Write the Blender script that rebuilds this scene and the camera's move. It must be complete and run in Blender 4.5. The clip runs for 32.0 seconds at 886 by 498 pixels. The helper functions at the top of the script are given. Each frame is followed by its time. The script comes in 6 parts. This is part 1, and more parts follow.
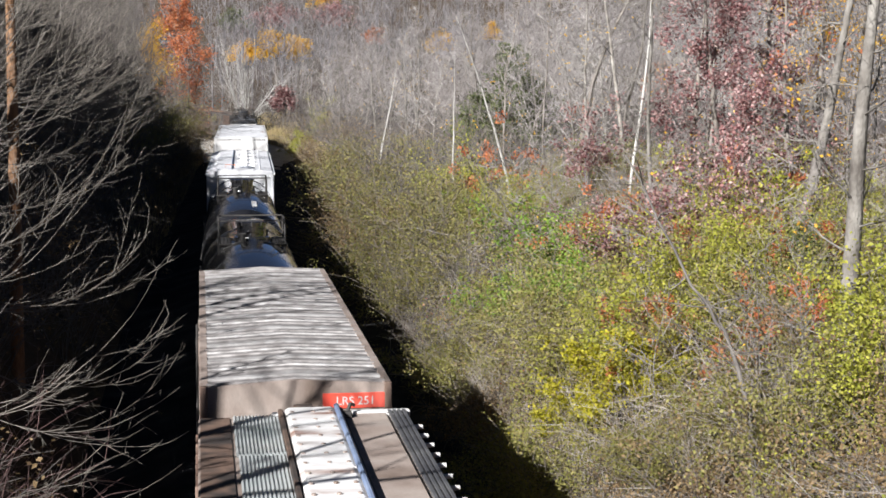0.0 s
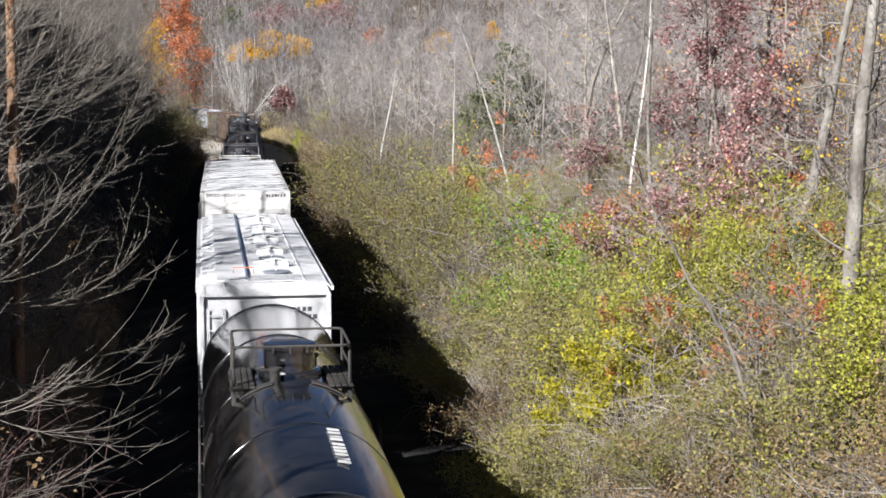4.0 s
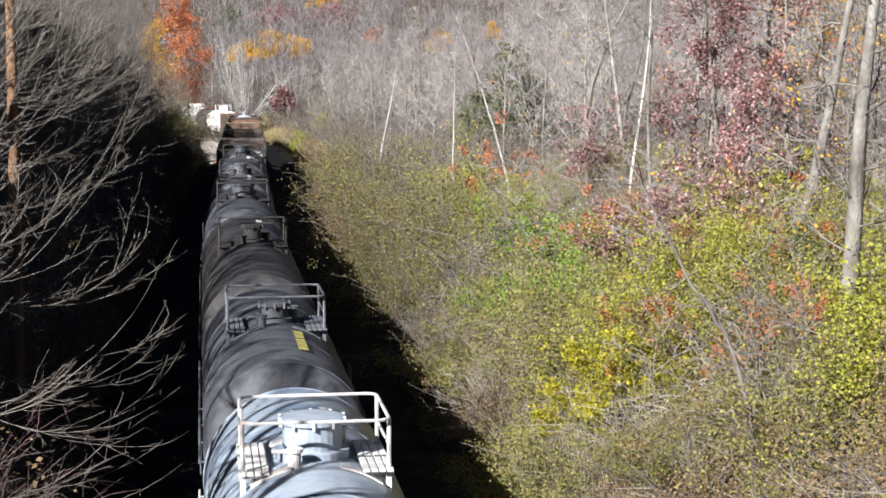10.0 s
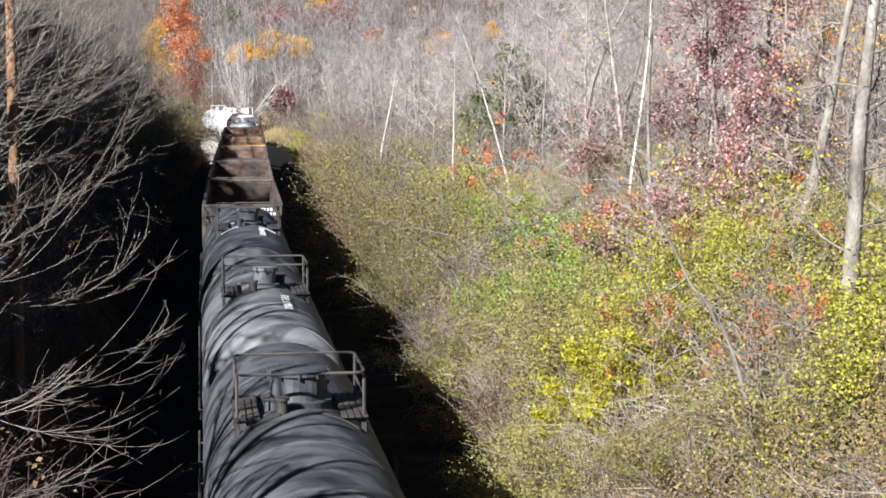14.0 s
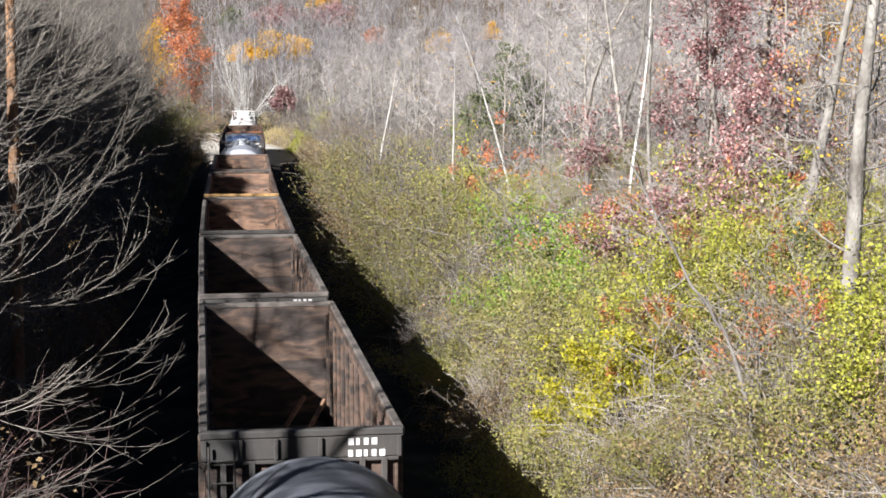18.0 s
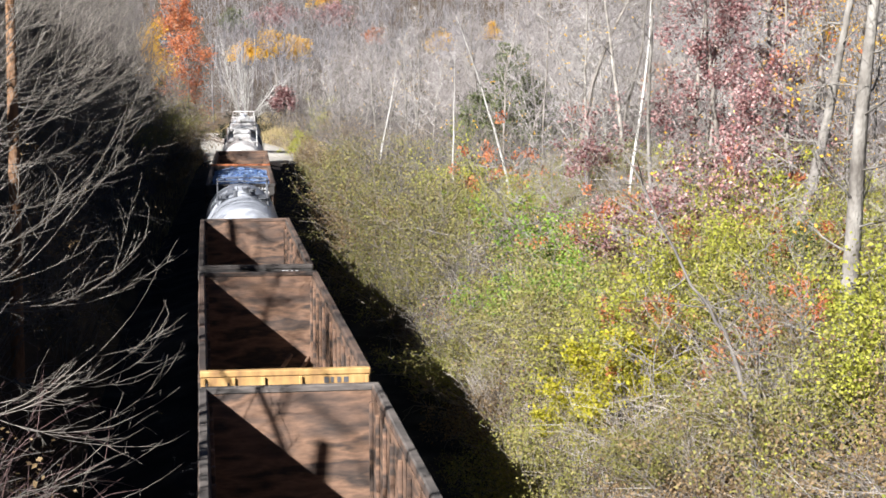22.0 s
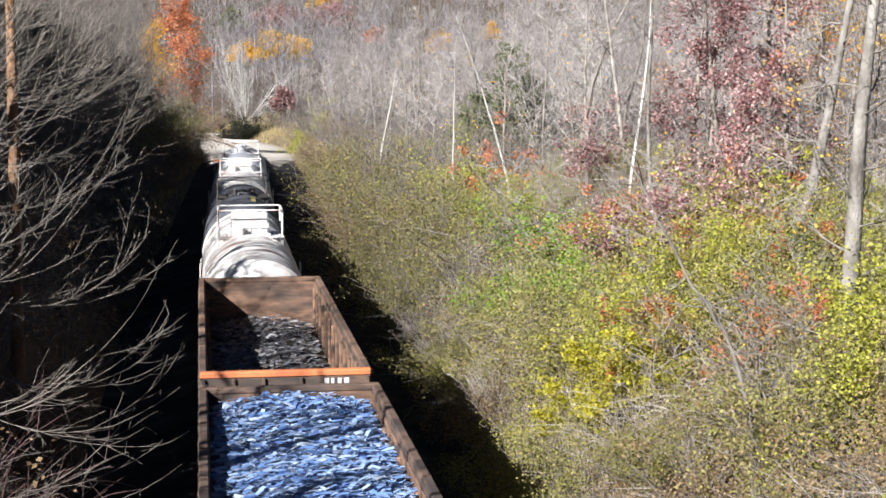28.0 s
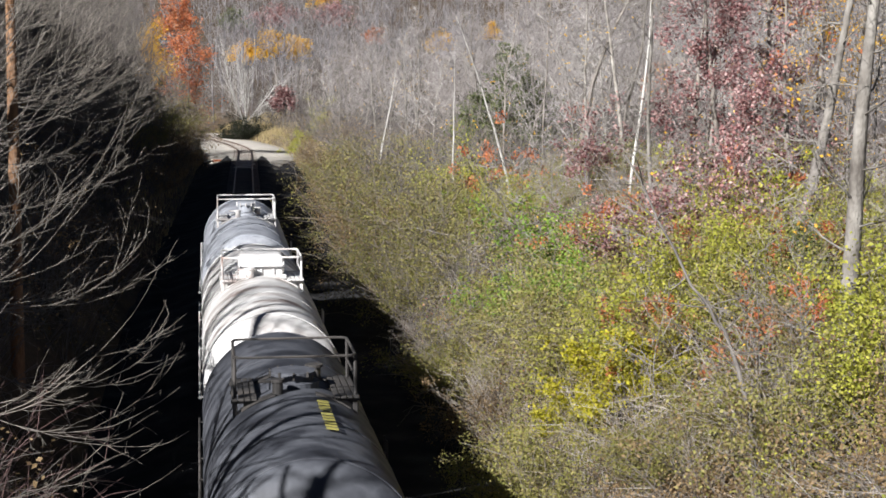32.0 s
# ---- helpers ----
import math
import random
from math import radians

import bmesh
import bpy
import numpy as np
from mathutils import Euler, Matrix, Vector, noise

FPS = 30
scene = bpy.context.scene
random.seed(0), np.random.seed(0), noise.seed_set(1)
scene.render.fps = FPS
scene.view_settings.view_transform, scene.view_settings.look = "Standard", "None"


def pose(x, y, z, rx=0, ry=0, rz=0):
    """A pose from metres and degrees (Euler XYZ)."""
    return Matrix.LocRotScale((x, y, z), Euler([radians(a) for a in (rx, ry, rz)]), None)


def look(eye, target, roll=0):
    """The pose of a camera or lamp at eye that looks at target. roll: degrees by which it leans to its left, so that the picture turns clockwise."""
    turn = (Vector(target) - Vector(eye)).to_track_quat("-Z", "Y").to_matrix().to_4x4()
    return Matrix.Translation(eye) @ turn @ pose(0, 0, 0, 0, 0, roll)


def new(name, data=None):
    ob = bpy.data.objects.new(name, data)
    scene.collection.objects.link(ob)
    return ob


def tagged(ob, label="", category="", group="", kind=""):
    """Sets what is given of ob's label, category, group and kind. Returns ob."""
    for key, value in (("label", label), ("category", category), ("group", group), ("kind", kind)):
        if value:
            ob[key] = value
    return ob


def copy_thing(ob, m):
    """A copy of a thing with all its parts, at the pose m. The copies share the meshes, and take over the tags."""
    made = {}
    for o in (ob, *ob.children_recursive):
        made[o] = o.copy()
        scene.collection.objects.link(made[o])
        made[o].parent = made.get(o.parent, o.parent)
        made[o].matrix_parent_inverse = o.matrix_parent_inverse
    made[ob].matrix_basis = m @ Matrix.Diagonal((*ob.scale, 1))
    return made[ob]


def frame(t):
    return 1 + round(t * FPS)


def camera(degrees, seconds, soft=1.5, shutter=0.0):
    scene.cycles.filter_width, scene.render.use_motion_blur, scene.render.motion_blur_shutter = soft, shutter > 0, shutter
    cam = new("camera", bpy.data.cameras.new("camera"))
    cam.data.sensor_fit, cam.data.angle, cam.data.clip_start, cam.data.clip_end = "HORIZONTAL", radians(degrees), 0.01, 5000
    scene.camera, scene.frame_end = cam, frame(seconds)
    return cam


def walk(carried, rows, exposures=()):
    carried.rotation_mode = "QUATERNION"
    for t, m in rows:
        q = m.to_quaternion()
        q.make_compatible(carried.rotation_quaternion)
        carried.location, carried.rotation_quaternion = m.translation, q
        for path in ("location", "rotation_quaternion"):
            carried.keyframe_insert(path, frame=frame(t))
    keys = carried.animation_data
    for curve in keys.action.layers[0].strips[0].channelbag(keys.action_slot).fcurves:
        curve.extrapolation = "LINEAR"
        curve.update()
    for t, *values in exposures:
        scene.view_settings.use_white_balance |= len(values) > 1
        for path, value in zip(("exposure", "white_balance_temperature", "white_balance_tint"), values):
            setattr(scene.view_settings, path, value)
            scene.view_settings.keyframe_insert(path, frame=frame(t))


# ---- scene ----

# ---------------------------------------------------------------- camera
EYE = (0.0, 0.0, 10.0)
cam = camera(29.57, 32.0, soft=1.65)
YAW, PITCH = radians(8.22), radians(6.474)
AIM = look(EYE, (EYE[0] + 100 * math.sin(YAW) * math.cos(PITCH), EYE[1] + 100 * math.cos(YAW) * math.cos(PITCH), EYE[2] - 100 * math.sin(PITCH)))
walk(cam, [(0.0, AIM), (32.0, AIM)],
     exposures=[(0.0, 1.28), (1.0, 1.28), (2.0, 1.36), (3.0, 1.45), (4.3, 1.36), (5.5, 1.28), (8.0, 1.28), (9.0, 1.32), (10.0, 1.47), (11.0, 1.60), (12.0, 1.74), (17.0, 1.75), (23.0, 1.76), (24.0, 1.82), (25.0, 1.90), (26.3, 1.78), (27.6, 1.63), (29.0, 1.64), (30.0, 1.46), (31.0, 1.32), (32.0, 1.28)])

# ---------------------------------------------------------------- light
SUN_EL, SUN_AZ = radians(31.0), radians(225.0)   # azimuth clockwise from +Y: the sun stands behind and to the left
world = bpy.data.worlds.new("sky")
scene.world = world
world.use_nodes = True
wn = world.node_tree
sky = wn.nodes.new("ShaderNodeTexSky")
sky.sky_type, sky.sun_disc, sky.sun_elevation, sky.sun_rotation = "NISHITA", False, SUN_EL, SUN_AZ
sky.air_density, sky.dust_density, sky.altitude = 0.2, 0.02, 300
wn.links.new(sky.outputs["Color"], wn.nodes["Background"].inputs["Color"])
wn.nodes["Background"].inputs["Strength"].default_value = 0.028
sun_data = bpy.data.lights.new("sun", "SUN")
sun_data.energy, sun_data.angle, sun_data.color = 5.0, radians(0.53), (1.0, 0.985, 0.975)
sun = new("sun", sun_data)
toward = Vector((math.sin(SUN_AZ) * math.cos(SUN_EL), math.cos(SUN_AZ) * math.cos(SUN_EL), math.sin(SUN_EL)))
sun.matrix_world = look(toward * 200, (0, 0, 0))


# ---------------------------------------------------------------- materials
def material(name, colours, rough=0.6, metal=0.0, scale=3.0, fine=40.0, bump=0.2, depth=0.01, source="noise", stretch=(1, 1, 1), spread=0.25, coat=0.0, through_light=0.0, gloss=0.5):
    """A surface that mixes its colours by coarse and fine noise, by island or by object, with a fine relief."""
    m = bpy.data.materials.new(name)
    m.use_nodes = True
    t = m.node_tree
    n, k = t.nodes, t.links
    p = n["Principled BSDF"]
    tc = n.new("ShaderNodeTexCoord")
    mp = n.new("ShaderNodeMapping")
    mp.inputs["Scale"].default_value = stretch
    k.new(tc.outputs["Object"], mp.inputs["Vector"])
    big, small = n.new("ShaderNodeTexNoise"), n.new("ShaderNodeTexNoise")
    big.inputs["Scale"].default_value, big.inputs["Detail"].default_value = scale, 6
    small.inputs["Scale"].default_value, small.inputs["Detail"].default_value = fine, 4
    k.new(mp.outputs[0], big.inputs["Vector"])
    k.new(mp.outputs[0], small.inputs["Vector"])
    ramp = n.new("ShaderNodeValToRGB")
    e = ramp.color_ramp.elements
    while len(e) < len(colours):
        e.new(0.5)
    for i, c in enumerate(colours):
        e[i].position = 0.3 + 0.4 * i / max(1, len(colours) - 1) if source == "noise" else i / max(1, len(colours) - 1)
        e[i].color = (*c, 1)
    if source == "noise":
        k.new(big.outputs["Fac"], ramp.inputs["Fac"])
    elif source == "island":
        g = n.new("ShaderNodeNewGeometry")
        k.new(g.outputs["Random Per Island"], ramp.inputs["Fac"])
    else:
        g = n.new("ShaderNodeObjectInfo")
        k.new(g.outputs["Random"], ramp.inputs["Fac"])
    info = n.new("ShaderNodeObjectInfo")
    rng = n.new("ShaderNodeMapRange")
    rng.inputs["To Min"].default_value, rng.inputs["To Max"].default_value = 1 - spread, 1 + spread
    k.new(info.outputs["Random"], rng.inputs["Value"])
    r2 = n.new("ShaderNodeMapRange")
    r2.inputs["From Min"].default_value, r2.inputs["From Max"].default_value = 0.25, 0.75
    r2.inputs["To Min"].default_value, r2.inputs["To Max"].default_value = 1 - spread, 1 + spread
    k.new(small.outputs["Fac"], r2.inputs["Value"])
    mul = n.new("ShaderNodeMath")
    mul.operation = "MULTIPLY"
    k.new(rng.outputs[0], mul.inputs[0])
    k.new(r2.outputs[0], mul.inputs[1])
    mix = n.new("ShaderNodeVectorMath")
    mix.operation = "SCALE"
    k.new(ramp.outputs["Color"], mix.inputs[0])
    k.new(mul.outputs[0], mix.inputs["Scale"])
    k.new(mix.outputs[0], p.inputs["Base Color"])
    p.inputs["Roughness"].default_value, p.inputs["Metallic"].default_value = rough, metal
    p.inputs["Coat Weight"].default_value = coat
    p.inputs["Specular IOR Level"].default_value = gloss
    p.inputs["Coat Roughness"].default_value = 0.12
    if bump:
        b = n.new("ShaderNodeBump")
        b.inputs["Strength"].default_value, b.inputs["Distance"].default_value = bump, depth
        k.new(small.outputs["Fac"], b.inputs["Height"])
        k.new(b.outputs[0], p.inputs["Normal"])
    if through_light:
        tr, ms = n.new("ShaderNodeBsdfTranslucent"), n.new("ShaderNodeMixShader")
        k.new(mix.outputs[0], tr.inputs["Color"])
        ms.inputs["Fac"].default_value = through_light
        k.new(p.outputs[0], ms.inputs[1])
        k.new(tr.outputs[0], ms.inputs[2])
        k.new(ms.outputs[0], n["Material Output"].inputs["Surface"])
    return m


def leaf_material(name, colours):
    return material(name, colours, rough=0.55, source="island", spread=0.20, bump=0, through_light=0.40, gloss=0.15)


GROUND = material("leaf_litter", [(0.036, 0.028, 0.022), (0.08, 0.06, 0.043), (0.055, 0.046, 0.032)], 0.95, scale=0.35, fine=6, bump=0.8, depth=0.08, gloss=0.05)
# ballast taken nearly to black: the cutting's shade is in its colour
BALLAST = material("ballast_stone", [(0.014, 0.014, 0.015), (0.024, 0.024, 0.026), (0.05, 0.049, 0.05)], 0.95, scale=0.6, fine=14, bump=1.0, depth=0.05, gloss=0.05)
# the paler stone, for the stretch of bed that lies in the sun
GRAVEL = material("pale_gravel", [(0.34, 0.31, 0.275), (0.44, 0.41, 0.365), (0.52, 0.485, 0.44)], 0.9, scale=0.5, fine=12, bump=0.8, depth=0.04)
RAIL_STEEL = material("rail_steel", [(0.10, 0.07, 0.055), (0.16, 0.11, 0.085)], 0.5, 0.5, scale=2, fine=30)
SLEEPER_WOOD = material("sleeper_wood", [(0.07, 0.055, 0.045), (0.13, 0.10, 0.08)], 0.9, source="island", fine=25, stretch=(1, 6, 1))
BARK_GREY = material("grey_bark", [(0.10, 0.085, 0.072), (0.17, 0.15, 0.13), (0.25, 0.225, 0.20)], 0.9, scale=1.8, fine=22, bump=0.8, depth=0.03, stretch=(1, 1, 0.35), spread=0.3)
# BARK_GREY with shade in the colour, for shaded-bank trees; also the leaning trunk
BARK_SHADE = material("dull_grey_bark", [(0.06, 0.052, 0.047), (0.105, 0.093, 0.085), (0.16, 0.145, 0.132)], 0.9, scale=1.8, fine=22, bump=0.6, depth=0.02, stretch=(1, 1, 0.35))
BARK_DULL = material("brown_grey_bark", [(0.05, 0.042, 0.034), (0.105, 0.09, 0.077), (0.18, 0.162, 0.144)], 0.9, scale=4.0, fine=18, bump=1.0, depth=0.06, stretch=(1, 1, 0.45), spread=0.4)
BARK_PALE = material("pale_bark", [(0.085, 0.073, 0.062), (0.19, 0.173, 0.152), (0.30, 0.283, 0.257)], 0.85, scale=3.4, fine=16, bump=1.0, depth=0.05, stretch=(1, 1, 0.6), spread=0.35)
BARK_WHITE = material("whitish_bark", [(0.13, 0.115, 0.10), (0.29, 0.27, 0.245), (0.47, 0.45, 0.42)], 0.8, scale=3.4, fine=16, bump=1.0, depth=0.05, stretch=(1, 1, 0.6), spread=0.35)
BARK_MID = material("mottled_grey_bark", [(0.07, 0.06, 0.051), (0.15, 0.137, 0.121), (0.235, 0.22, 0.198)], 0.88, scale=3.0, fine=14, bump=1.0, depth=0.05, stretch=(1, 1, 0.55), spread=0.12)
BARK_BROWN = material("brown_bark", [(0.11, 0.058, 0.03), (0.25, 0.135, 0.07), (0.33, 0.19, 0.11)], 0.9, scale=1.6, fine=20, bump=0.7, depth=0.03, stretch=(1, 1, 0.25))
TWIG = material("twigs", [(0.165, 0.148, 0.142), (0.28, 0.255, 0.245)], 0.85, scale=0.8, fine=12, bump=0)
TWIG_PALE = material("pale_twigs", [(0.27, 0.25, 0.235), (0.46, 0.435, 0.415)], 0.85, scale=0.8, fine=12, bump=0)
# TWIG darkened, chiefly to put shade into plants of the shaded bank
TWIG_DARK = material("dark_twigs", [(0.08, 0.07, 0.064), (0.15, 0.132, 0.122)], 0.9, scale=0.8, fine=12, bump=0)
TWIG_FAR = material("far_twigs", [(0.085, 0.078, 0.082), (0.135, 0.125, 0.13), (0.165, 0.153, 0.158), (0.24, 0.225, 0.226)], 0.9, source="island", fine=2, bump=0)
TWIG_UNDER = material("undergrowth_twigs", [(0.06, 0.052, 0.048), (0.12, 0.106, 0.10)], 0.9, scale=0.12, fine=2, bump=0)
TWIG_RED = material("reddish_twigs", [(0.08, 0.045, 0.045), (0.16, 0.10, 0.095)], 0.85, scale=0.8, fine=12, bump=0)
TWIG_TAN = material("tan_stems", [(0.17, 0.145, 0.12), (0.32, 0.285, 0.25)], 0.85, scale=0.8, fine=12, bump=0)
TWIG_LEAFY = material("brown_stems", [(0.09, 0.074, 0.06), (0.20, 0.172, 0.145)], 0.85, scale=0.8, fine=12, bump=0)
BARK_WHITE = material("sunlit_white_bark", [(0.30, 0.285, 0.265), (0.42, 0.405, 0.38), (0.50, 0.485, 0.46)], 0.85, scale=1.5, fine=16, bump=0.5, depth=0.03)
LEAF_OLIVE = leaf_material("olive_leaves", [(0.165, 0.175, 0.048), (0.235, 0.23, 0.066), (0.31, 0.28, 0.10), (0.25, 0.195, 0.09)])
LEAF_DULL = leaf_material("dull_olive_brown_leaves", [(0.10, 0.10, 0.038), (0.155, 0.145, 0.055), (0.21, 0.175, 0.08)])
LEAF_LIME = leaf_material("yellow_green_leaves", [(0.25, 0.275, 0.045), (0.34, 0.345, 0.055), (0.43, 0.405, 0.08)])
LEAF_YELLOW = leaf_material("yellow_leaves", [(0.30, 0.285, 0.02), (0.42, 0.385, 0.03), (0.50, 0.44, 0.06)])
LEAF_GREEN = leaf_material("green_leaves", [(0.12, 0.20, 0.035), (0.19, 0.31, 0.05), (0.28, 0.38, 0.065)])
LEAF_BROWN = leaf_material("dry_brown_leaves", [(0.13, 0.085, 0.045), (0.24, 0.165, 0.085), (0.33, 0.24, 0.14)])
LEAF_WINE = leaf_material("wine_red_leaves", [(0.10, 0.038, 0.046), (0.21, 0.092, 0.095), (0.33, 0.165, 0.155), (0.44, 0.28, 0.27), (0.50, 0.37, 0.35)])
LEAF_RUST = leaf_material("rust_orange_leaves", [(0.36, 0.10, 0.045), (0.50, 0.17, 0.075), (0.52, 0.27, 0.14)])
LEAF_GOLD = leaf_material("golden_orange_leaves", [(0.55, 0.30, 0.03), (0.66, 0.40, 0.04), (0.62, 0.36, 0.07)])
NEEDLES = leaf_material("pine_needles", [(0.075, 0.098, 0.045), (0.13, 0.155, 0.068), (0.20, 0.205, 0.10)])
LEAF_SHADE = leaf_material("dark_evergreen_leaves", [(0.012, 0.014, 0.009), (0.022, 0.025, 0.015), (0.04, 0.042, 0.026)])
GRASS = leaf_material("dry_grass", [(0.30, 0.23, 0.12), (0.44, 0.35, 0.20), (0.36, 0.31, 0.14)])


def paint(name, a, b, c, rough=0.5, metal=0.0, coat=0.0, scale=1.3, spread=0.08):
    return material(name, [a, b, c], rough, metal, scale=scale, fine=26, bump=0.12, depth=0.006, stretch=(1, 0.8, 0.5), spread=spread, coat=coat)


def tank_paint(name, a, b, c, rough=0.5, metal=0.0, coat=0.0, cut=0.0):
    """Paint with grime in rings that run down the round of a tank."""
    return material(name, [a, b, c, b] if not cut else [a, b, c, c], rough, metal, scale=1.3 if cut else 1.1, fine=9, bump=0.08, depth=0.006, stretch=(0.6, 1.3, 0.5) if cut else (0.8, 1.1, 0.7), spread=0.12, coat=coat, gloss=0.3)


TANK_GLOSS = paint("glossy_black_paint", (0.010, 0.010, 0.011), (0.016, 0.016, 0.018), (0.028, 0.026, 0.025), 0.08, 0, 1.0)
for socket in ("IOR", "Coat IOR"):
    TANK_GLOSS.node_tree.nodes["Principled BSDF"].inputs[socket].default_value = 2.0
TANK_BLACK = tank_paint("dusty_black_paint", (0.008, 0.009, 0.012), (0.027, 0.029, 0.036), (0.070, 0.074, 0.086), 0.62)
TANK_BROWN = tank_paint("brown_black_paint", (0.009, 0.009, 0.010), (0.021, 0.020, 0.022), (0.046, 0.043, 0.045), 0.62)
TANK_GREY = tank_paint("grey_weathered_paint", (0.030, 0.033, 0.040), (0.072, 0.077, 0.089), (0.125, 0.13, 0.142), 0.62)
TANK_BLUE = tank_paint("pale_blue_paint", (0.13, 0.17, 0.23), (0.21, 0.26, 0.335), (0.29, 0.33, 0.38), 0.4)
TANK_SILVER = tank_paint("silver_grey_paint", (0.16, 0.17, 0.19), (0.26, 0.275, 0.31), (0.34, 0.355, 0.39), 0.42, 0.1)
TANK_WHITE = tank_paint("white_paint_with_rust", (0.20, 0.095, 0.06), (0.55, 0.52, 0.505), (0.66, 0.655, 0.65), 0.45, cut=0.08)
TANK_DIRTY = tank_paint("dirty_white_paint", (0.20, 0.15, 0.13), (0.48, 0.465, 0.455), (0.58, 0.575, 0.57), 0.5, cut=0.08)
WHITE_HOPPER = paint("white_hopper_paint", (0.50, 0.505, 0.525), (0.60, 0.607, 0.63), (0.66, 0.667, 0.69), 0.4, spread=0.10)
HATCH_GREY = paint("blue_grey_hatch_paint", (0.17, 0.19, 0.225), (0.23, 0.25, 0.29), (0.29, 0.31, 0.345), 0.35)
WHITE_BOX = paint("off_white_box_paint", (0.38, 0.37, 0.365), (0.47, 0.465, 0.46), (0.53, 0.525, 0.52), 0.5)
ROOF_SILVER = paint("galvanised_roof", (0.33, 0.335, 0.35), (0.41, 0.415, 0.435), (0.46, 0.465, 0.485), 0.5, 0.0, scale=2.4, spread=0.12)
ROOF_DARK = paint("weathered_roof", (0.10, 0.09, 0.088), (0.19, 0.178, 0.174), (0.29, 0.275, 0.27), 0.65, scale=3.0, spread=0.16)
ROOF_RIB = paint("bright_roof_rib", (0.17, 0.155, 0.15), (0.31, 0.30, 0.295), (0.43, 0.42, 0.42), 0.55, scale=3.0, spread=0.16)
BOX_TAN = paint("faded_tan_paint", (0.13, 0.095, 0.075), (0.23, 0.185, 0.16), (0.31, 0.265, 0.235), 0.65)
BOX_BROWN = paint("box_brown_paint", (0.10, 0.06, 0.045), (0.17, 0.11, 0.085), (0.25, 0.18, 0.14), 0.7)
GRATING = paint("dark_grating", (0.035, 0.035, 0.04), (0.06, 0.06, 0.065), (0.10, 0.10, 0.10), 0.6)
CORRUGATED = paint("corrugated_zinc", (0.28, 0.31, 0.31), (0.38, 0.40, 0.40), (0.46, 0.47, 0.46), 0.45, 0.4)
STEEL_DARK = paint("sooty_steel", (0.018, 0.017, 0.017), (0.035, 0.032, 0.030), (0.06, 0.052, 0.047), 0.7)
WHEEL_STEEL = paint("wheel_steel", (0.06, 0.05, 0.045), (0.11, 0.09, 0.08), (0.18, 0.15, 0.13), 0.5, 0.5)
def rust(name, a, b, c):
    return material(name, [a, b, c, a, b], 0.8, 0, scale=1.2, fine=11, bump=0.3, depth=0.01, stretch=(0.55, 0.55, 2.1), spread=0.2)


RUST_DARK = rust("dark_rust_steel", (0.020, 0.015, 0.013), (0.042, 0.030, 0.025), (0.10, 0.062, 0.044))
RUST_ORANGE = rust("orange_rust_steel", (0.032, 0.023, 0.019), (0.085, 0.052, 0.037), (0.17, 0.098, 0.062))
RUST_GREY = rust("grey_worn_steel", (0.026, 0.023, 0.021), (0.055, 0.047, 0.043), (0.10, 0.085, 0.076))
RAIL_YELLOW = paint("ochre_paint", (0.22, 0.12, 0.05), (0.38, 0.23, 0.085), (0.46, 0.31, 0.13), 0.6, scale=4)
ORANGE_PAINT = paint("orange_red_paint", (0.30, 0.09, 0.04), (0.45, 0.14, 0.05), (0.52, 0.20, 0.09), 0.65)
RED_PAINT = paint("red_placard_paint", (0.55, 0.06, 0.04), (0.64, 0.08, 0.05), (0.66, 0.11, 0.08), 0.5)
WHITE_MARK = paint("white_lettering", (0.40, 0.40, 0.40), (0.50, 0.50, 0.50), (0.56, 0.56, 0.56), 0.6)
YELLOW_MARK = paint("yellow_lettering", (0.22, 0.20, 0.05), (0.29, 0.26, 0.06), (0.34, 0.31, 0.09), 0.6)
DARK_MARK = paint("dark_lettering", (0.05, 0.05, 0.055), (0.07, 0.07, 0.075), (0.10, 0.10, 0.10), 0.6)
BLUE_PIPE_SHADOW = paint("blue_grey_strip", (0.09, 0.12, 0.19), (0.14, 0.18, 0.27), (0.20, 0.24, 0.32), 0.5)
SCRAP_BLUE = material("blue_sheet_scrap", [(0.05, 0.10, 0.27), (0.12, 0.21, 0.44), (0.22, 0.32, 0.52), (0.38, 0.45, 0.55), (0.03, 0.05, 0.12), (0.15, 0.26, 0.48), (0.27, 0.36, 0.52), (0.09, 0.17, 0.40)], 0.35, 0.2, source="island", bump=0)
SCRAP_DARK = material("dark_shredded_scrap", [(0.035, 0.036, 0.04), (0.13, 0.13, 0.14), (0.22, 0.23, 0.26), (0.07, 0.06, 0.055), (0.55, 0.56, 0.58), (0.10, 0.11, 0.14), (0.26, 0.23, 0.20), (0.05, 0.05, 0.05)], 0.5, 0.2, source="island", bump=0)


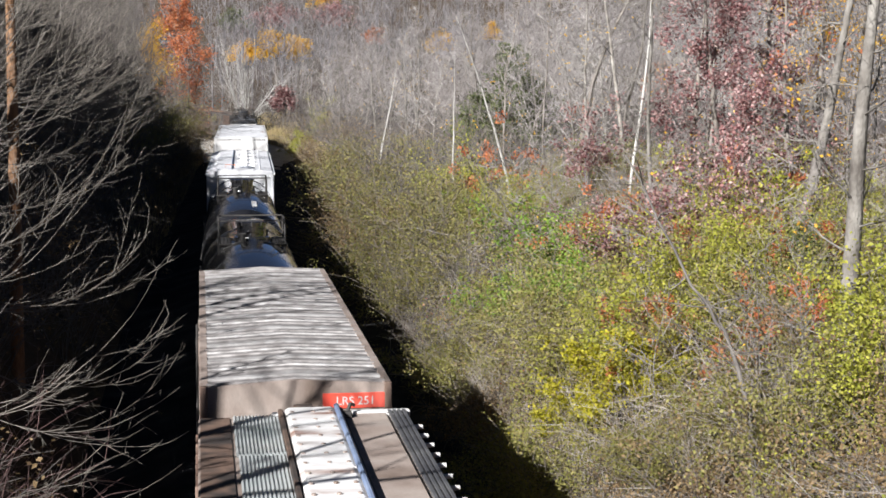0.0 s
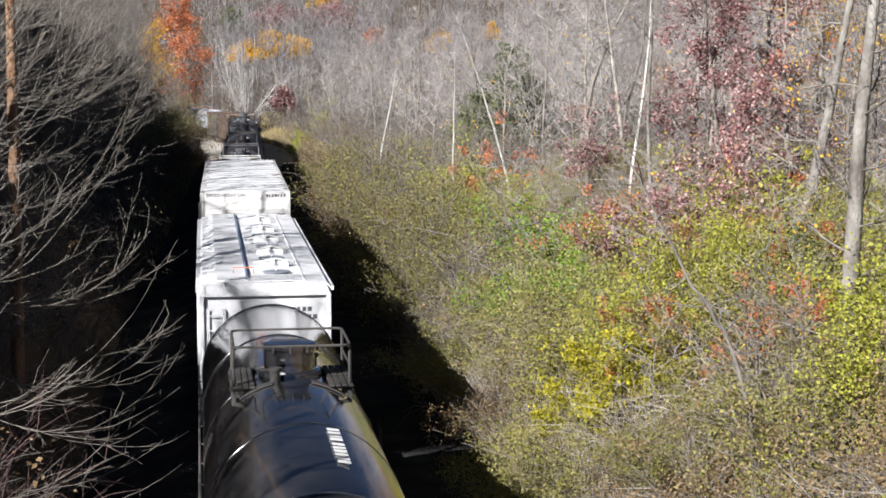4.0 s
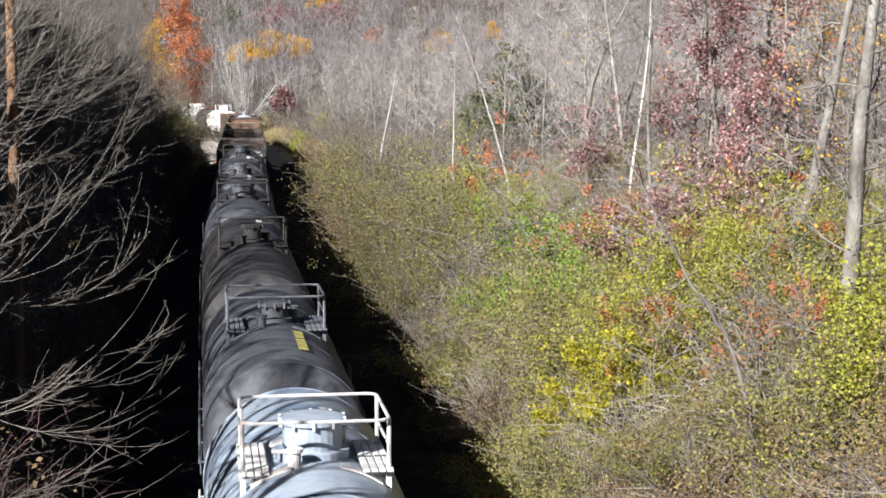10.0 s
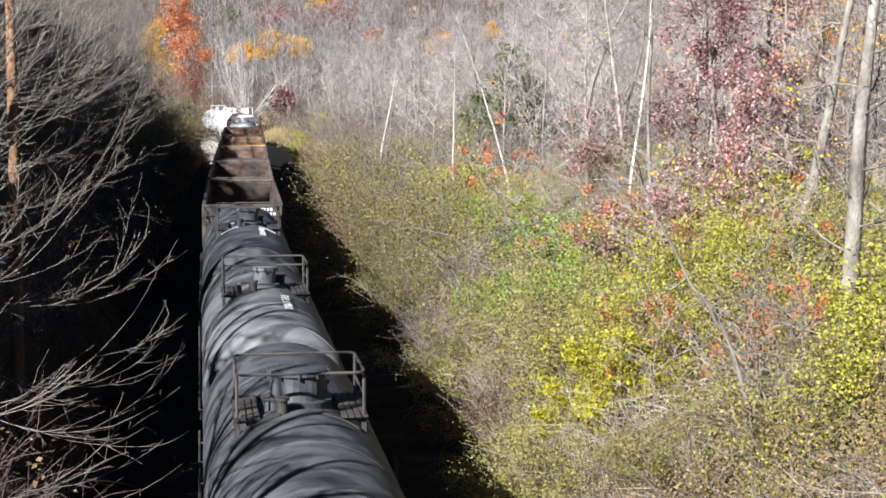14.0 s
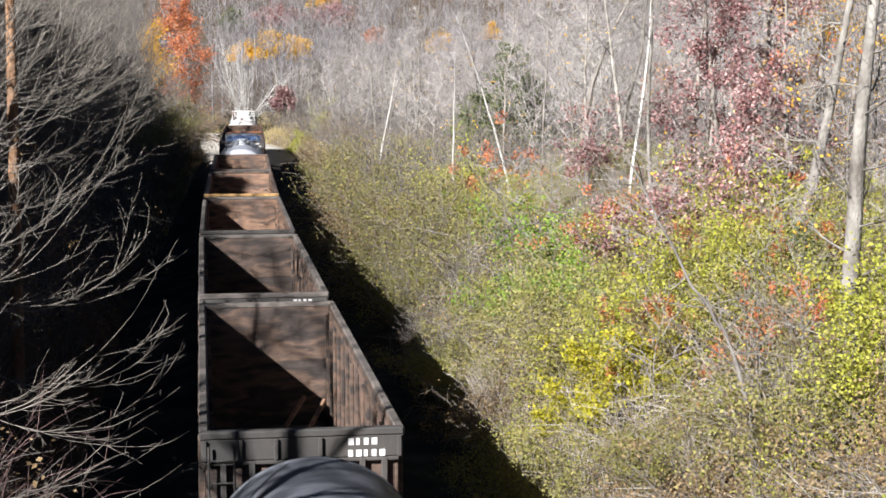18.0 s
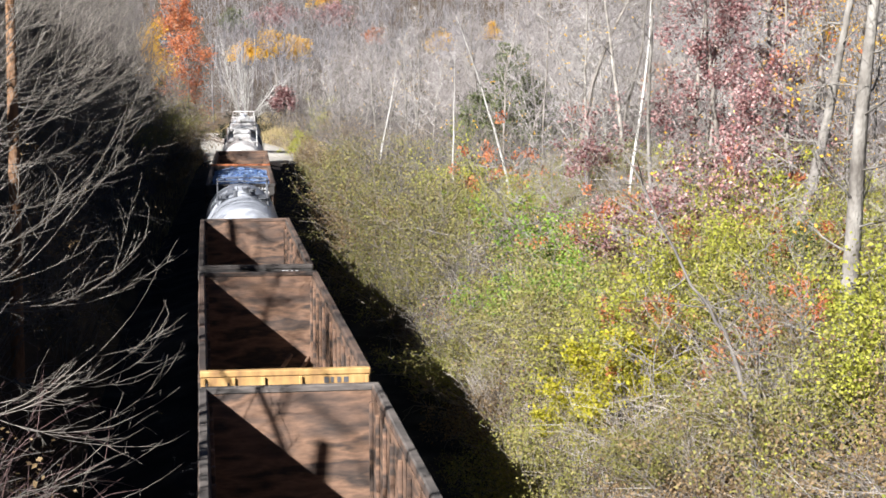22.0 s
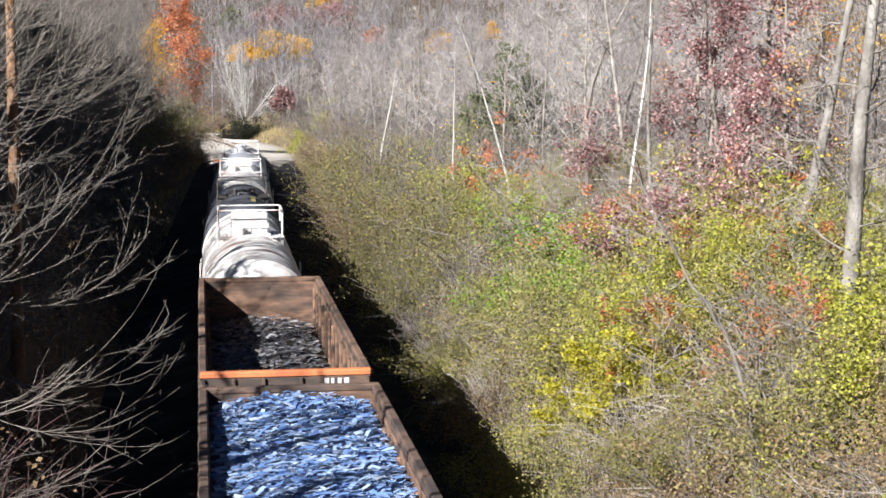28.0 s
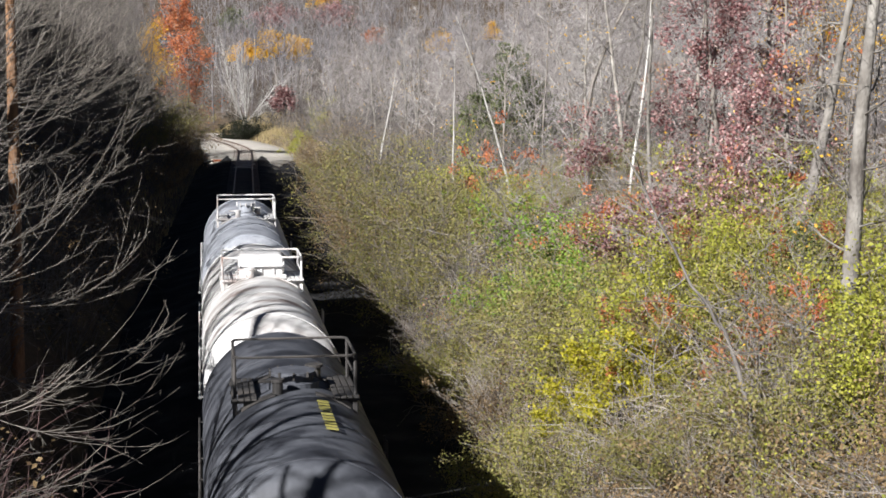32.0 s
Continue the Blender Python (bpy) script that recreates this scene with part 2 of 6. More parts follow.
# ---------------------------------------------------------------- mesh tools
class Solid:
    """Collects simple solids into one mesh."""

    def __init__(self):
        self.v, self.f = [], []

    def add(self, vs, fs):
        o = len(self.v)
        self.v += [tuple(p) for p in vs]
        self.f += [tuple(i + o for i in f) for f in fs]
        return self

    def box(self, x0, x1, y0, y1, z0, z1, c=0.012):
        """A box with chamfered edges."""
        c = min(c, (x1 - x0) / 3, (y1 - y0) / 3, (z1 - z0) / 3)
        lo, hi = (x0, y0, z0), (x1, y1, z1)
        vs, idx = [], {}
        for sx in (0, 1):
            for sy in (0, 1):
                for sz in (0, 1):
                    s = (sx, sy, sz)
                    for a in range(3):
                        p = [(hi[i] if s[i] else lo[i]) for i in range(3)]
                        for i in range(3):
                            if i != a:
                                p[i] += -c if s[i] else c
                        idx[(s, a)] = len(vs)
                        vs.append(p)
        fs = []
        for a in range(3):
            b, d = (a + 1) % 3, (a + 2) % 3
            for s in (0, 1):
                ring = []
                for (u, w) in ((0, 0), (1, 0), (1, 1), (0, 1)):
                    k = [0, 0, 0]
                    k[a], k[b], k[d] = s, u, w
                    ring.append(idx[(tuple(k), a)])
                fs.append(ring if s else ring[::-1])
            for u in (0, 1):
                for w in (0, 1):
                    k0, k1 = [0, 0, 0], [0, 0, 0]
                    k0[b], k0[d], k1[b], k1[d], k1[a] = u, w, u, w, 1
                    k0, k1 = tuple(k0), tuple(k1)
                    q = [idx[(k0, b)], idx[(k1, b)], idx[(k1, d)], idx[(k0, d)]]
                    fs.append(q if u == w else q[::-1])
        for s in [(i, j, k) for i in (0, 1) for j in (0, 1) for k in (0, 1)]:
            q = [idx[(s, 0)], idx[(s, 1)], idx[(s, 2)]]
            fs.append(q if sum(s) % 2 else q[::-1])
        return self.add(vs, fs)

    def tube(self, pts, r, n=6):
        """A round bar along points, with closed ends."""
        pts = [Vector(p) for p in pts]
        vs, fs = [], []
        for i, p in enumerate(pts):
            d = (pts[min(i + 1, len(pts) - 1)] - pts[max(i - 1, 0)]).normalized()
            s = d.cross(Vector((0.31, 0.17, 0.93)) if abs(d.z) < 0.9 else Vector((1, 0, 0))).normalized()
            u = d.cross(s)
            for k in range(n):
                a = 2 * math.pi * k / n
                vs.append(p + s * (r * math.cos(a)) + u * (r * math.sin(a)))
        for i in range(len(pts) - 1):
            for k in range(n):
                fs.append((i * n + k, i * n + (k + 1) % n, (i + 1) * n + (k + 1) % n, (i + 1) * n + k))
        fs.append(tuple(range(n))[::-1])
        fs.append(tuple((len(pts) - 1) * n + k for k in range(n)))
        return self.add(vs, fs)

    def lathe(self, profile, axis, centre, n=32):
        """Turns a profile of (along, radius) about an axis through the centre."""
        vs, fs = [], []
        for a, r in profile:
            for k in range(n):
                t = 2 * math.pi * k / n
                c, s = r * math.cos(t), r * math.sin(t)
                d = {"y": (c, a, s), "z": (c, s, a), "x": (a, c, s)}[axis]
                vs.append([centre[i] + d[i] for i in range(3)])
        for i in range(len(profile) - 1):
            for k in range(n):
                q = (i * n + k, (i + 1) * n + k, (i + 1) * n + (k + 1) % n, i * n + (k + 1) % n)
                fs.append(q if axis == "y" else q[::-1])
        fs.append(tuple(range(n)))
        fs.append(tuple((len(profile) - 1) * n + k for k in range(n))[::-1])
        return self.add(vs, fs)

    def prism(self, outline, y0, y1):
        """An outline in x, z drawn out along y."""
        n = len(outline)
        vs = [(x, y0, z) for x, z in outline] + [(x, y1, z) for x, z in outline]
        fs = [(i, (i + 1) % n, n + (i + 1) % n, n + i) for i in range(n)] + [tuple(range(n))[::-1], tuple(range(n, 2 * n))]
        return self.add(vs, fs)

    def mesh(self, name, smooth=False):
        me = bpy.data.meshes.new(name)
        me.from_pydata(self.v, [], self.f)
        me.update()
        bm = bmesh.new()
        bm.from_mesh(me)
        bmesh.ops.recalc_face_normals(bm, faces=bm.faces)
        bm.to_mesh(me)
        bm.free()
        if smooth:
            for p in me.polygons:
                p.use_smooth = len(p.vertices) < 5
        return me


def part(name, solid, mat, parent, label="", smooth=False):
    me = solid.mesh(name, smooth) if isinstance(solid, Solid) else solid
    if not me.materials:
        me.materials.append(mat)
    ob = new(name, me)
    ob.parent = parent
    return tagged(ob, label)


def thing(name, label, category, group="", kind=""):
    ob = new(name)
    ob.empty_display_size = 0.3
    return tagged(ob, label, category, group, kind)


def raw_mesh(name, verts, faces, mat, smooth=False):
    """A mesh from arrays of points and quads or triangles of one size."""
    me = bpy.data.meshes.new(name)
    k = faces.shape[1]
    me.vertices.add(len(verts))
    me.vertices.foreach_set("co", np.ascontiguousarray(verts, dtype=np.float32).ravel())
    me.loops.add(faces.size)
    me.loops.foreach_set("vertex_index", np.ascontiguousarray(faces, dtype=np.int32).ravel())
    me.polygons.add(len(faces))
    me.polygons.foreach_set("loop_start", np.arange(0, faces.size, k, dtype=np.int32))
    me.polygons.foreach_set("loop_total", np.full(len(faces), k, dtype=np.int32))
    if smooth:
        me.polygons.foreach_set("use_smooth", np.ones(len(faces), dtype=bool))
    me.update(calc_edges=True)
    me.materials.append(mat)
    return me


# ---------------------------------------------------------------- the line of the track
STEP = 1.0
S = np.arange(-450.0, 520.0, STEP)
KNOTS_S = (-450, 48, 92, 200, 240, 300, 520)
KNOTS_H = (0.0, 0.0, 0.028, 0.028, -0.10, -0.16, -0.40)
HEAD = np.interp(S, KNOTS_S, KNOTS_H)
TX = np.cumsum(np.sin(HEAD)) * STEP
TY = np.cumsum(np.cos(HEAD)) * STEP
ZERO = int(450 / STEP)
TX, TY = TX - TX[ZERO] + 1.53, TY - TY[ZERO]


GRADE = np.interp(S, (150, 162, 175, 200, 225, 250, 275, 320), (0.0, -0.06, -0.28, -0.95, -1.5, -1.9, -2.15, -2.5))      # the line runs downhill past the cutting
GRADE = np.convolve(np.pad(GRADE, 8, mode="edge"), np.ones(17) / 17, mode="valid")


def level(s):
    return np.interp(s, S, GRADE)


def track(s):
    return float(np.interp(s, S, TX)), float(np.interp(s, S, TY)), float(np.interp(s, S, HEAD))


def offsets(x, y):
    """The nearest place along the line and the signed distance from it (right is positive)."""
    x, y = np.asarray(x, float).ravel(), np.asarray(y, float).ravel()
    s, u = np.empty_like(x), np.empty_like(x)
    for a in range(0, len(x), 4000):
        d2 = (x[a:a + 4000, None] - TX[None, ::2]) ** 2 + (y[a:a + 4000, None] - TY[None, ::2]) ** 2
        i = d2.argmin(1) * 2
        s[a:a + 4000] = S[i]
        u[a:a + 4000] = np.sqrt(d2.min(1)) * np.sign((x[a:a + 4000] - TX[i]) * np.cos(HEAD[i]) - (y[a:a + 4000] - TY[i]) * np.sin(HEAD[i]))
    return s, u


def smooth(t):
    t = np.clip(t, 0, 1)
    return t * t * (3 - 2 * t)


def ground_z(x, y):
    x, y = np.asarray(x, float).ravel(), np.asarray(y, float).ravel()
    s, u = offsets(x, y)
    right = np.interp(s, (-100, 45, 100, 165, 230, 400), (9.5, 9.5, 5.0, 1.8, 0.4, 0.6))
    left = np.interp(s, (-100, 22, 45, 120, 150, 190, 230, 400), (7.5, 8.0, 10.0, 10.0, 8.0, 4.0, 1.0, 2.0))
    a, b = np.maximum(u - 5.7, 0), np.maximum(-u - 5.0, 0)
    z = right * (1 - np.exp(-0.72 * a / right)) + left * (1 - np.exp(-1.6 * b / left))
    z += 2.0 * smooth((-u - 13) / 22) * smooth((215 - s) / 90)
    z += 0.02 * np.maximum(a - 20, 0) * smooth((240 - s) / 100)
    z -= 0.72 * smooth((np.abs(u) - 0.8) / 1.4) * (1 - smooth((np.abs(u) - 5.2) / 3))
    z -= 0.2
    z += level(s) * (1 - smooth((np.abs(u) - 6) / 10))
    bumps = 0.18 * np.sin(x * 0.9 + 1.3 * np.sin(y * 0.4)) * np.sin(y * 0.7 + x * 0.25) + 0.3 * np.sin(x * 0.21 + 2) * np.sin(y * 0.17)
    z += bumps * smooth((np.abs(u) - 5) / 4)
    dist = np.hypot(x, y)
    z += 46 * smooth((dist - 290) / 620) * smooth((y + 200) / 500) + 5 * np.sin(x * 0.006 + 1) * smooth((dist - 400) / 500)
    return z


def spaced(lo, a, b, hi, fine, ratio=1.13):
    mid = list(np.arange(a, b + fine / 2, fine))
    up, step = [], fine
    while (up[-1] if up else b) < hi:
        step *= ratio
        up.append((up[-1] if up else b) + step)
    down, step = [], fine
    while (down[-1] if down else a) > lo:
        step *= ratio
        down.append((down[-1] if down else a) - step)
    return np.array(down[::-1] + mid + up)


def sheet(name, xs, ys, mat):
    gx, gy = np.meshgrid(xs, ys)
    z = ground_z(gx, gy)
    v = np.c_[gx.ravel(), gy.ravel(), z]
    nx, ny = len(xs), len(ys)
    i, j = np.meshgrid(np.arange(nx - 1), np.arange(ny - 1))
    q = (j * nx + i).ravel()
    return new(name, raw_mesh(name, v, np.c_[q, q + 1, q + nx + 1, q + nx], mat, True))


tagged(sheet("ground", spaced(-3000, -32, 52, 3000, 0.9), spaced(-900, 8, 262, 4200, 1.6), GROUND), "leaf-littered railway cutting and wooded land", "ground", kind="structure")


def strip(name, section, s0, s1, mat, step=2.0, lift=0.0, taper=0.0):
    """A section of (offset, height) drawn out along the line."""
    ss = np.arange(s0, s1, step)
    px, py, ph = np.interp(ss, S, TX), np.interp(ss, S, TY), np.interp(ss, S, HEAD)
    n = len(section)
    v = np.empty((len(ss), n, 3))
    for k, (u, z) in enumerate(section):
        u = u * (1 - 0.62 * (1 - smooth((ss - s0) / taper)) * (1 + 0.25 * np.sin(ss * 0.8 + k))) if taper else u
        v[:, k, 0], v[:, k, 1], v[:, k, 2] = px + u * np.cos(ph), py - u * np.sin(ph), z + lift + level(ss)
    i, j = np.meshgrid(np.arange(len(ss) - 1), np.arange(n - 1), indexing="ij")
    q = (i * n + j).ravel()
    return raw_mesh(name, v.reshape(-1, 3), np.c_[q, q + 1, q + n + 1, q + n], mat)


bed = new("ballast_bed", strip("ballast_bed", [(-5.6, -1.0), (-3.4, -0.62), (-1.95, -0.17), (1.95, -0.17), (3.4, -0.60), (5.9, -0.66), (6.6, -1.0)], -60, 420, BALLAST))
tagged(bed, "crushed-stone ballast bed under the track, darkened to stand for shade", "ballast", kind="structure")
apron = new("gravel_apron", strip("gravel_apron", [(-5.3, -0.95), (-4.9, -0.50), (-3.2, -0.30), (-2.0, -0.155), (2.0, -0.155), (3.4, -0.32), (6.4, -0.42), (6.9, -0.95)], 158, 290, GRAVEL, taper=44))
tagged(apron, "pale gravel apron around the sunlit bend of the track", "gravel", kind="structure")
line = thing("railway_track", "single railway track of rusty steel rails on wooden sleepers", "railway track", kind="structure")
HEADW, HT = 0.037, 0.18
for side in (-0.7525, 0.7525):
    sec = [(-0.075, -HT), (-0.075, -HT + 0.02), (-0.012, -HT + 0.04), (-0.012, -0.05), (-HEADW, -0.04), (-HEADW, 0.0), (HEADW, 0.0), (HEADW, -0.04), (0.012, -0.05), (0.012, -HT + 0.04), (0.075, -HT + 0.02), (0.075, -HT)]
    part("rail", strip("rail", [(side + u, z) for u, z in sec], -60, 420, RAIL_STEEL), RAIL_STEEL, line)
tv, tf = [], []
for i, s in enumerate(np.arange(-30, 300, 0.55)):
    x, y, h = track(s)
    g = Solid().box(-1.3, 1.3, -0.115, 0.115, -0.33, -0.155 + 0.01 * math.sin(i * 2.3), 0.01)
    m = pose(x, y, float(level(s)), 0, 0, -math.degrees(h))
    o = len(tv)
    tv += [m @ Vector(p) for p in g.v]
    tf += [tuple(k + o for k in f) for f in g.f]
me = bpy.data.meshes.new("sleepers")
me.from_pydata(tv, [], tf)
me.update()
tagged(part("sleepers", me, SLEEPER_WOOD, line, "dark creosoted wooden sleepers"), kind="stuff")


# ---------------------------------------------------------------- railway wagons
SPEED = 10.45      # metres a second, towards the bridge
MOVING = []        # (thing, time its middle passes the camera, length)


def bogie_meshes():
    frame_part = Solid()
    for x in (-1.02, 1.02):
        frame_part.prism([(x - 0.07, 0.42), (x + 0.07, 0.42), (x + 0.07, 0.60), (x - 0.07, 0.60)], -1.15, 1.15)
        frame_part.box(x - 0.09, x + 0.09, -0.45, 0.45, 0.22, 0.42)
        for y in (-0.86, 0.86):
            frame_part.box(x - 0.10, x + 0.10, y - 0.16, y + 0.16, 0.36, 0.62)
        for y in (-0.2, 0.2):
            frame_part.lathe([(0.26, 0.09), (0.56, 0.09)], "z", (x, y, 0), 10)
    frame_part.box(-1.1, 1.1, -0.22, 0.22, 0.50, 0.78)
    wheel = Solid().lathe([(-0.07, 0.12), (-0.065, 0.40), (-0.07, 0.455), (-0.045, 0.455), (-0.035, 0.42), (0.07, 0.415), (0.07, 0.34), (0.02, 0.30), (0.02, 0.14), (0.09, 0.12)], "x", (0, 0, 0), 24)
    axle = Solid().lathe([(-0.95, 0.08), (0.95, 0.08)], "x", (0, 0, 0), 12)
    return frame_part.mesh("bogie"), wheel.mesh("wheel", True), axle.mesh("axle", True)


BOGIE, WHEEL, AXLE = bogie_meshes()
for me_, mat_ in ((BOGIE, STEEL_DARK), (WHEEL, WHEEL_STEEL), (AXLE, STEEL_DARK)):
    me_.materials.append(mat_)


def running_gear(car, half):
    for y in (-half + 1.9, half - 1.9):
        b = part("bogie", BOGIE, STEEL_DARK, car)
        b.location = (0, y, 0)
        for ay in (-0.86, 0.86):
            a = part("axle", AXLE, STEEL_DARK, b)
            a.location = (0, ay, 0.418)
            for sx in (-1, 1):
                w = part("wheel", WHEEL, WHEEL_STEEL, b)
                w.matrix_basis = pose(0.7525 * sx, ay, 0.418, 0, 0, 0 if sx > 0 else 180)
    for sy in (-1, 1):
        g = Solid().box(-0.13, 0.13, min(sy * (half - 0.3), sy * (half + 0.30)), max(sy * (half - 0.3), sy * (half + 0.30)), 0.72, 0.98)
        g.box(-0.2, 0.2, min(sy * (half + 0.28), sy * (half + 0.55)), max(sy * (half + 0.28), sy * (half + 0.55)), 0.68, 1.02, 0.05)
        part("coupler", g, STEEL_DARK, car)


def ladder(car, mat, x, y, z0, z1, along="y", width=0.4, n=None):
    """Two stringers and their rungs, standing off a side or an end."""
    g = Solid()
    d = (0, width / 2, 0) if along == "y" else (width / 2, 0, 0)
    for k in (-1, 1):
        g.tube([(x + k * d[0], y + k * d[1], z0), (x + k * d[0], y + k * d[1], z1)], 0.022)
    for z in np.arange(z0 + 0.2, z1, 0.36):
        g.tube([(x - d[0], y - d[1], z), (x + d[0], y + d[1], z)], 0.014, 5)
    part("ladder", g, mat, car)


def marks(car, mat, place, rows, name="lettering", label="", dash=0.10, gap=0.035, height=0.16, turn=0, bend=None):
    """Rows of short bars that stand for lettering, lying on the thing."""
    g = Solid()
    for r, count in enumerate(rows):
        for i in range(count):
            u0 = i * (dash + gap)
            cut = (0.0, 0.03, 0.015)[(i * 7 + r * 5) % 3]
            g.box(u0, u0 + dash - cut, -r * (height + 0.08) - height, -r * (height + 0.08), 0.0, 0.006, 0.001)
    ob = part(name, g, mat, car, label)
    ob.matrix_basis = place
    return ob


def words(car, text, place, size, mat, label):
    """Lettering as a thin mesh."""
    c = bpy.data.curves.new("lettering", "FONT")
    c.body, c.size, c.extrude, c.offset = text, size, 0.003, 0.001
    tmp = bpy.data.objects.new("lettering_source", c)
    scene.collection.objects.link(tmp)
    me = bpy.data.meshes.new_from_object(tmp.evaluated_get(bpy.context.evaluated_depsgraph_get()))
    bpy.data.objects.remove(tmp)
    me.materials.clear()
    ob = part("lettering", me, mat, car, label)
    ob.matrix_basis = place


def tank_car(label, half, shell_mat, fit_mat, radius=1.57, zc=2.79, dome_r=0.46, dome_h=0.55, boxy=False, mark=WHITE_MARK, mark_y=-2.2, bands=3, rail_top=0.64, plate=None, dome_mat=None, cap_y=0.0, saddle=True):
    car = thing("tank_car", label, "tank car", "tank cars of the train")
    cap = 0.62
    prof = [(-half + cap * (1 - math.cos(a)), radius * math.sin(a)) for a in np.linspace(0.04, math.pi / 2, 9)]
    prof += [(-y, r) for y, r in prof[::-1]]
    part("tank_shell", Solid().lathe(prof, "y", (0, 0, zc), 56), shell_mat, car, smooth=True)
    for y in np.linspace(-half + cap, half - cap, bands + 2):
        seam = Solid().lathe([(y - 0.045, radius + 0.001), (y - 0.03, radius + 0.010), (y + 0.03, radius + 0.010), (y + 0.045, radius + 0.001)], "y", (0, 0, zc), 56)
        part("weld_seam", seam, shell_mat, car, smooth=True)
    top = zc + radius
    dm = dome_mat or shell_mat
    y0 = cap_y
    if boxy:
        hood, w = [], 0.60
        for (cx, cz, a0) in ((w - 0.16, dome_h + 0.10 - 0.16, 0), (-w + 0.16, dome_h + 0.10 - 0.16, 90)):
            hood += [(cx + 0.16 * math.cos(radians(a0 + a)), top + cz + 0.16 * math.sin(radians(a0 + a))) for a in range(0, 91, 15)]
        g = Solid()
        rings = []
        for y_, k in ((-0.56, 0.86), (-0.53, 0.93), (-0.46, 0.985), (-0.38, 1.0), (0.38, 1.0), (0.46, 0.985), (0.53, 0.93), (0.56, 0.86)):
            rings.append([(x * k, y0 + y_, top - 0.22 + (z - top + 0.22) * k) for x, z in [(w, top - 0.22)] + hood + [(-w, top - 0.22)]])
        m = len(rings[0])
        g.add([q for ring in rings for q in ring], [(i * m + k, i * m + k + 1, (i + 1) * m + k + 1, (i + 1) * m + k) for i in range(7) for k in range(m - 1)] + [tuple(range(m)), tuple(range(8 * m - 1, 7 * m - 1, -1))])
        house = part("valve_housing", g, dm, car, "bulky rounded protective valve hood", smooth=True)
        part("lip", Solid().box(-0.66, 0.66, y0 - 0.62, y0 + 0.62, top - 0.10, top + 0.02, 0.03), dm, house)
        hinge = Solid()
        for x in (-0.32, 0.0, 0.32):
            hinge.box(x - 0.022, x + 0.022, y0 - 0.60, y0 - 0.53, top - 0.02, top + 0.20)
        hinge.tube([(-0.58, y0 - 0.50, top + 0.34), (-0.56, y0 - 0.60, top + 0.22), (0.56, y0 - 0.60, top + 0.22), (0.58, y0 - 0.50, top + 0.34)], 0.022)
        part("hinge", hinge, fit_mat, house)
    else:
        g = Solid().lathe([(top - 0.25, dome_r + 0.10), (top + 0.06, dome_r + 0.10), (top + 0.08, dome_r), (top + dome_h - 0.10, dome_r), (top + dome_h - 0.09, dome_r + 0.05), (top + dome_h - 0.02, dome_r + 0.05), (top + dome_h, dome_r - 0.04), (top + dome_h + 0.02, 0.05)], "z", (0, y0, 0), 28)
        house = part("manway_dome", g, dm, car, smooth=False)
        for k in range(10):
            t = k * math.pi / 5 + 0.3
            cx, cy = math.cos(t) * (dome_r + 0.055), y0 + math.sin(t) * (dome_r + 0.055)
            bolt = Solid().box(cx - 0.02, cx + 0.02, cy - 0.02, cy + 0.02, top + dome_h - 0.13, top + dome_h + 0.0, 0.004)
            part("clamp_bolt", bolt, fit_mat, house)
    # straps that imitate the shell's reflections round the manway, fittings
    if saddle:
        for sy in (-1, 1):
            for sx in (-1, 1):
                g = Solid()
                a0, a1 = 0.22, 0.62
                pts = [(sx * (radius + 0.012) * math.sin(a), y0 + sy * 0.86, zc + (radius + 0.012) * math.cos(a)) for a in np.linspace(a0, a1, 5)]
                for p, q in zip(pts, pts[1:]):
                    g.add([(p[0], p[1] - 0.11, p[2]), (q[0], q[1] - 0.11, q[2]), (q[0], q[1] + 0.11, q[2]), (p[0], p[1] + 0.11, p[2]), (p[0], p[1] - 0.11, p[2] + 0.03), (q[0], q[1] - 0.11, q[2] + 0.03), (q[0], q[1] + 0.11, q[2] + 0.03), (p[0], p[1] + 0.11, p[2] + 0.03)], [(0, 1, 2, 3), (7, 6, 5, 4), (0, 4, 5, 1), (1, 5, 6, 2), (2, 6, 7, 3), (3, 7, 4, 0)])
                part("saddle_strap", g, plate or fit_mat, car, "bright straps that imitate sky reflections beside the manway" if plate else "")
    valve = Solid()
    valve.lathe([(top - 0.1, 0.12), (top + 0.14, 0.12), (top + 0.15, 0.16), (top + 0.20, 0.16)], "z", (0.42, y0 + 0.75, 0), 14)
    part("valve", valve, fit_mat, car)
    valve = Solid().lathe([(top - 0.1, 0.09), (top + 0.18, 0.09), (top + 0.19, 0.12), (top + 0.24, 0.12)], "z", (-0.30, y0 - 0.78, 0), 14)
    valve.tube([(-0.3, y0 - 0.78, top + 0.2), (-0.62, y0 - 0.8, top + 0.2)], 0.03)
    part("valve", valve, fit_mat, car)
    # side platforms of grating
    for sx in (-1, 1):
        g = Solid()
        for k in range(4):
            x = sx * (0.70 + 0.11 * k)
            g.box(x - 0.045, x + 0.045, y0 - 0.95, y0 + 0.95, top - 0.10, top - 0.06, 0.005)
        for y in (-0.8, 0.0, 0.8):
            g.box(min(sx * 0.64, sx * 1.09), max(sx * 0.64, sx * 1.09), y0 + y - 0.04, y0 + y + 0.04, top - 0.16, top - 0.102, 0.005)
            g.box(min(sx * 0.98, sx * 1.06), max(sx * 0.98, sx * 1.06), y0 + y - 0.03, y0 + y + 0.03, top - 0.52, top - 0.10, 0.005)
        part("platform", g, fit_mat, car)
    # guard rail about the platform
    g = Solid()
    w, l, zt = 1.02, 0.95, top + rail_top
    c = 0.16
    loop = []
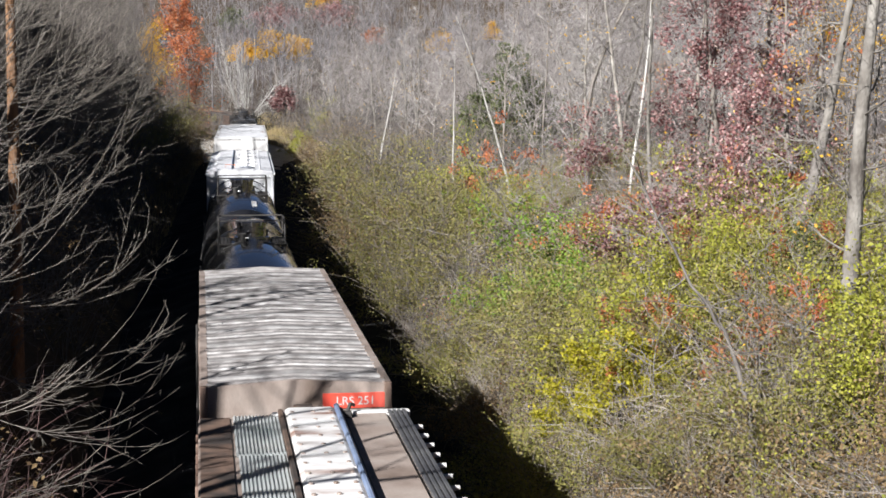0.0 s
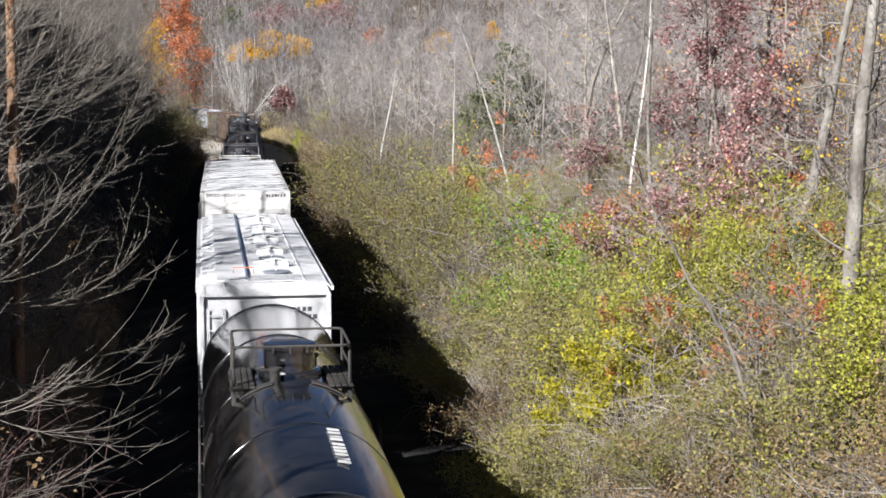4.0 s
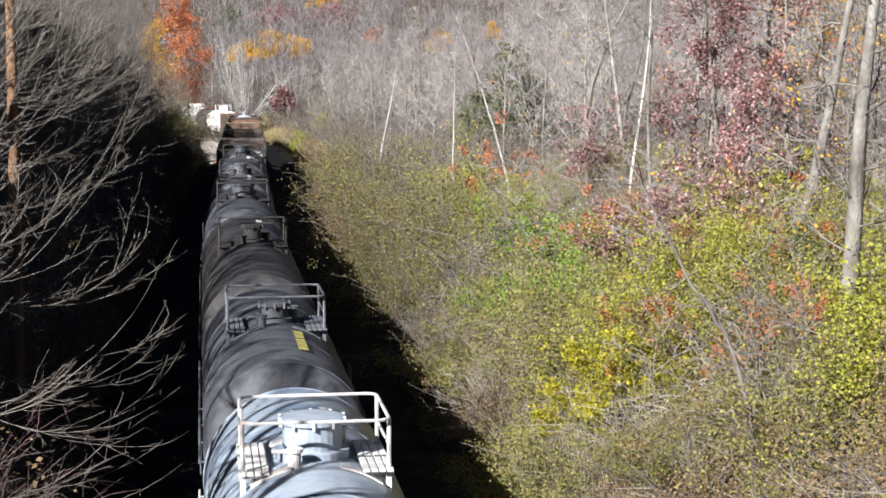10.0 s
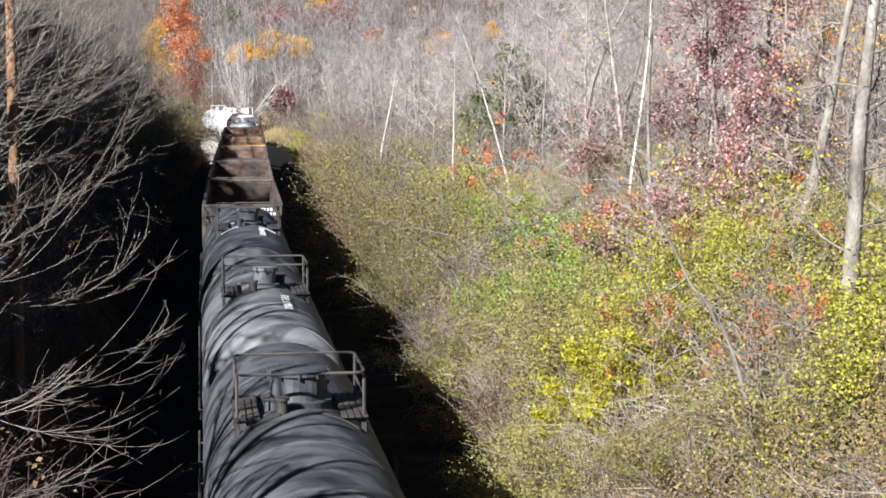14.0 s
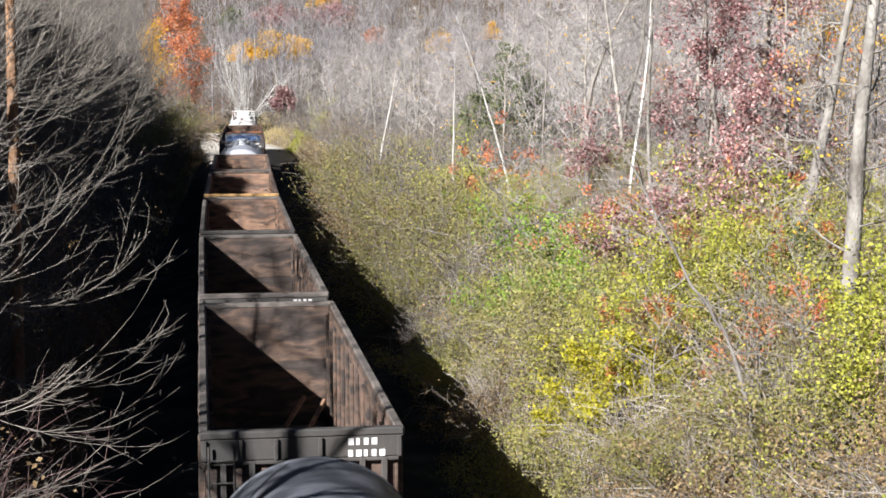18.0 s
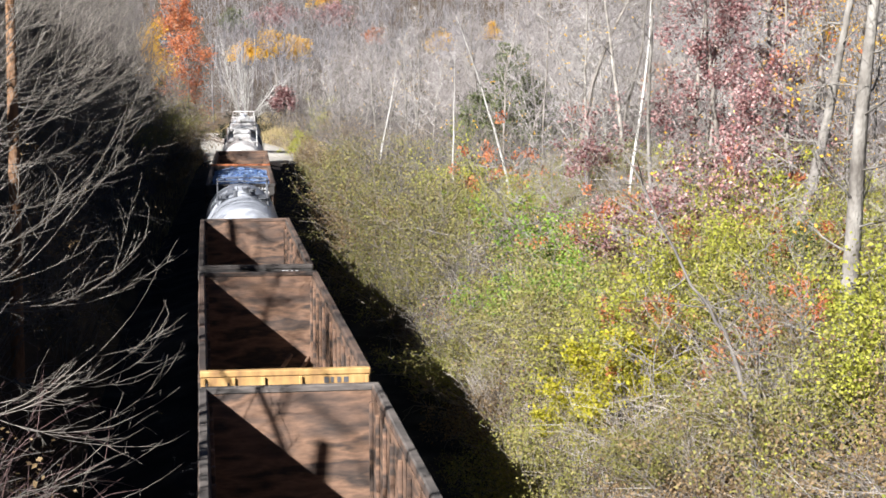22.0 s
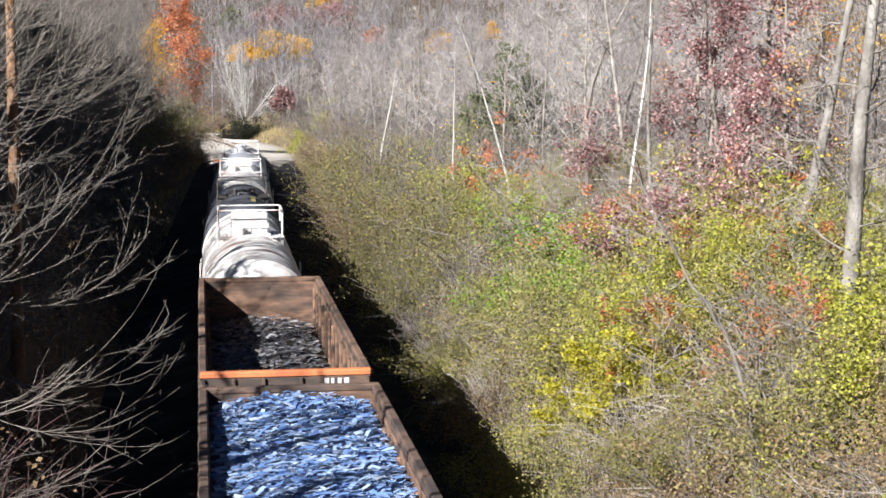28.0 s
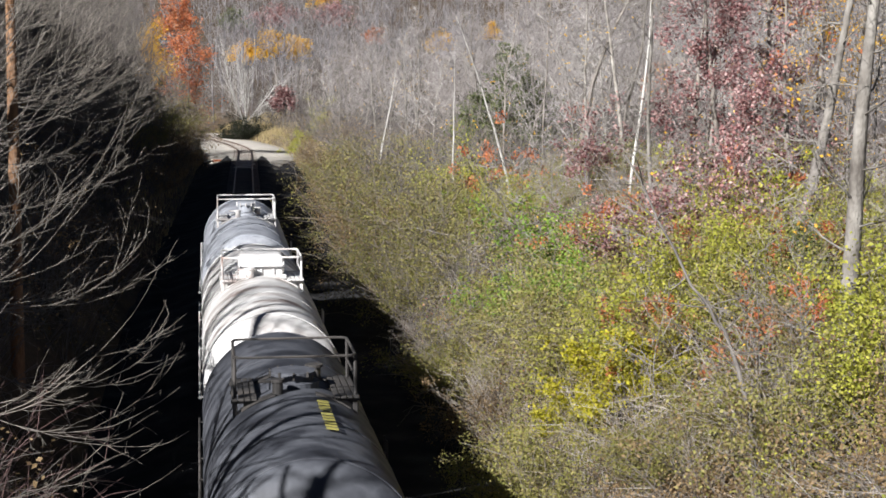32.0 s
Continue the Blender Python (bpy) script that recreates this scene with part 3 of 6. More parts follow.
    for (cx, cy, a0) in ((w - c, l - c, 0), (-w + c, l - c, 90), (-w + c, -l + c, 180), (w - c, -l + c, 270)):
        for a in (0, 30, 60, 90):
            t = radians(a0 + a)
            loop.append((cx + c * math.cos(t), y0 + cy + c * math.sin(t), zt))
    g.tube(loop[-1:] + loop[:1], 0.025)
    g.tube(loop, 0.025)
    for sx in (-1, 1):
        g.tube([(sx * w, y0 - l * 0.86, zt - 0.38), (sx * w, y0 + l * 0.86, zt - 0.38)], 0.022)
    part("guard_rail", g, fit_mat, car)
    for px in (-w, w):
        for py in (-l, l):
            part("rail_post", Solid().tube([(px, y0 + py * 0.86, zt), (px, y0 + py * 0.86, top - 0.10)], 0.032), fit_mat, car)
    for sx in (-1, 1):
        ladder(car, fit_mat, sx * (radius + 0.06), y0, 1.05, zc + 0.55)
    # long side hand rail with brackets and end platforms
    for sx in (-1, 1):
        g = Solid().tube([(sx * (radius + 0.07), -half + 0.3, zc - 0.25), (sx * (radius + 0.07), half - 0.3, zc - 0.25)], 0.022)
        for y in np.arange(-half + 0.4, half, 1.6):
            g.tube([(sx * (radius - 0.03), y, zc - 0.25), (sx * (radius + 0.07), y, zc - 0.25)], 0.018, 5)
        part("side_rail", g, fit_mat, car)
    for sy in (-1, 1):
        ye = sy * (half + 0.12)
        g = Solid().box(-1.45, 1.45, min(ye, ye - sy * 0.75), max(ye, ye - sy * 0.75), 1.02, 1.10)
        g.box(-0.35, 0.35, min(sy * (half - 3.2), sy * (half + 0.1)), max(sy * (half - 3.2), sy * (half + 0.1)), 0.78, 1.02)
        g.prism([(-1.1, 1.05), (1.1, 1.05), (0.95, 1.55), (-0.95, 1.55)], min(sy * (half - 2.2), sy * (half - 1.5)), max(sy * (half - 2.2), sy * (half - 1.5)))
        part("end_sill", g, STEEL_DARK, car)
        rail = Solid().tube([(-1.42, ye - sy * 0.05, 1.1), (-1.42, ye - sy * 0.05, 2.0), (1.42, ye - sy * 0.05, 2.0), (1.42, ye - sy * 0.05, 1.1)], 0.024)
        part("end_rail", rail, fit_mat, car)
    # lettering on the crown of the tank, to be read from above
    if mark:
        a = 0.10
        for y_, count in ((mark_y - 0.7, 6), (mark_y + 0.72, 4)):
            marks(car, mark, pose(radius * math.sin(a) + 0.16, y_, zc + radius * math.cos(a) + 0.006, 0, math.degrees(a) + 3, 0) @ pose(0, 0, 0, 0, 0, 90), [count], dash=0.15, gap=0.07, height=0.19)
    running_gear(car, half)
    return car


def box_car(label, half, roof_mats, body_mat, end_mat, wide, eave, ridge, excess=False):
    car = thing("box_car", label, "box car", "box cars of the train")
    w = wide / 2
    part("body", Solid().box(-w + 0.08, w - 0.08, -half + 0.06, half - 0.06, 1.05, eave - 0.04), body_mat, car)
    part("side_sill", Solid().box(-w + 0.02, w - 0.02, -half, half, 0.85, 1.10), STEEL_DARK, car)
    n = round(half * 2 / (1.3 if excess else 1.72))
    ys = np.linspace(-half + 0.15, half - 0.15, n + 1)
    for sx in (-1, 1):
        for y in ys:
            part("side_post", Solid().box(min(sx * (w - 0.085), sx * w), max(sx * (w - 0.085), sx * w), y - 0.06, y + 0.06, 1.1, eave - 0.1), body_mat, car)
        d = part("door", Solid().box(min(sx * (w - 0.03), sx * (w + 0.04)), max(sx * (w - 0.03), sx * (w + 0.04)), -1.6, 1.6, 1.12, eave - 0.25), end_mat, car)
        for y in (-0.9, 0.9):
            part("door_rod", Solid().tube([(sx * (w + 0.07), y, 1.2), (sx * (w + 0.07), y, eave - 0.3)], 0.025), STEEL_DARK, d)
        part("eave_rail", Solid().box(min(sx * (w - 0.14), sx * (w + 0.01)), max(sx * (w - 0.14), sx * (w + 0.01)), -half + 0.02, half - 0.02, eave - 0.10, eave + 0.02), end_mat, car)
    # roof panels, each a shallow gable with its seam rib
    for i in range(n):
        y0, y1 = ys[i], ys[i + 1]
        a, b = -w + 0.10, w - 0.10
        part("roof_panel", Solid().prism([(a, eave - 0.05), (b, eave - 0.05), (b, eave + 0.005), (0, ridge), (a, eave + 0.005)], y0 + 0.012, y1 - 0.012), roof_mats[0], car)
        for f, t, rm in (((0.28, 0.17, roof_mats[1]), (0.60, 0.08, roof_mats[0]), (0.82, 0.07, roof_mats[1])) if not excess else ((0.25, 0.16, roof_mats[1]), (0.72, 0.16, roof_mats[1]))):
            yc = y0 + (y1 - y0) * f
            rib = Solid()
            for sx in (-1, 1):
                e0, e1 = 0.0, sx * (w - 0.13)
                zr = lambda x: ridge + (eave + 0.005 - ridge) * abs(x) / (w - 0.10)
                rib.add([(e0, yc - t, zr(e0) - 0.01), (e0, yc + t, zr(e0) - 0.01), (e1, yc + t, zr(e1) - 0.01), (e1, yc - t, zr(e1) - 0.01), (e0, yc - t * 0.5, zr(e0) + 0.025), (e0, yc + t * 0.5, zr(e0) + 0.025), (e1, yc + t * 0.5, zr(e1) + 0.025), (e1, yc - t * 0.5, zr(e1) + 0.025)],
                        [(4, 5, 6, 7), (0, 3, 2, 1), (0, 4, 7, 3), (1, 2, 6, 5), (0, 1, 5, 4), (3, 7, 6, 2)])
            part("roof_rib", rib, rm, car)
    for y in ys:
        zr = lambda x: ridge + (eave + 0.005 - ridge) * abs(x) / (w - 0.10)
        seam = Solid()
        for sx in (-1, 1):
            e0, e1 = 0.0, sx * (w - 0.10)
            seam.add([(e0, y - 0.035, zr(e0) - 0.02), (e0, y + 0.035, zr(e0) - 0.02), (e1, y + 0.035, zr(e1) - 0.02), (e1, y - 0.035, zr(e1) - 0.02), (e0, y - 0.03, zr(e0) + 0.03), (e0, y + 0.03, zr(e0) + 0.03), (e1, y + 0.03, zr(e1) + 0.03), (e1, y - 0.03, zr(e1) + 0.03)],
                     [(4, 5, 6, 7), (0, 3, 2, 1), (0, 4, 7, 3), (1, 2, 6, 5), (0, 1, 5, 4), (3, 7, 6, 2)])
        part("roof_seam", seam, roof_mats[2], car)
    if excess:
        spots = random.Random(5)
        for i in range(46):
            x, y = spots.choice((-1, 1)) * (w - 0.12 - abs(spots.gauss(0, 0.10))), spots.uniform(-half + 0.1, half - 0.1)
            if i % 3 == 0:
                x, y = spots.uniform(-w + 0.1, w - 0.1), half - 0.1 - abs(spots.gauss(0, 0.05))
            zz = ridge + (eave + 0.005 - ridge) * abs(x) / (w - 0.10)
            part("rust_patch", Solid().box(x - spots.uniform(0.03, 0.12), x + spots.uniform(0.03, 0.12), y - 0.03, y + 0.03, zz - 0.02, zz + 0.034, 0.004), RUST_ORANGE, car)
    for sy in (-1, 1):
        ye = sy * (half - 0.06)
        g = Solid().prism([(-w + 0.03, 1.05), (w - 0.03, 1.05), (w - 0.03, eave), (0, ridge + 0.02), (-w + 0.03, eave)], min(ye, sy * half), max(ye, sy * half))
        e = part("end_panel", g, end_mat, car)
        for z in np.arange(1.4, eave - 0.75, 0.34):
            part("end_corrugation", Solid().prism([(-w + 0.2, z), (w - 0.2, z), (w - 0.3, z + 0.16), (-w + 0.3, z + 0.16)], min(sy * half, sy * (half + 0.05)), max(sy * half, sy * (half + 0.05))), end_mat, e)
        for sx in (-1, 1):
            part("corner_post", Solid().box(min(sx * (w - 0.12), sx * (w + 0.01)), max(sx * (w - 0.12), sx * (w + 0.01)), min(sy * (half - 0.1), sy * (half + 0.03)), max(sy * (half - 0.1), sy * (half + 0.03)), 1.05, eave + 0.02), body_mat, car)
        ladder(car, body_mat, -w + 0.45, sy * (half + 0.10), 1.0, eave - 0.75, "x")
        part("end_platform", Solid().box(-w + 0.3, w - 0.3, min(sy * half, sy * (half + 0.34)), max(sy * half, sy * (half + 0.34)), 1.12, 1.17), GRATING, car)
    ladder(car, STEEL_DARK, -w - 0.05, -half + 0.5, 1.0, eave - 0.4)
    ladder(car, STEEL_DARK, w + 0.05, half - 0.5, 1.0, eave - 0.4)
    running_gear(car, half)
    return car


def white_hopper(half):
    car = thing("covered_hopper_car", "white covered hopper car with round roof hatches", "hopper car")
    w, top = 1.62, 4.60
    sec = [(-1.18, 1.15), (1.18, 1.15), (w, 1.7), (w, 4.38), (1.54, 4.48), (0.98, 4.535), (0.3, 4.57), (-0.5, 4.55), (-1.2, 4.52), (-1.54, 4.46), (-w, 4.36), (-w, 1.7)]
    part("body", Solid().prism(sec, -half + 1.0, half - 1.0), WHITE_HOPPER, car)
    part("roof", Solid().prism([(-w, 4.22), (w, 4.22), (w, 4.384), (1.54, 4.484), (0.98, 4.539), (0.3, 4.574), (-0.5, 4.554), (-1.2, 4.524), (-1.54, 4.464), (-w, 4.364)], -half + 0.1, half - 0.1), WHITE_HOPPER, car)
    for y in (-half + 4.0, 0.0, half - 4.0):
        part("discharge_hopper", Solid().prism([(-0.4, 0.45), (0.4, 0.45), (1.15, 1.3), (-1.15, 1.3)], y - 1.3, y + 1.3), WHITE_HOPPER, car)
    for sy in (-1, 1):
        ya, yb = sy * (half - 1.02), sy * half
        part("end_slope", Solid().add([(-w, ya, 1.4), (w, ya, 1.4), (w, ya, 4.2), (-w, ya, 4.2), (-w, ya - sy * 1.0, 1.4), (w, ya - sy * 1.0, 1.4), (w, ya - sy * 1.0, 4.2), (-w, ya - sy * 1.0, 4.2)],
                                     [(0, 1, 2, 3), (7, 6, 5, 4), (0, 4, 5, 1), (1, 5, 6, 2), (2, 6, 7, 3), (3, 7, 4, 0)]), WHITE_HOPPER, car)
        for sx in (-1, 1):
            part("corner_post", Solid().box(min(sx * (w - 0.12), sx * w), max(sx * (w - 0.12), sx * w), min(yb, yb - sy * 0.12), max(yb, yb - sy * 0.12), 1.0, 4.22), WHITE_HOPPER, car)
        g = Solid().prism([(-w, 4.2), (w, 4.2), (1.5, 4.46), (0.98, 4.56), (-0.98, 4.56), (-1.5, 4.46)], min(yb, yb - sy * 0.10), max(yb, yb - sy * 0.10))
        part("end_frame", g, WHITE_HOPPER, car)
        part("end_platform", Solid().prism([(-w, 1.0), (w, 1.0), (w, 1.18), (-w, 1.18)], min(yb, yb - sy * 1.1), max(yb, yb - sy * 1.1)), WHITE_HOPPER, car)
        part("end_walkway", Solid().box(-0.7, 0.7, min(yb, yb - sy * 1.05), max(yb, yb - sy * 1.05), 4.52, 4.58), WHITE_HOPPER, car)
        panel = part("end_panel", Solid().box(-w + 0.12, w - 0.12, min(yb - sy * 0.10, yb - sy * 0.16), max(yb - sy * 0.10, yb - sy * 0.16), 2.7, 4.2), WHITE_HOPPER, car)
        marks(car, DARK_MARK, pose(0.65, yb + sy * 0.0, 3.9) @ pose(0, -0.02 * 0 - 0.105 * (sy > 0) * 0, 0, 90 if sy < 0 else -90, 0, 0) @ pose(0, 0, -0.095 if sy < 0 else -0.095), [4, 5], dash=0.10, gap=0.03, height=0.11)
        ladder(car, WHITE_HOPPER, -w + 0.4, yb - sy * 0.02, 1.0, 3.9, "x")
    for sx in (-1, 1):
        for y in np.linspace(-half + 1.2, half - 1.2, 15):
            part("side_post", Solid().box(min(sx * w, sx * (w + 0.06)), max(sx * w, sx * (w + 0.06)), y - 0.06, y + 0.06, 1.5, 4.32), WHITE_HOPPER, car)
        part("top_chord", Solid().box(min(sx * (w - 0.05), sx * (w + 0.08)), max(sx * (w - 0.05), sx * (w + 0.08)), -half + 0.1, half - 0.1, 4.30, 4.40), WHITE_HOPPER, car)
    g = Solid().box(-1.2, -0.46, -half + 0.2, half - 0.2, 4.53, 4.592, 0.004)
    for y in np.arange(-half + 0.3, half - 0.2, 0.24):
        g.box(-1.2, -0.46, y - 0.09, y + 0.09, 4.589, 4.5945, 0.002)
    part("running_board", g, WHITE_HOPPER, car)
    part("roof_seam", Solid().box(0.95, 1.0, -half + 0.2, half - 0.2, 4.50, 4.56, 0.006), WHITE_HOPPER, car)
    for y in np.linspace(-half + 1.0, half - 1.0, 12):
        part("board_bracket", Solid().tube([(-1.2, y, 4.58), (-1.6, y - 0.25, 4.36)], 0.03), WHITE_HOPPER, car)
    # the shadow line of the board's edge, built as a blue-grey strip
    part("edge_strip", Solid().box(-0.46, -0.40, -half + 0.5, half - 0.6, 4.575, 4.64), BLUE_PIPE_SHADOW, car, "dark blue-grey strip for the shadow of the running board")
    for k, y in enumerate(np.linspace(-half + 1.6, half - 1.6, 11)):
        if k % 2 == 0:
            h = part("hatch", Solid().lathe([(4.5, 0.31), (4.59, 0.31), (4.595, 0.36), (4.615, 0.36), (4.635, 0.22), (4.64, 0.04)], "z", (0.33, y, 0), 26), HATCH_GREY, car)
            part("hatch_bar", Solid().box(0.31, 0.36, y - 0.12, y + 0.08, 4.635, 4.69), WHITE_HOPPER, h)
        else:
            h = part("vent_box", Solid().box(-0.02, 0.72, y - 0.17, y + 0.17, 4.55, 4.68), WHITE_HOPPER, car)
            part("latch", Solid().tube([(-0.2, y - 0.1, 4.66), (0.4, y - 0.05, 4.76), (0.85, y + 0.1, 4.66)], 0.03).box(0.24, 0.36, y - 0.3, y + 0.26, 4.67, 4.74), TANK_DIRTY, h)
    part("grab_rail", Solid().tube([(-0.75, -half + 1.4, 4.6), (-0.75, -half + 1.4, 4.74), (-0.25, -half + 1.4, 4.74), (-0.25, -half + 1.4, 4.6)], 0.014), ORANGE_PAINT, car)
    part("centre_sill", Solid().box(-0.3, 0.3, -half, half, 0.75, 1.1), STEEL_DARK, car)
    running_gear(car, half)
    return car


def old_hopper(half):
    """The weathered hopper with a sliding white cover that runs ahead of the first box car."""
    car = thing("covered_hopper_car", "weathered brown hopper car with a white sliding cover and zinc sheets", "hopper car")
    w = 1.6
    part("body", Solid().prism([(-1.1, 1.1), (1.1, 1.1), (w, 1.8), (w, 4.38), (-w, 4.38), (-w, 1.8)], -half, half), BOX_BROWN, car)
    part("roof_deck", Solid().box(-w - 0.03, w + 0.03, -half - 0.02, half + 0.02, 4.38, 4.44), BOX_TAN, car)
    part("left_deck", Solid().box(-w, -1.14, -half, half, 4.441, 4.46), RUST_DARK, car)
    part("left_deck", Solid().box(-0.36, -0.30, -half, half, 4.441, 4.50), RUST_ORANGE, car)
    part("side_deck", Solid().box(0.62, 1.28, -half + 0.1, half - 0.05, 4.441, 4.49), BOX_TAN, car)
    g = Solid()
    for k in range(13):
        x = -1.10 + 0.055 * k
        g.prism([(x, 4.45), (x + 0.055, 4.45), (x + 0.055, 4.475), (x + 0.028, 4.505), (x, 4.475)], half - 2.6, half - 0.05)
        g.prism([(x + 0.03, 4.45), (x + 0.085, 4.45), (x + 0.085, 4.465), (x + 0.058, 4.49), (x + 0.03, 4.465)], half - 9.0, half - 2.64)
    part("zinc_sheet", g, CORRUGATED, car, "corrugated zinc sheet")
    part("cover", Solid().prism([(-0.30, 4.45), (0.50, 4.45), (0.50, 4.56), (0.42, 4.60), (-0.24, 4.60), (-0.30, 4.56)], half - 3.9, half - 0.05), TANK_WHITE, car, "white sliding cover")
    part("cover", Solid().prism([(-0.30, 4.45), (0.50, 4.45), (0.50, 4.55), (0.42, 4.59), (-0.24, 4.59), (-0.30, 4.55)], half - 9.5, half - 3.94), TANK_WHITE, car, "white sliding cover")
    for y in np.arange(half - 7, half - 0.2, 0.55):
        for x in (-0.2, 0.12, 0.38):
            part("rivet", Solid().lathe([(4.59, 0.035), (4.615, 0.03), (4.62, 0.005)], "z", (x, y, 0), 8), BOX_TAN, car)
    part("pipe", Solid().tube([(0.50, -half, 4.62), (0.50, half - 0.1, 4.62)], 0.045, 8), BLUE_PIPE_SHADOW, car)
    part("track_rail", Solid().box(-0.40, -0.33, -half, half - 0.02, 4.44, 4.58), RUST_DARK, car)
    part("track_rail", Solid().box(0.545, 0.60, -half, half - 0.02, 4.44, 4.58), STEEL_DARK, car)
    g = Solid()
    for k in range(4):
        x = 1.33 + 0.075 * k
        g.box(x - 0.025, x + 0.025, -half + 0.1, half - 0.1, 4.50, 4.54, 0.004)
    for y in np.arange(-half + 0.2, half - 0.1, 0.22):
        g.box(1.30, 1.60, y - 0.012, y + 0.012, 4.485, 4.505, 0.003)
    part("running_board", g, GRATING, car, "dark grated running board")
    part("end_beam", Solid().box(-0.5, w + 0.06, half - 0.12, half + 0.03, 4.42, 4.52), TANK_DIRTY, car)
    for y in np.arange(-half + 0.4, half - 0.2, 0.62):
        part("stake", Solid().tube([(w + 0.02, y, 4.40), (w + 0.17, y, 4.40)], 0.035, 8), TANK_DIRTY, car)
        part("side_post", Solid().box(-w - 0.07, -w + 0.01, y - 0.05, y + 0.05, 1.8, 4.38), BOX_BROWN, car)
    part("debris_box", Solid().box(-0.16, 0.14, half - 0.05, half + 0.10, 4.45, 4.62), RUST_ORANGE, car)
    part("brake_lever", Solid().tube([(0.62, half - 0.35, 4.5), (0.72, half - 0.15, 4.66), (0.78, half - 0.1, 4.62)], 0.03).box(0.6, 0.72, half - 0.45, half - 0.25, 4.44, 4.58), STEEL_DARK, car)
    running_gear(car, half)
    return car


def gondola(label, half, wall, inner, chord, rim=4.15, wide=3.26, floor=1.15, end_chord=None, holes=True):
    car = thing("gondola_car", label, "gondola car", "gondola cars of the train")
    w = wide / 2
    # floor coloured near-black to deepen the shade inside the wagon
    part("floor", Solid().box(-w + 0.06, w - 0.06, -half + 0.05, half - 0.05, floor - 0.08, floor), STEEL_DARK, car)
    n = 13
    for sx in (-1, 1):
        part("side_wall", Solid().box(min(sx * (w - 0.10), sx * (w - 0.16)), max(sx * (w - 0.10), sx * (w - 0.16)), -half + 0.05, half - 0.05, floor - 0.2, rim - 0.03), wall, car)
        part("inner_lining", Solid().box(min(sx * (w - 0.163), sx * (w - 0.18)), max(sx * (w - 0.163), sx * (w - 0.18)), -half + 0.12, half - 0.12, floor, rim - 0.14), inner, car)
        part("top_chord", Solid().box(min(sx * (w - 0.15), sx * w), max(sx * (w - 0.15), sx * w), -half, half, rim - 0.13, rim, 0.02), chord, car)
        for k in range(n):
            y = -half + 0.5 + (2 * half - 1.0) * k / (n - 1)
            part("side_stake", Solid().box(min(sx * (w - 0.10), sx * (w + 0.015)), max(sx * (w - 0.10), sx * (w + 0.015)), y - 0.08, y + 0.08, floor - 0.15, rim - 0.13), wall, car)
            part("inner_brace", Solid().box(min(sx * (w - 0.18), sx * (w - 0.245)), max(sx * (w - 0.18), sx * (w - 0.245)), y - 0.05, y + 0.05, floor, rim - 0.25), inner, car)
    for sy in (-1, 1):
        ye = sy * half
        part("end_wall", Solid().box(-w + 0.163, w - 0.163, min(ye - sy * 0.06, ye - sy * 0.14), max(ye - sy * 0.06, ye - sy * 0.14), floor - 0.1, rim - 0.03), inner, car)
        part("end_chord", Solid().box(-w + 0.02, w - 0.02, min(ye - sy * 0.16, ye + sy * 0.02), max(ye - sy * 0.16, ye + sy * 0.02), rim - 0.11, rim + 0.012, 0.02), (end_chord if sy < 0 else None) or chord, car)
        for x in (-1.25, -0.8, -0.25, 0.35, 0.95, 1.3):
            part("end_stake", Solid().box(x - 0.05, x + 0.05, min(ye - sy * 0.06, ye + sy * 0.05), max(ye - sy * 0.06, ye + sy * 0.05), floor - 0.1, rim - 0.46), (end_chord if sy < 0 else None) or wall, car)
        plate = RAIL_YELLOW if sy < 0 and end_chord is RAIL_YELLOW else STEEL_DARK if sy < 0 and end_chord is not ORANGE_PAINT else wall
        part("end_plate", Solid().box(-w + 0.03, w - 0.03, min(ye - sy * 0.06, ye), max(ye - sy * 0.06, ye), rim - 0.455, rim - 0.112), plate, car)
        for x in (-w + 0.09, -0.98, -0.42, 0.28, w - 0.09):
            part("end_post", Solid().box(x - 0.035, x + 0.035, min(ye, ye + sy * 0.06), max(ye, ye + sy * 0.06), rim - 0.455, rim - 0.113), plate, car)
        part("end_rib", Solid().box(-w + 0.1, w - 0.1, min(ye - sy * 0.06, ye + sy * 0.04), max(ye - sy * 0.06, ye + sy * 0.04), rim - 0.52, rim - 0.46), (end_chord if sy < 0 else None) or wall, car)
        part("end_rib", Solid().box(-w + 0.1, w - 0.1, min(ye - sy * 0.06, ye + sy * 0.04), max(ye - sy * 0.06, ye + sy * 0.04), 2.2, 2.32), (end_chord if sy < 0 else None) or wall, car)
        ladder(car, STEEL_DARK, -w + 0.35, ye + sy * 0.09, 1.0, rim - 0.2, "x")
    marks(car, DARK_MARK if end_chord is RAIL_YELLOW else WHITE_MARK, pose(0.72, -half - 0.001, rim - 0.15) @ pose(0, 0, 0, 90), [4, 5], dash=0.09, gap=0.035, height=0.11)
    for k, x in enumerate((0.55, 1.0)):
        part("loose_bar", Solid().tube([(x - 0.5, half - 2.4 - 0.8 * k, floor + 0.05), (x + 0.3, half - 0.5 - 0.5 * k, floor + 0.75)], 0.06, 5), RUST_ORANGE, car)
    part("centre_sill", Solid().box(-0.4, 0.4, -half, half, 0.72, floor - 0.08), STEEL_DARK, car)
    part("side_sill", Solid().box(-w + 0.02, w - 0.02, -half + 0.1, half - 0.1, floor - 0.3, floor - 0.1), wall, car)
    running_gear(car, half)
    return car


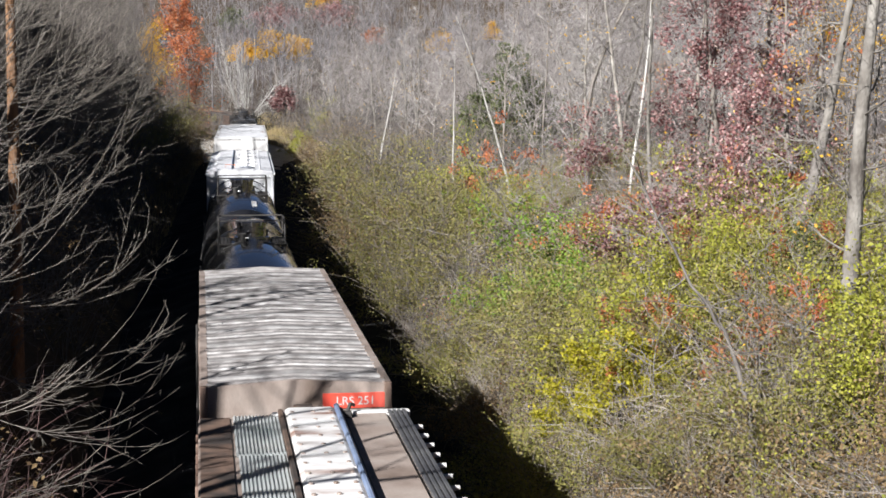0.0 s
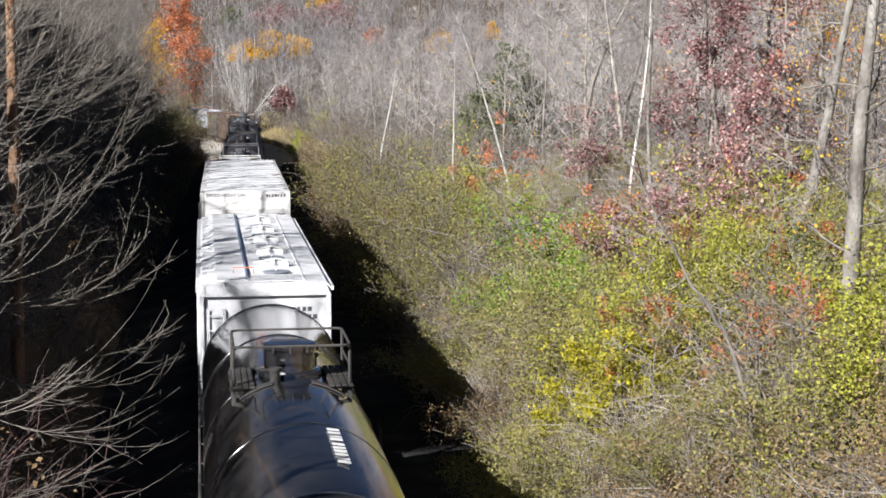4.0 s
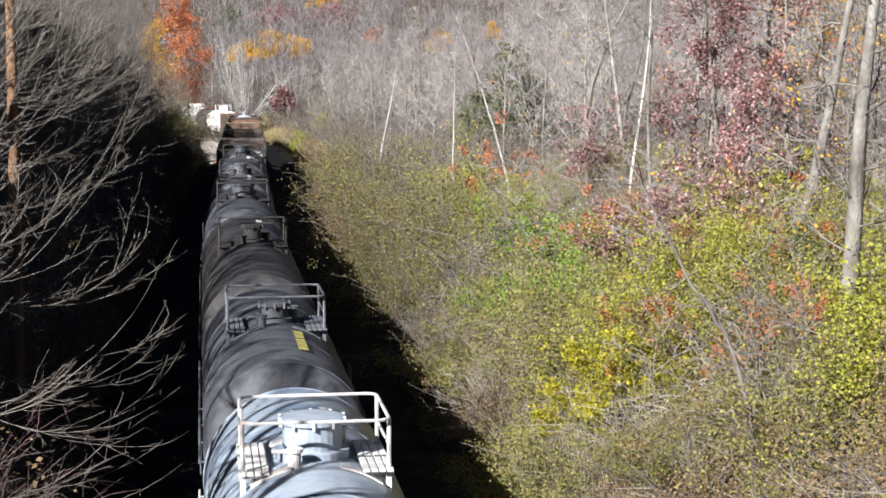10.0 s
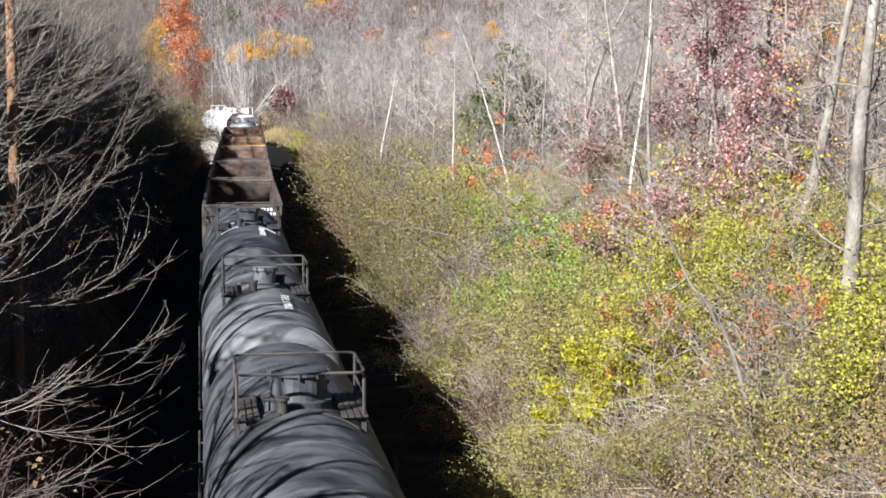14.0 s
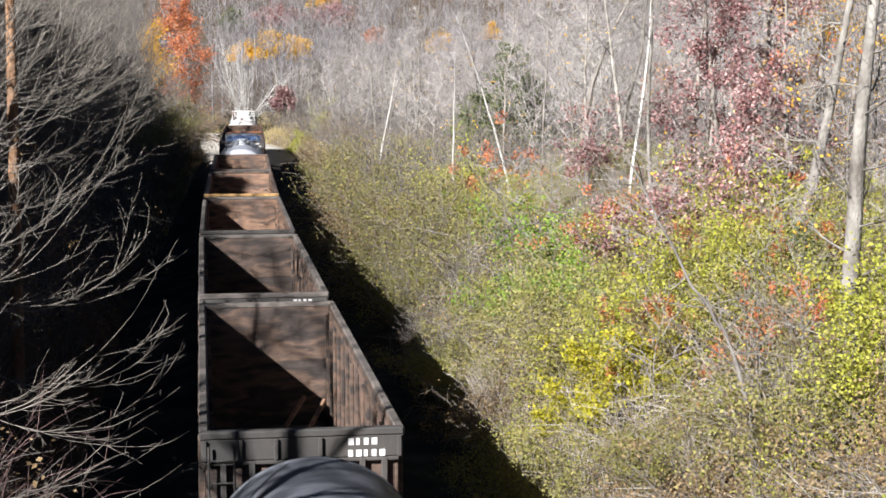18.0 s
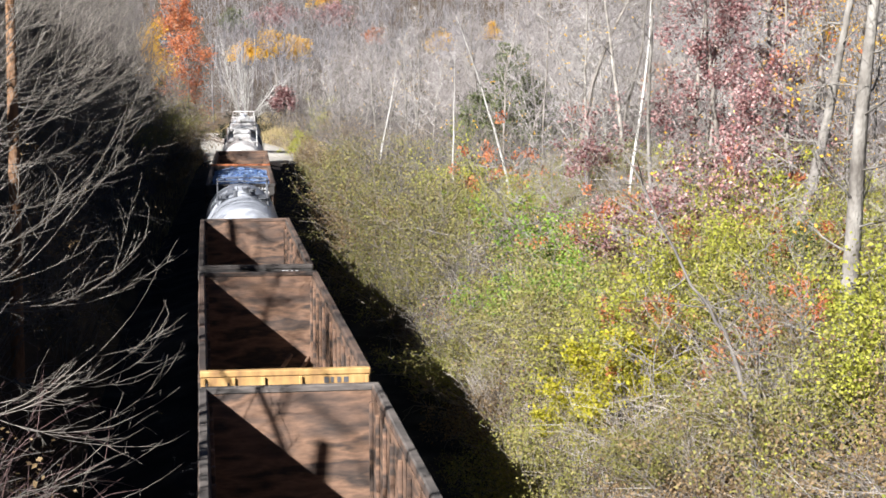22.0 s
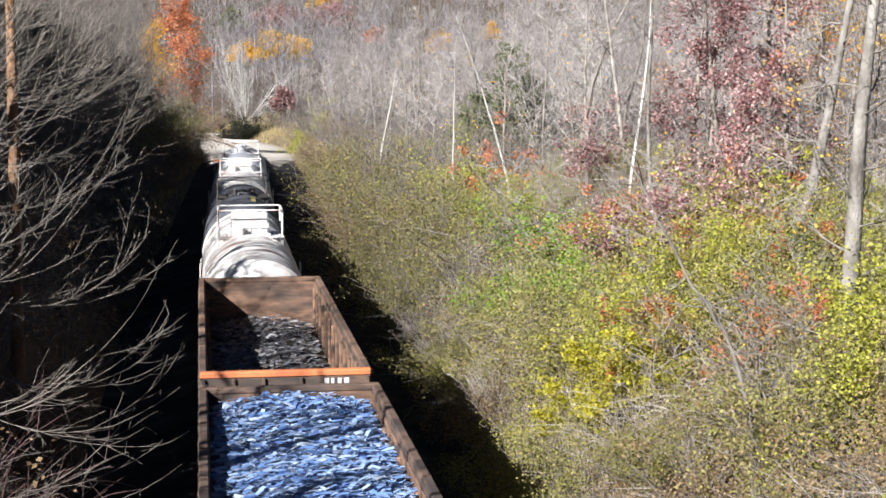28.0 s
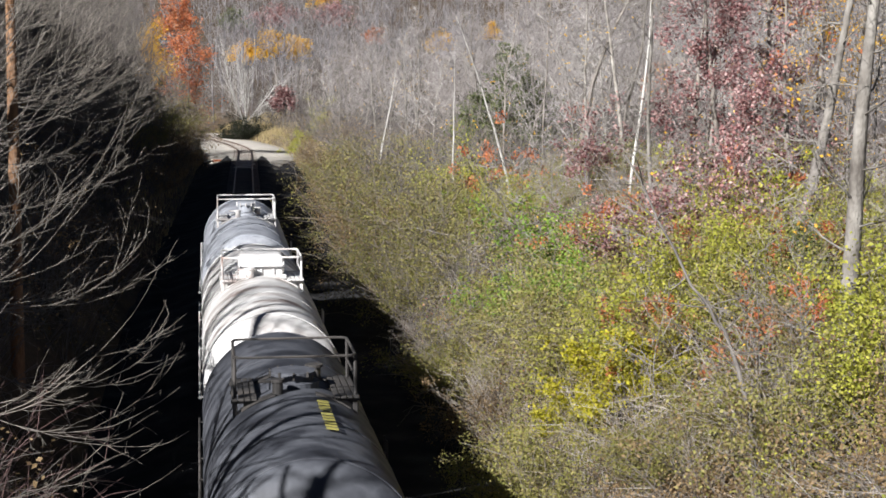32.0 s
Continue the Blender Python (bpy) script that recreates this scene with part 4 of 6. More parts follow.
def scrap(name, label, half, wide, level, heap, mat, count, size, seed):
    """A heap of bent sheet pieces that lies in a gondola."""
    r = np.random.default_rng(seed)
    ys, xs = r.uniform(-half, half, count), r.uniform(-wide, wide, count)
    zs = level + heap * (1 - (xs / wide) ** 2 * 0.8) * (0.75 + 0.25 * np.sin(ys * 1.1 + 1)) + r.uniform(-0.10, 0.12, count)
    L, W = size * r.uniform(0.4, 1.7, count), size * r.uniform(0.15, 0.55, count)
    yaw, tilt, roll = r.normal(0.3, 0.6, count), r.normal(0, 0.20, count), r.normal(0, 0.24, count)
    a = np.stack([np.cos(yaw) * np.cos(tilt), np.sin(yaw) * np.cos(tilt), np.sin(tilt)], 1)
    b = np.stack([-np.sin(yaw) * np.cos(roll), np.cos(yaw) * np.cos(roll), np.sin(roll)], 1)
    c = np.cross(a, b)
    p = np.stack([xs, ys, zs], 1)
    k = (0.12 * L)[:, None]
    v = np.stack([p - a * L[:, None] - b * W[:, None], p - b * W[:, None] + c * k, p + b * W[:, None] + c * k, p - a * L[:, None] + b * W[:, None], p + a * L[:, None] - b * W[:, None], p + a * L[:, None] + b * W[:, None]], 1).reshape(-1, 3)
    v[:, 0] = np.clip(v[:, 0], -wide - 0.05, wide + 0.05)
    o = np.arange(count)[:, None] * 6
    f = np.concatenate([o + np.array([[0, 1, 2, 3]]), o + np.array([[1, 4, 5, 2]])])
    gx, gy = np.meshgrid(np.linspace(-wide - 0.1, wide + 0.1, 14), np.linspace(-half - 0.1, half + 0.1, 50))
    gz = level + heap * (1 - (gx / wide) ** 2 * 0.8) * (0.75 + 0.25 * np.sin(gy * 1.1 + 1)) - 0.16 + 0.05 * np.sin(gx * 9 + gy * 7)
    base = len(v)
    v = np.concatenate([v, np.stack([gx.ravel(), gy.ravel(), gz.ravel()], 1)])
    i, j = np.meshgrid(np.arange(13), np.arange(49))
    q = base + (j * 14 + i).ravel()
    f = np.concatenate([f, np.stack([q, q + 1, q + 15, q + 14], 1)])
    ob = new(name, raw_mesh(name, v, f, mat))
    return tagged(ob, label, "scrap metal", kind="stuff")


def on_line(car, front, back):
    """front, back: the times at which its near and far ends pass the camera."""
    MOVING.append((car, (front + back) / 2, (back - front) * SPEED))
    return car


def half_of(front, back):
    return (back - front) * SPEED / 2


on_line(old_hopper(half_of(1.05, 2.47)), 1.05, 2.47)

b1 = on_line(box_car("tan box car with a ribbed weathered roof and red placard", half_of(2.66, 4.15), (ROOF_DARK, ROOF_RIB, ROOF_DARK), BOX_BROWN, BOX_TAN, 3.2, 4.55, 4.63), 2.66, 4.15)
h1 = half_of(2.66, 4.15)
part("placard", Solid().box(0.44, 1.50, -h1 - 0.025, -h1 - 0.003, 4.14, 4.40, 0.004), RED_PAINT, b1, "red painted placard")
words(b1, "LRS 251", pose(0.66, -h1 - 0.027, 4.20, 90), 0.20, WHITE_MARK, "white letters")

on_line(tank_car("glossy black tank car with guard rail and tall manway", half_of(4.30, 5.85), TANK_GLOSS, STEEL_DARK, dome_r=0.46, dome_h=0.56, mark_y=3.5), 4.30, 5.85)
on_line(tank_car("glossy black tank car with round manway, clean paint", half_of(5.99, 7.75), TANK_GLOSS, STEEL_DARK, dome_r=0.46, dome_h=0.56, mark_y=-6.2), 5.99, 7.75)
on_line(white_hopper(half_of(7.93, 9.67)), 7.93, 9.67)
b2 = on_line(box_car("tall white box car with a ribbed silver roof", half_of(9.79, 11.63), (ROOF_SILVER, ROOF_SILVER, ROOF_SILVER), WHITE_BOX, WHITE_BOX, 3.2, 5.22, 5.26, True), 9.79, 11.63)
h2 = half_of(9.79, 11.63)
words(b2, "EXCESS HEIGHT CAR", pose(-1.40, -h2 - 0.006, 5.075, 90), 0.150, DARK_MARK, "dark letters")
marks(b2, DARK_MARK, pose(0.74, -h2 - 0.002, 5.155) @ pose(0, 0, 0, 90), [7], dash=0.075, gap=0.029, height=0.10)
on_line(tank_car("short pale blue tank car with light guard rail", half_of(11.76, 12.79), TANK_BLUE, TANK_DIRTY, dome_r=0.43, dome_h=0.54, mark_y=1.6), 11.76, 12.79)
on_line(tank_car("short dusty black tank car with yellow number", half_of(12.92, 14.0), TANK_BLACK, TANK_GREY, dome_r=0.29, dome_h=0.42, mark=YELLOW_MARK, mark_y=-3.0), 12.92, 14.0)
on_line(tank_car("long brownish black tank car with dusty top", half_of(14.13, 15.88), TANK_BROWN, STEEL_DARK, dome_r=0.27, dome_h=0.52, mark_y=5.4), 14.13, 15.88)
on_line(tank_car("dusty black tank car with round manway", half_of(16.0, 17.24), TANK_BLACK, STEEL_DARK, dome_r=0.46, dome_h=0.58, mark_y=1.8), 16.0, 17.24)
on_line(tank_car("weathered grey tank car with slim manway", half_of(17.37, 18.62), TANK_GREY, STEEL_DARK, dome_r=0.28, dome_h=0.5, mark_y=-3.2), 17.37, 18.62)
on_line(tank_car("black tank car with bright straps as sky reflections by the manway", half_of(18.76, 20.30), TANK_BLACK, STEEL_DARK, dome_r=0.36, dome_h=0.56, mark_y=-3.0, plate=TANK_SILVER), 18.76, 20.30)
for spec in (
    ("deep empty gondola car of dark rusty steel", 20.50, 21.86, RUST_DARK, RUST_DARK, RUST_GREY, STEEL_DARK),
    ("deep empty gondola car with brown rust inside", 22.0, 23.37, RUST_GREY, RUST_DARK, RUST_GREY, RUST_GREY),
    ("deep empty gondola car of worn brown steel", 23.5, 24.86, RUST_DARK, RUST_ORANGE, RUST_GREY, STEEL_DARK),
    ("deep empty gondola car with an ochre end beam", 25.0, 26.42, RUST_DARK, RUST_ORANGE, RUST_DARK, RAIL_YELLOW),
    ("deep empty gondola car, rusty inside", 26.56, 27.92, RUST_GREY, RUST_ORANGE, RUST_DARK, RUST_GREY),
):
    on_line(gondola(spec[0], half_of(spec[1], spec[2]), spec[3], spec[4], spec[5], end_chord=spec[6]), spec[1], spec[2])
on_line(tank_car("silver-grey tank car between the gondola cars", half_of(28.05, 29.38), TANK_SILVER, TANK_GREY, dome_r=0.28, dome_h=0.36, mark=None), 28.05, 29.38)
on_line(gondola("gondola car loaded with pale blue sheet scrap", half_of(29.55, 30.86), RUST_DARK, RUST_ORANGE, RUST_DARK, end_chord=STEEL_DARK), 29.55, 30.86)
on_line(scrap("scrap_load", "heap of pale blue sheet-metal scrap in a gondola car", half_of(29.55, 30.86) - 0.30, 1.40, 3.70, 0.28, SCRAP_BLUE, 19000, 0.085, 4), 29.55, 30.86)
on_line(gondola("gondola car loaded with dark shredded scrap, orange ends", half_of(30.99, 32.31), RUST_DARK, RUST_ORANGE, RUST_ORANGE, end_chord=ORANGE_PAINT), 30.99, 32.31)
on_line(scrap("scrap_load", "low heap of dark shredded scrap in a gondola car", half_of(30.99, 32.31) - 0.35, 1.32, 2.75, 0.30, SCRAP_DARK, 11000, 0.085, 9), 30.99, 32.31)
on_line(tank_car("white rust-stained tank car with boxy valve housing", half_of(32.47, 34.04), TANK_WHITE, TANK_WHITE, boxy=True, dome_h=0.62, mark=None, rail_top=0.80), 32.47, 34.04)
on_line(tank_car("black tank car with yellow number and white valve", half_of(34.18, 35.36), TANK_BLACK, STEEL_DARK, dome_r=0.36, dome_h=0.26, mark=YELLOW_MARK, mark_y=-3.0), 34.18, 35.36)
on_line(tank_car("dirty white tank car with boxy valve housing", half_of(35.50, 36.98), TANK_DIRTY, TANK_WHITE, boxy=True, dome_h=0.45, mark=None, rail_top=0.52), 35.50, 36.98)
on_line(tank_car("silver tank car, last of the train", half_of(37.12, 38.60), TANK_SILVER, TANK_DIRTY, dome_r=0.28, dome_h=0.45, mark=None), 37.12, 38.60)


# ---------------------------------------------------------------- plants
def bough(r, p, d, length, r0, r1, n, wander, lift):
    """Points and radii of one branch that wanders and bends up or down."""
    pts, rad = [np.array(p, float)], [r0]
    d = np.array(d, float)
    step = length / n
    for i in range(n):
        d = d + r.normal(0, wander, 3) + np.array([0, 0, lift])
        d /= np.linalg.norm(d)
        pts.append(pts[-1] + d * step)
        rad.append(r0 + (r1 - r0) * (i + 1) / n)
    return pts, rad


def chain(segs, pts, rad):
    for i in range(len(pts) - 1):
        segs.append((*pts[i], *pts[i + 1], rad[i], rad[i + 1]))


def sprays(r, tips, count, length, width):
    """Start, end and width of many hair-thin last twigs."""
    p = np.array(tips)[r.integers(0, len(tips), count)]
    d = r.normal(0, 0.7, (count, 3))
    d[:, 2] += 0.45
    d /= np.linalg.norm(d, axis=1, keepdims=True)
    return p, p + d * (length * r.uniform(0.5, 1.3, count))[:, None], np.full(count, width), r


def limbs_mesh(name, segs, mat, sides=3, hair=None):
    """Tapered bars, one for each piece of branch, and the hair-thin last twigs."""
    a = np.array(segs, float)
    p, q, r0, r1 = a[:, 0:3], a[:, 3:6], a[:, 6], a[:, 7]
    d = q - p
    d /= np.maximum(np.linalg.norm(d, axis=1, keepdims=True), 1e-9)
    ref = np.where(np.abs(d[:, 2:3]) > 0.9, np.array([[1.0, 0.2, 0]]), np.array([[0.1, 0.2, 1.0]]))
    s = np.cross(d, ref)
    s /= np.linalg.norm(s, axis=1, keepdims=True)
    u = np.cross(d, s)
    rings = []
    for k in range(sides):
        t = 2 * math.pi * k / sides
        o = s * math.cos(t) + u * math.sin(t)
        rings.append((p + o * r0[:, None], q + o * r1[:, None]))
    v = np.stack([x for pair in rings for x in pair], 1).reshape(-1, 3)
    base = np.arange(len(a))[:, None] * (2 * sides)
    f = np.concatenate([base + np.array([[2 * k, 2 * ((k + 1) % sides), 2 * ((k + 1) % sides) + 1, 2 * k + 1]]) for k in range(sides)])
    if hair:
        hp, hq, hw, r = hair
        d = hq - hp
        s = np.cross(d, r.normal(0, 1, d.shape))
        s *= (hw / np.maximum(np.linalg.norm(s, axis=1), 1e-9))[:, None]
        o = len(v) + np.arange(len(hp))[:, None] * 4
        v = np.concatenate([v, np.stack([hp - s, hp + s, hq + s * 0.4, hq - s * 0.4], 1).reshape(-1, 3)])
        f = np.concatenate([f, o + np.array([[0, 1, 2, 3]])])
    return raw_mesh(name, v, f, mat, True)


def trunk_mesh(name, segs, mat, sides=8):
    """One unbroken tapered tube along the pieces of a trunk."""
    pts = [np.array(segs[0][0:3])] + [np.array(g[3:6]) for g in segs]
    rad = [segs[0][6]] + [g[7] for g in segs]
    v, side = [], np.array([1.0, 0.0, 0.0])
    for i, p in enumerate(pts):
        d = pts[min(i + 1, len(pts) - 1)] - pts[max(i - 1, 0)]
        d = d / max(np.linalg.norm(d), 1e-9)
        side = side - d * side.dot(d)
        side /= max(np.linalg.norm(side), 1e-9)
        other = np.cross(d, side)
        for k in range(sides):
            t = 2 * math.pi * k / sides
            swell = 1 + 0.06 * math.sin(3 * t + i * 0.7)
            v.append(p + (side * math.cos(t) + other * math.sin(t)) * rad[i] * swell)
    f = [(i * sides + k, i * sides + (k + 1) % sides, (i + 1) * sides + (k + 1) % sides, (i + 1) * sides + k) for i in range(len(pts) - 1) for k in range(sides)]
    return raw_mesh(name, np.array(v), np.array(f), mat, True)


def leaves_mesh(name, pts, size, mat, r):
    """Small folded leaves of uneven size, one at each point."""
    p = np.array(pts, float)
    n = len(p)
    c = r.normal(0, 0.62, (n, 3)) + np.array([0, 0, 0.75])      # leaves spread their faces upward
    c /= np.linalg.norm(c, axis=1, keepdims=True)
    a = np.cross(c, r.normal(0, 1, (n, 3)))
    a /= np.maximum(np.linalg.norm(a, axis=1, keepdims=True), 1e-9)
    b = np.cross(c, a)
    s = (size * r.uniform(0.55, 1.35, n))[:, None]
    v = np.stack([p - a * s * 0.5, p + b * s * 0.36 + c * s * 0.12, p + a * s * 0.55, p - b * s * 0.36 + c * s * 0.12], 1).reshape(-1, 3)
    o = np.arange(n)[:, None] * 4
    f = np.concatenate([o + np.array([[0, 1, 2]]), o + np.array([[0, 2, 3]])])
    return raw_mesh(name, v, f, mat)


def unit(az, el):
    return np.array([math.cos(az) * math.cos(el), math.sin(az) * math.cos(el), math.sin(el)])


def grow(r, height, girth, limbs=24, start=0.35, reach=0.30, rise=0.75, subs=5, twigs=3, lean=(0.0, 0.0), wander=0.05, lift=0.05, fork=False):
    """Pieces of trunk and of crown of a bare tree, and the places near its twig tips."""
    trunk, crown, tips = [], [], []
    pts, rad = bough(r, (0, 0, -0.3), (lean[0], lean[1], 1), height + 0.3, girth, girth * 0.12, 14, wander, 0.02)
    chain(trunk, pts, rad)
    for i in range(limbs):
        f = start + (1 - start) * (i + r.uniform(0, 1)) / limbs
        k = f * (len(pts) - 1)
        j = min(int(k), len(pts) - 2)
        p = pts[j] + (pts[j + 1] - pts[j]) * (k - j)
        length = height * reach * (1.15 - 0.75 * (f - start) / (1 - start)) * r.uniform(0.65, 1.25)
        az = i * 2.4 + r.uniform(-0.5, 0.5)
        bp, br = bough(r, p, unit(az, rise * r.uniform(0.6, 1.3)), length, min(max(girth * (1 - 0.88 * f) * 0.42, 0.012), 0.11 if fork else 0.03), 0.008, 5, 0.13, lift)
        chain(crown, bp, br)
        for m in range(subs):
            g = r.uniform(0.25, 1.0) * 5
            j = min(int(g), 4)
            p2 = bp[j] + (bp[j + 1] - bp[j]) * (g - j)
            d2 = (bp[j + 1] - bp[j]) / np.linalg.norm(bp[j + 1] - bp[j]) + r.normal(0, 0.55, 3)
            cp, cr = bough(r, p2, d2 / np.linalg.norm(d2), length * r.uniform(0.25, 0.5), max(br[j] * 0.55, 0.008), 0.005, 3, 0.16, lift)
            chain(crown, cp, cr)
            tips += cp[1:]
            for w in range(twigs):
                j = r.integers(1, 4)
                d3 = (cp[j] - cp[j - 1]) / np.linalg.norm(cp[j] - cp[j - 1]) + r.normal(0, 0.6, 3)
                wp, wr = bough(r, cp[j], d3 / np.linalg.norm(d3), length * r.uniform(0.12, 0.28), 0.007, 0.004, 2, 0.2, lift)
                chain(crown, wp, wr)
                tips += wp[1:]
    return trunk, crown, tips


def tree(name, label, r, bark, twig, leaf=None, leaves=0, leaf_size=0.1, spread=0.25, category="tree", group="", sides=6, hair=0, hair_width=0.006, tuft=24, **k):
    t = thing(name, label, category, group)
    trunk, crown, tips = grow(r, **k)
    part("trunk", trunk_mesh("trunk", trunk, bark, sides), bark, t)
    part("crown", limbs_mesh("crown", crown, twig, 3, sprays(r, tips, hair, k["height"] * 0.05, hair_width) if hair else None), twig, t)
    if leaf:
        core = np.array(tips)[r.integers(0, len(tips), max(10, leaves // tuft))]
        pick = core[r.integers(0, len(core), leaves)] + r.normal(0, spread * 0.7, (leaves, 3))
        part("foliage", leaves_mesh("foliage", pick, leaf_size, leaf, r), leaf, t)
    return t


def bush_pieces(r, leaves, height, width, stems, arch, cluster, twigs):
    """Stem pieces and leaf places of one bush."""
    segs, tips = [], []
    for i in range(stems):
        az, el = r.uniform(0, 2 * math.pi), r.uniform(0.5, 1.45)
        L = height * r.uniform(0.6, 1.15)
        root = (r.normal(0, width * 0.12), r.normal(0, width * 0.12), -0.25)
        pts, rad = bough(r, root, unit(az, el), L, 0.015, 0.006, 5, 0.11, arch)
        chain(segs, pts, rad)
        tips += pts[2:]
        for m in range(twigs):
            j = r.integers(2, 6)
            d2 = (pts[j] - pts[j - 1]) / np.linalg.norm(pts[j] - pts[j - 1]) + r.normal(0, 0.6, 3)
            cp, cr = bough(r, pts[j], d2 / np.linalg.norm(d2), L * r.uniform(0.2, 0.45), 0.008, 0.004, 2, 0.15, arch)
            chain(segs, cp, cr)
            tips += cp[1:] + cp[1:]
    tp = np.array(tips)
    core = tp[r.integers(0, len(tp), max(12, leaves // 28))]
    pick = core[r.integers(0, len(core), leaves)] + r.normal(0, cluster, (leaves, 3))
    return segs, pick


def shrub(label, r, stem_mat, leaf, leaves=1500, leaf_size=0.085, height=2.3, width=1.5, stems=22, arch=-0.10, cluster=0.12, twigs=3, group="shrubs on the bank"):
    """Many stems from one root that fan out and arch over, with leaves in loose sprays."""
    t = thing("shrub", label, "shrub", group)
    segs, pick = bush_pieces(r, leaves, height, width, stems, arch, cluster, twigs)
    part("brushwood", limbs_mesh("brushwood", segs, stem_mat), stem_mat, t)
    part("foliage", leaves_mesh("foliage", pick, leaf_size, leaf, r), leaf, t)
    return t


PLANTED = set()


def plant(src, x, y, turn=0.0, size=1.0, sink=0.0):
    """Sets a plant on the ground: the first call moves the model itself, later calls copy it."""
    z = float(ground_z([x], [y])[0]) - sink
    if src.name not in PLANTED:
        PLANTED.add(src.name)
        c = src
        c.matrix_basis = pose(x, y, z, 0, 0, turn)
    else:
        c = copy_thing(src, pose(x, y, z, 0, 0, turn))
    c.scale = (size, size, size)
    return c


def along(s, u):
    x, y, h = track(s)
    return x + u * math.cos(h), y - u * math.sin(h)


R = np.random.default_rng(11)
OLIVE = [shrub("olive-green shrub with small fading leaves", R, TWIG_LEAFY, LEAF_OLIVE, 5200, 0.062, 2.4, 1.5, 26, cluster=0.15) for _ in range(4)]
LIME = [shrub("yellow-green shrub with bright small leaves", R, TWIG_LEAFY, LEAF_LIME, 6000, 0.064, 2.4, 1.5, 22, cluster=0.16) for _ in range(4)]
BROWN = [shrub("dry brown shrub with withered leaves", R, TWIG_LEAFY, LEAF_BROWN, 2600, 0.062, 2.2, 1.5, 34) for _ in range(3)]
THICKET = [shrub("bare tan thicket of arching stems", R, TWIG_TAN, LEAF_BROWN, 500, 0.052, 2.3, 1.3, 44, twigs=5) for _ in range(4)]
GREEN = [shrub("fresh green leafy shrub on the bank", R, TWIG_LEAFY, LEAF_GREEN, 4000, 0.085, 2.2, 1.3, cluster=0.15) for _ in range(2)]
RUSTY = [shrub("sapling with hanging rust-red leaves", R, TWIG, LEAF_RUST, 900, 0.12, 2.4, 0.6, 12, arch=-0.03) for _ in range(2)]
WINE = [shrub("sapling with dusty wine-red leaves", R, TWIG, LEAF_WINE, 1700, 0.095, 2.4, 0.8, 18, arch=-0.03) for _ in range(2)]
GOLD = [shrub("bright yellow shrub with round leaves", R, TWIG_TAN, LEAF_YELLOW, 3200, 0.105, 1.7, 1.2, 26, arch=-0.13, cluster=0.11)]
FEATHER = [shrub("feathery tan shrub of fine upright stems", R, TWIG_TAN, LEAF_BROWN, 420, 0.05, 1.9, 1.4, 70, arch=-0.05, twigs=6) for _ in range(2)]
HEDGE = [shrub(label, R, stem, leaf, count, 0.050, 2.4, 1.6, 26, arch=-0.07, cluster=0.14, twigs=4) for label, stem, leaf, count in (("olive-brown bush at the foot of the bank", TWIG_LEAFY, LEAF_DULL, 6000), ("brown withered bush at the foot of the bank", TWIG_LEAFY, LEAF_BROWN, 4600), ("dull olive bush at the foot of the bank", TWIG_LEAFY, LEAF_OLIVE, 4600))]
SHADE = [shrub("leafless thicket with twigs darkened for shade", R, TWIG_DARK, LEAF_BROWN, 200, 0.07, 2.8, 1.6, 40, twigs=4, group="thickets on the shaded bank") for _ in range(3)]

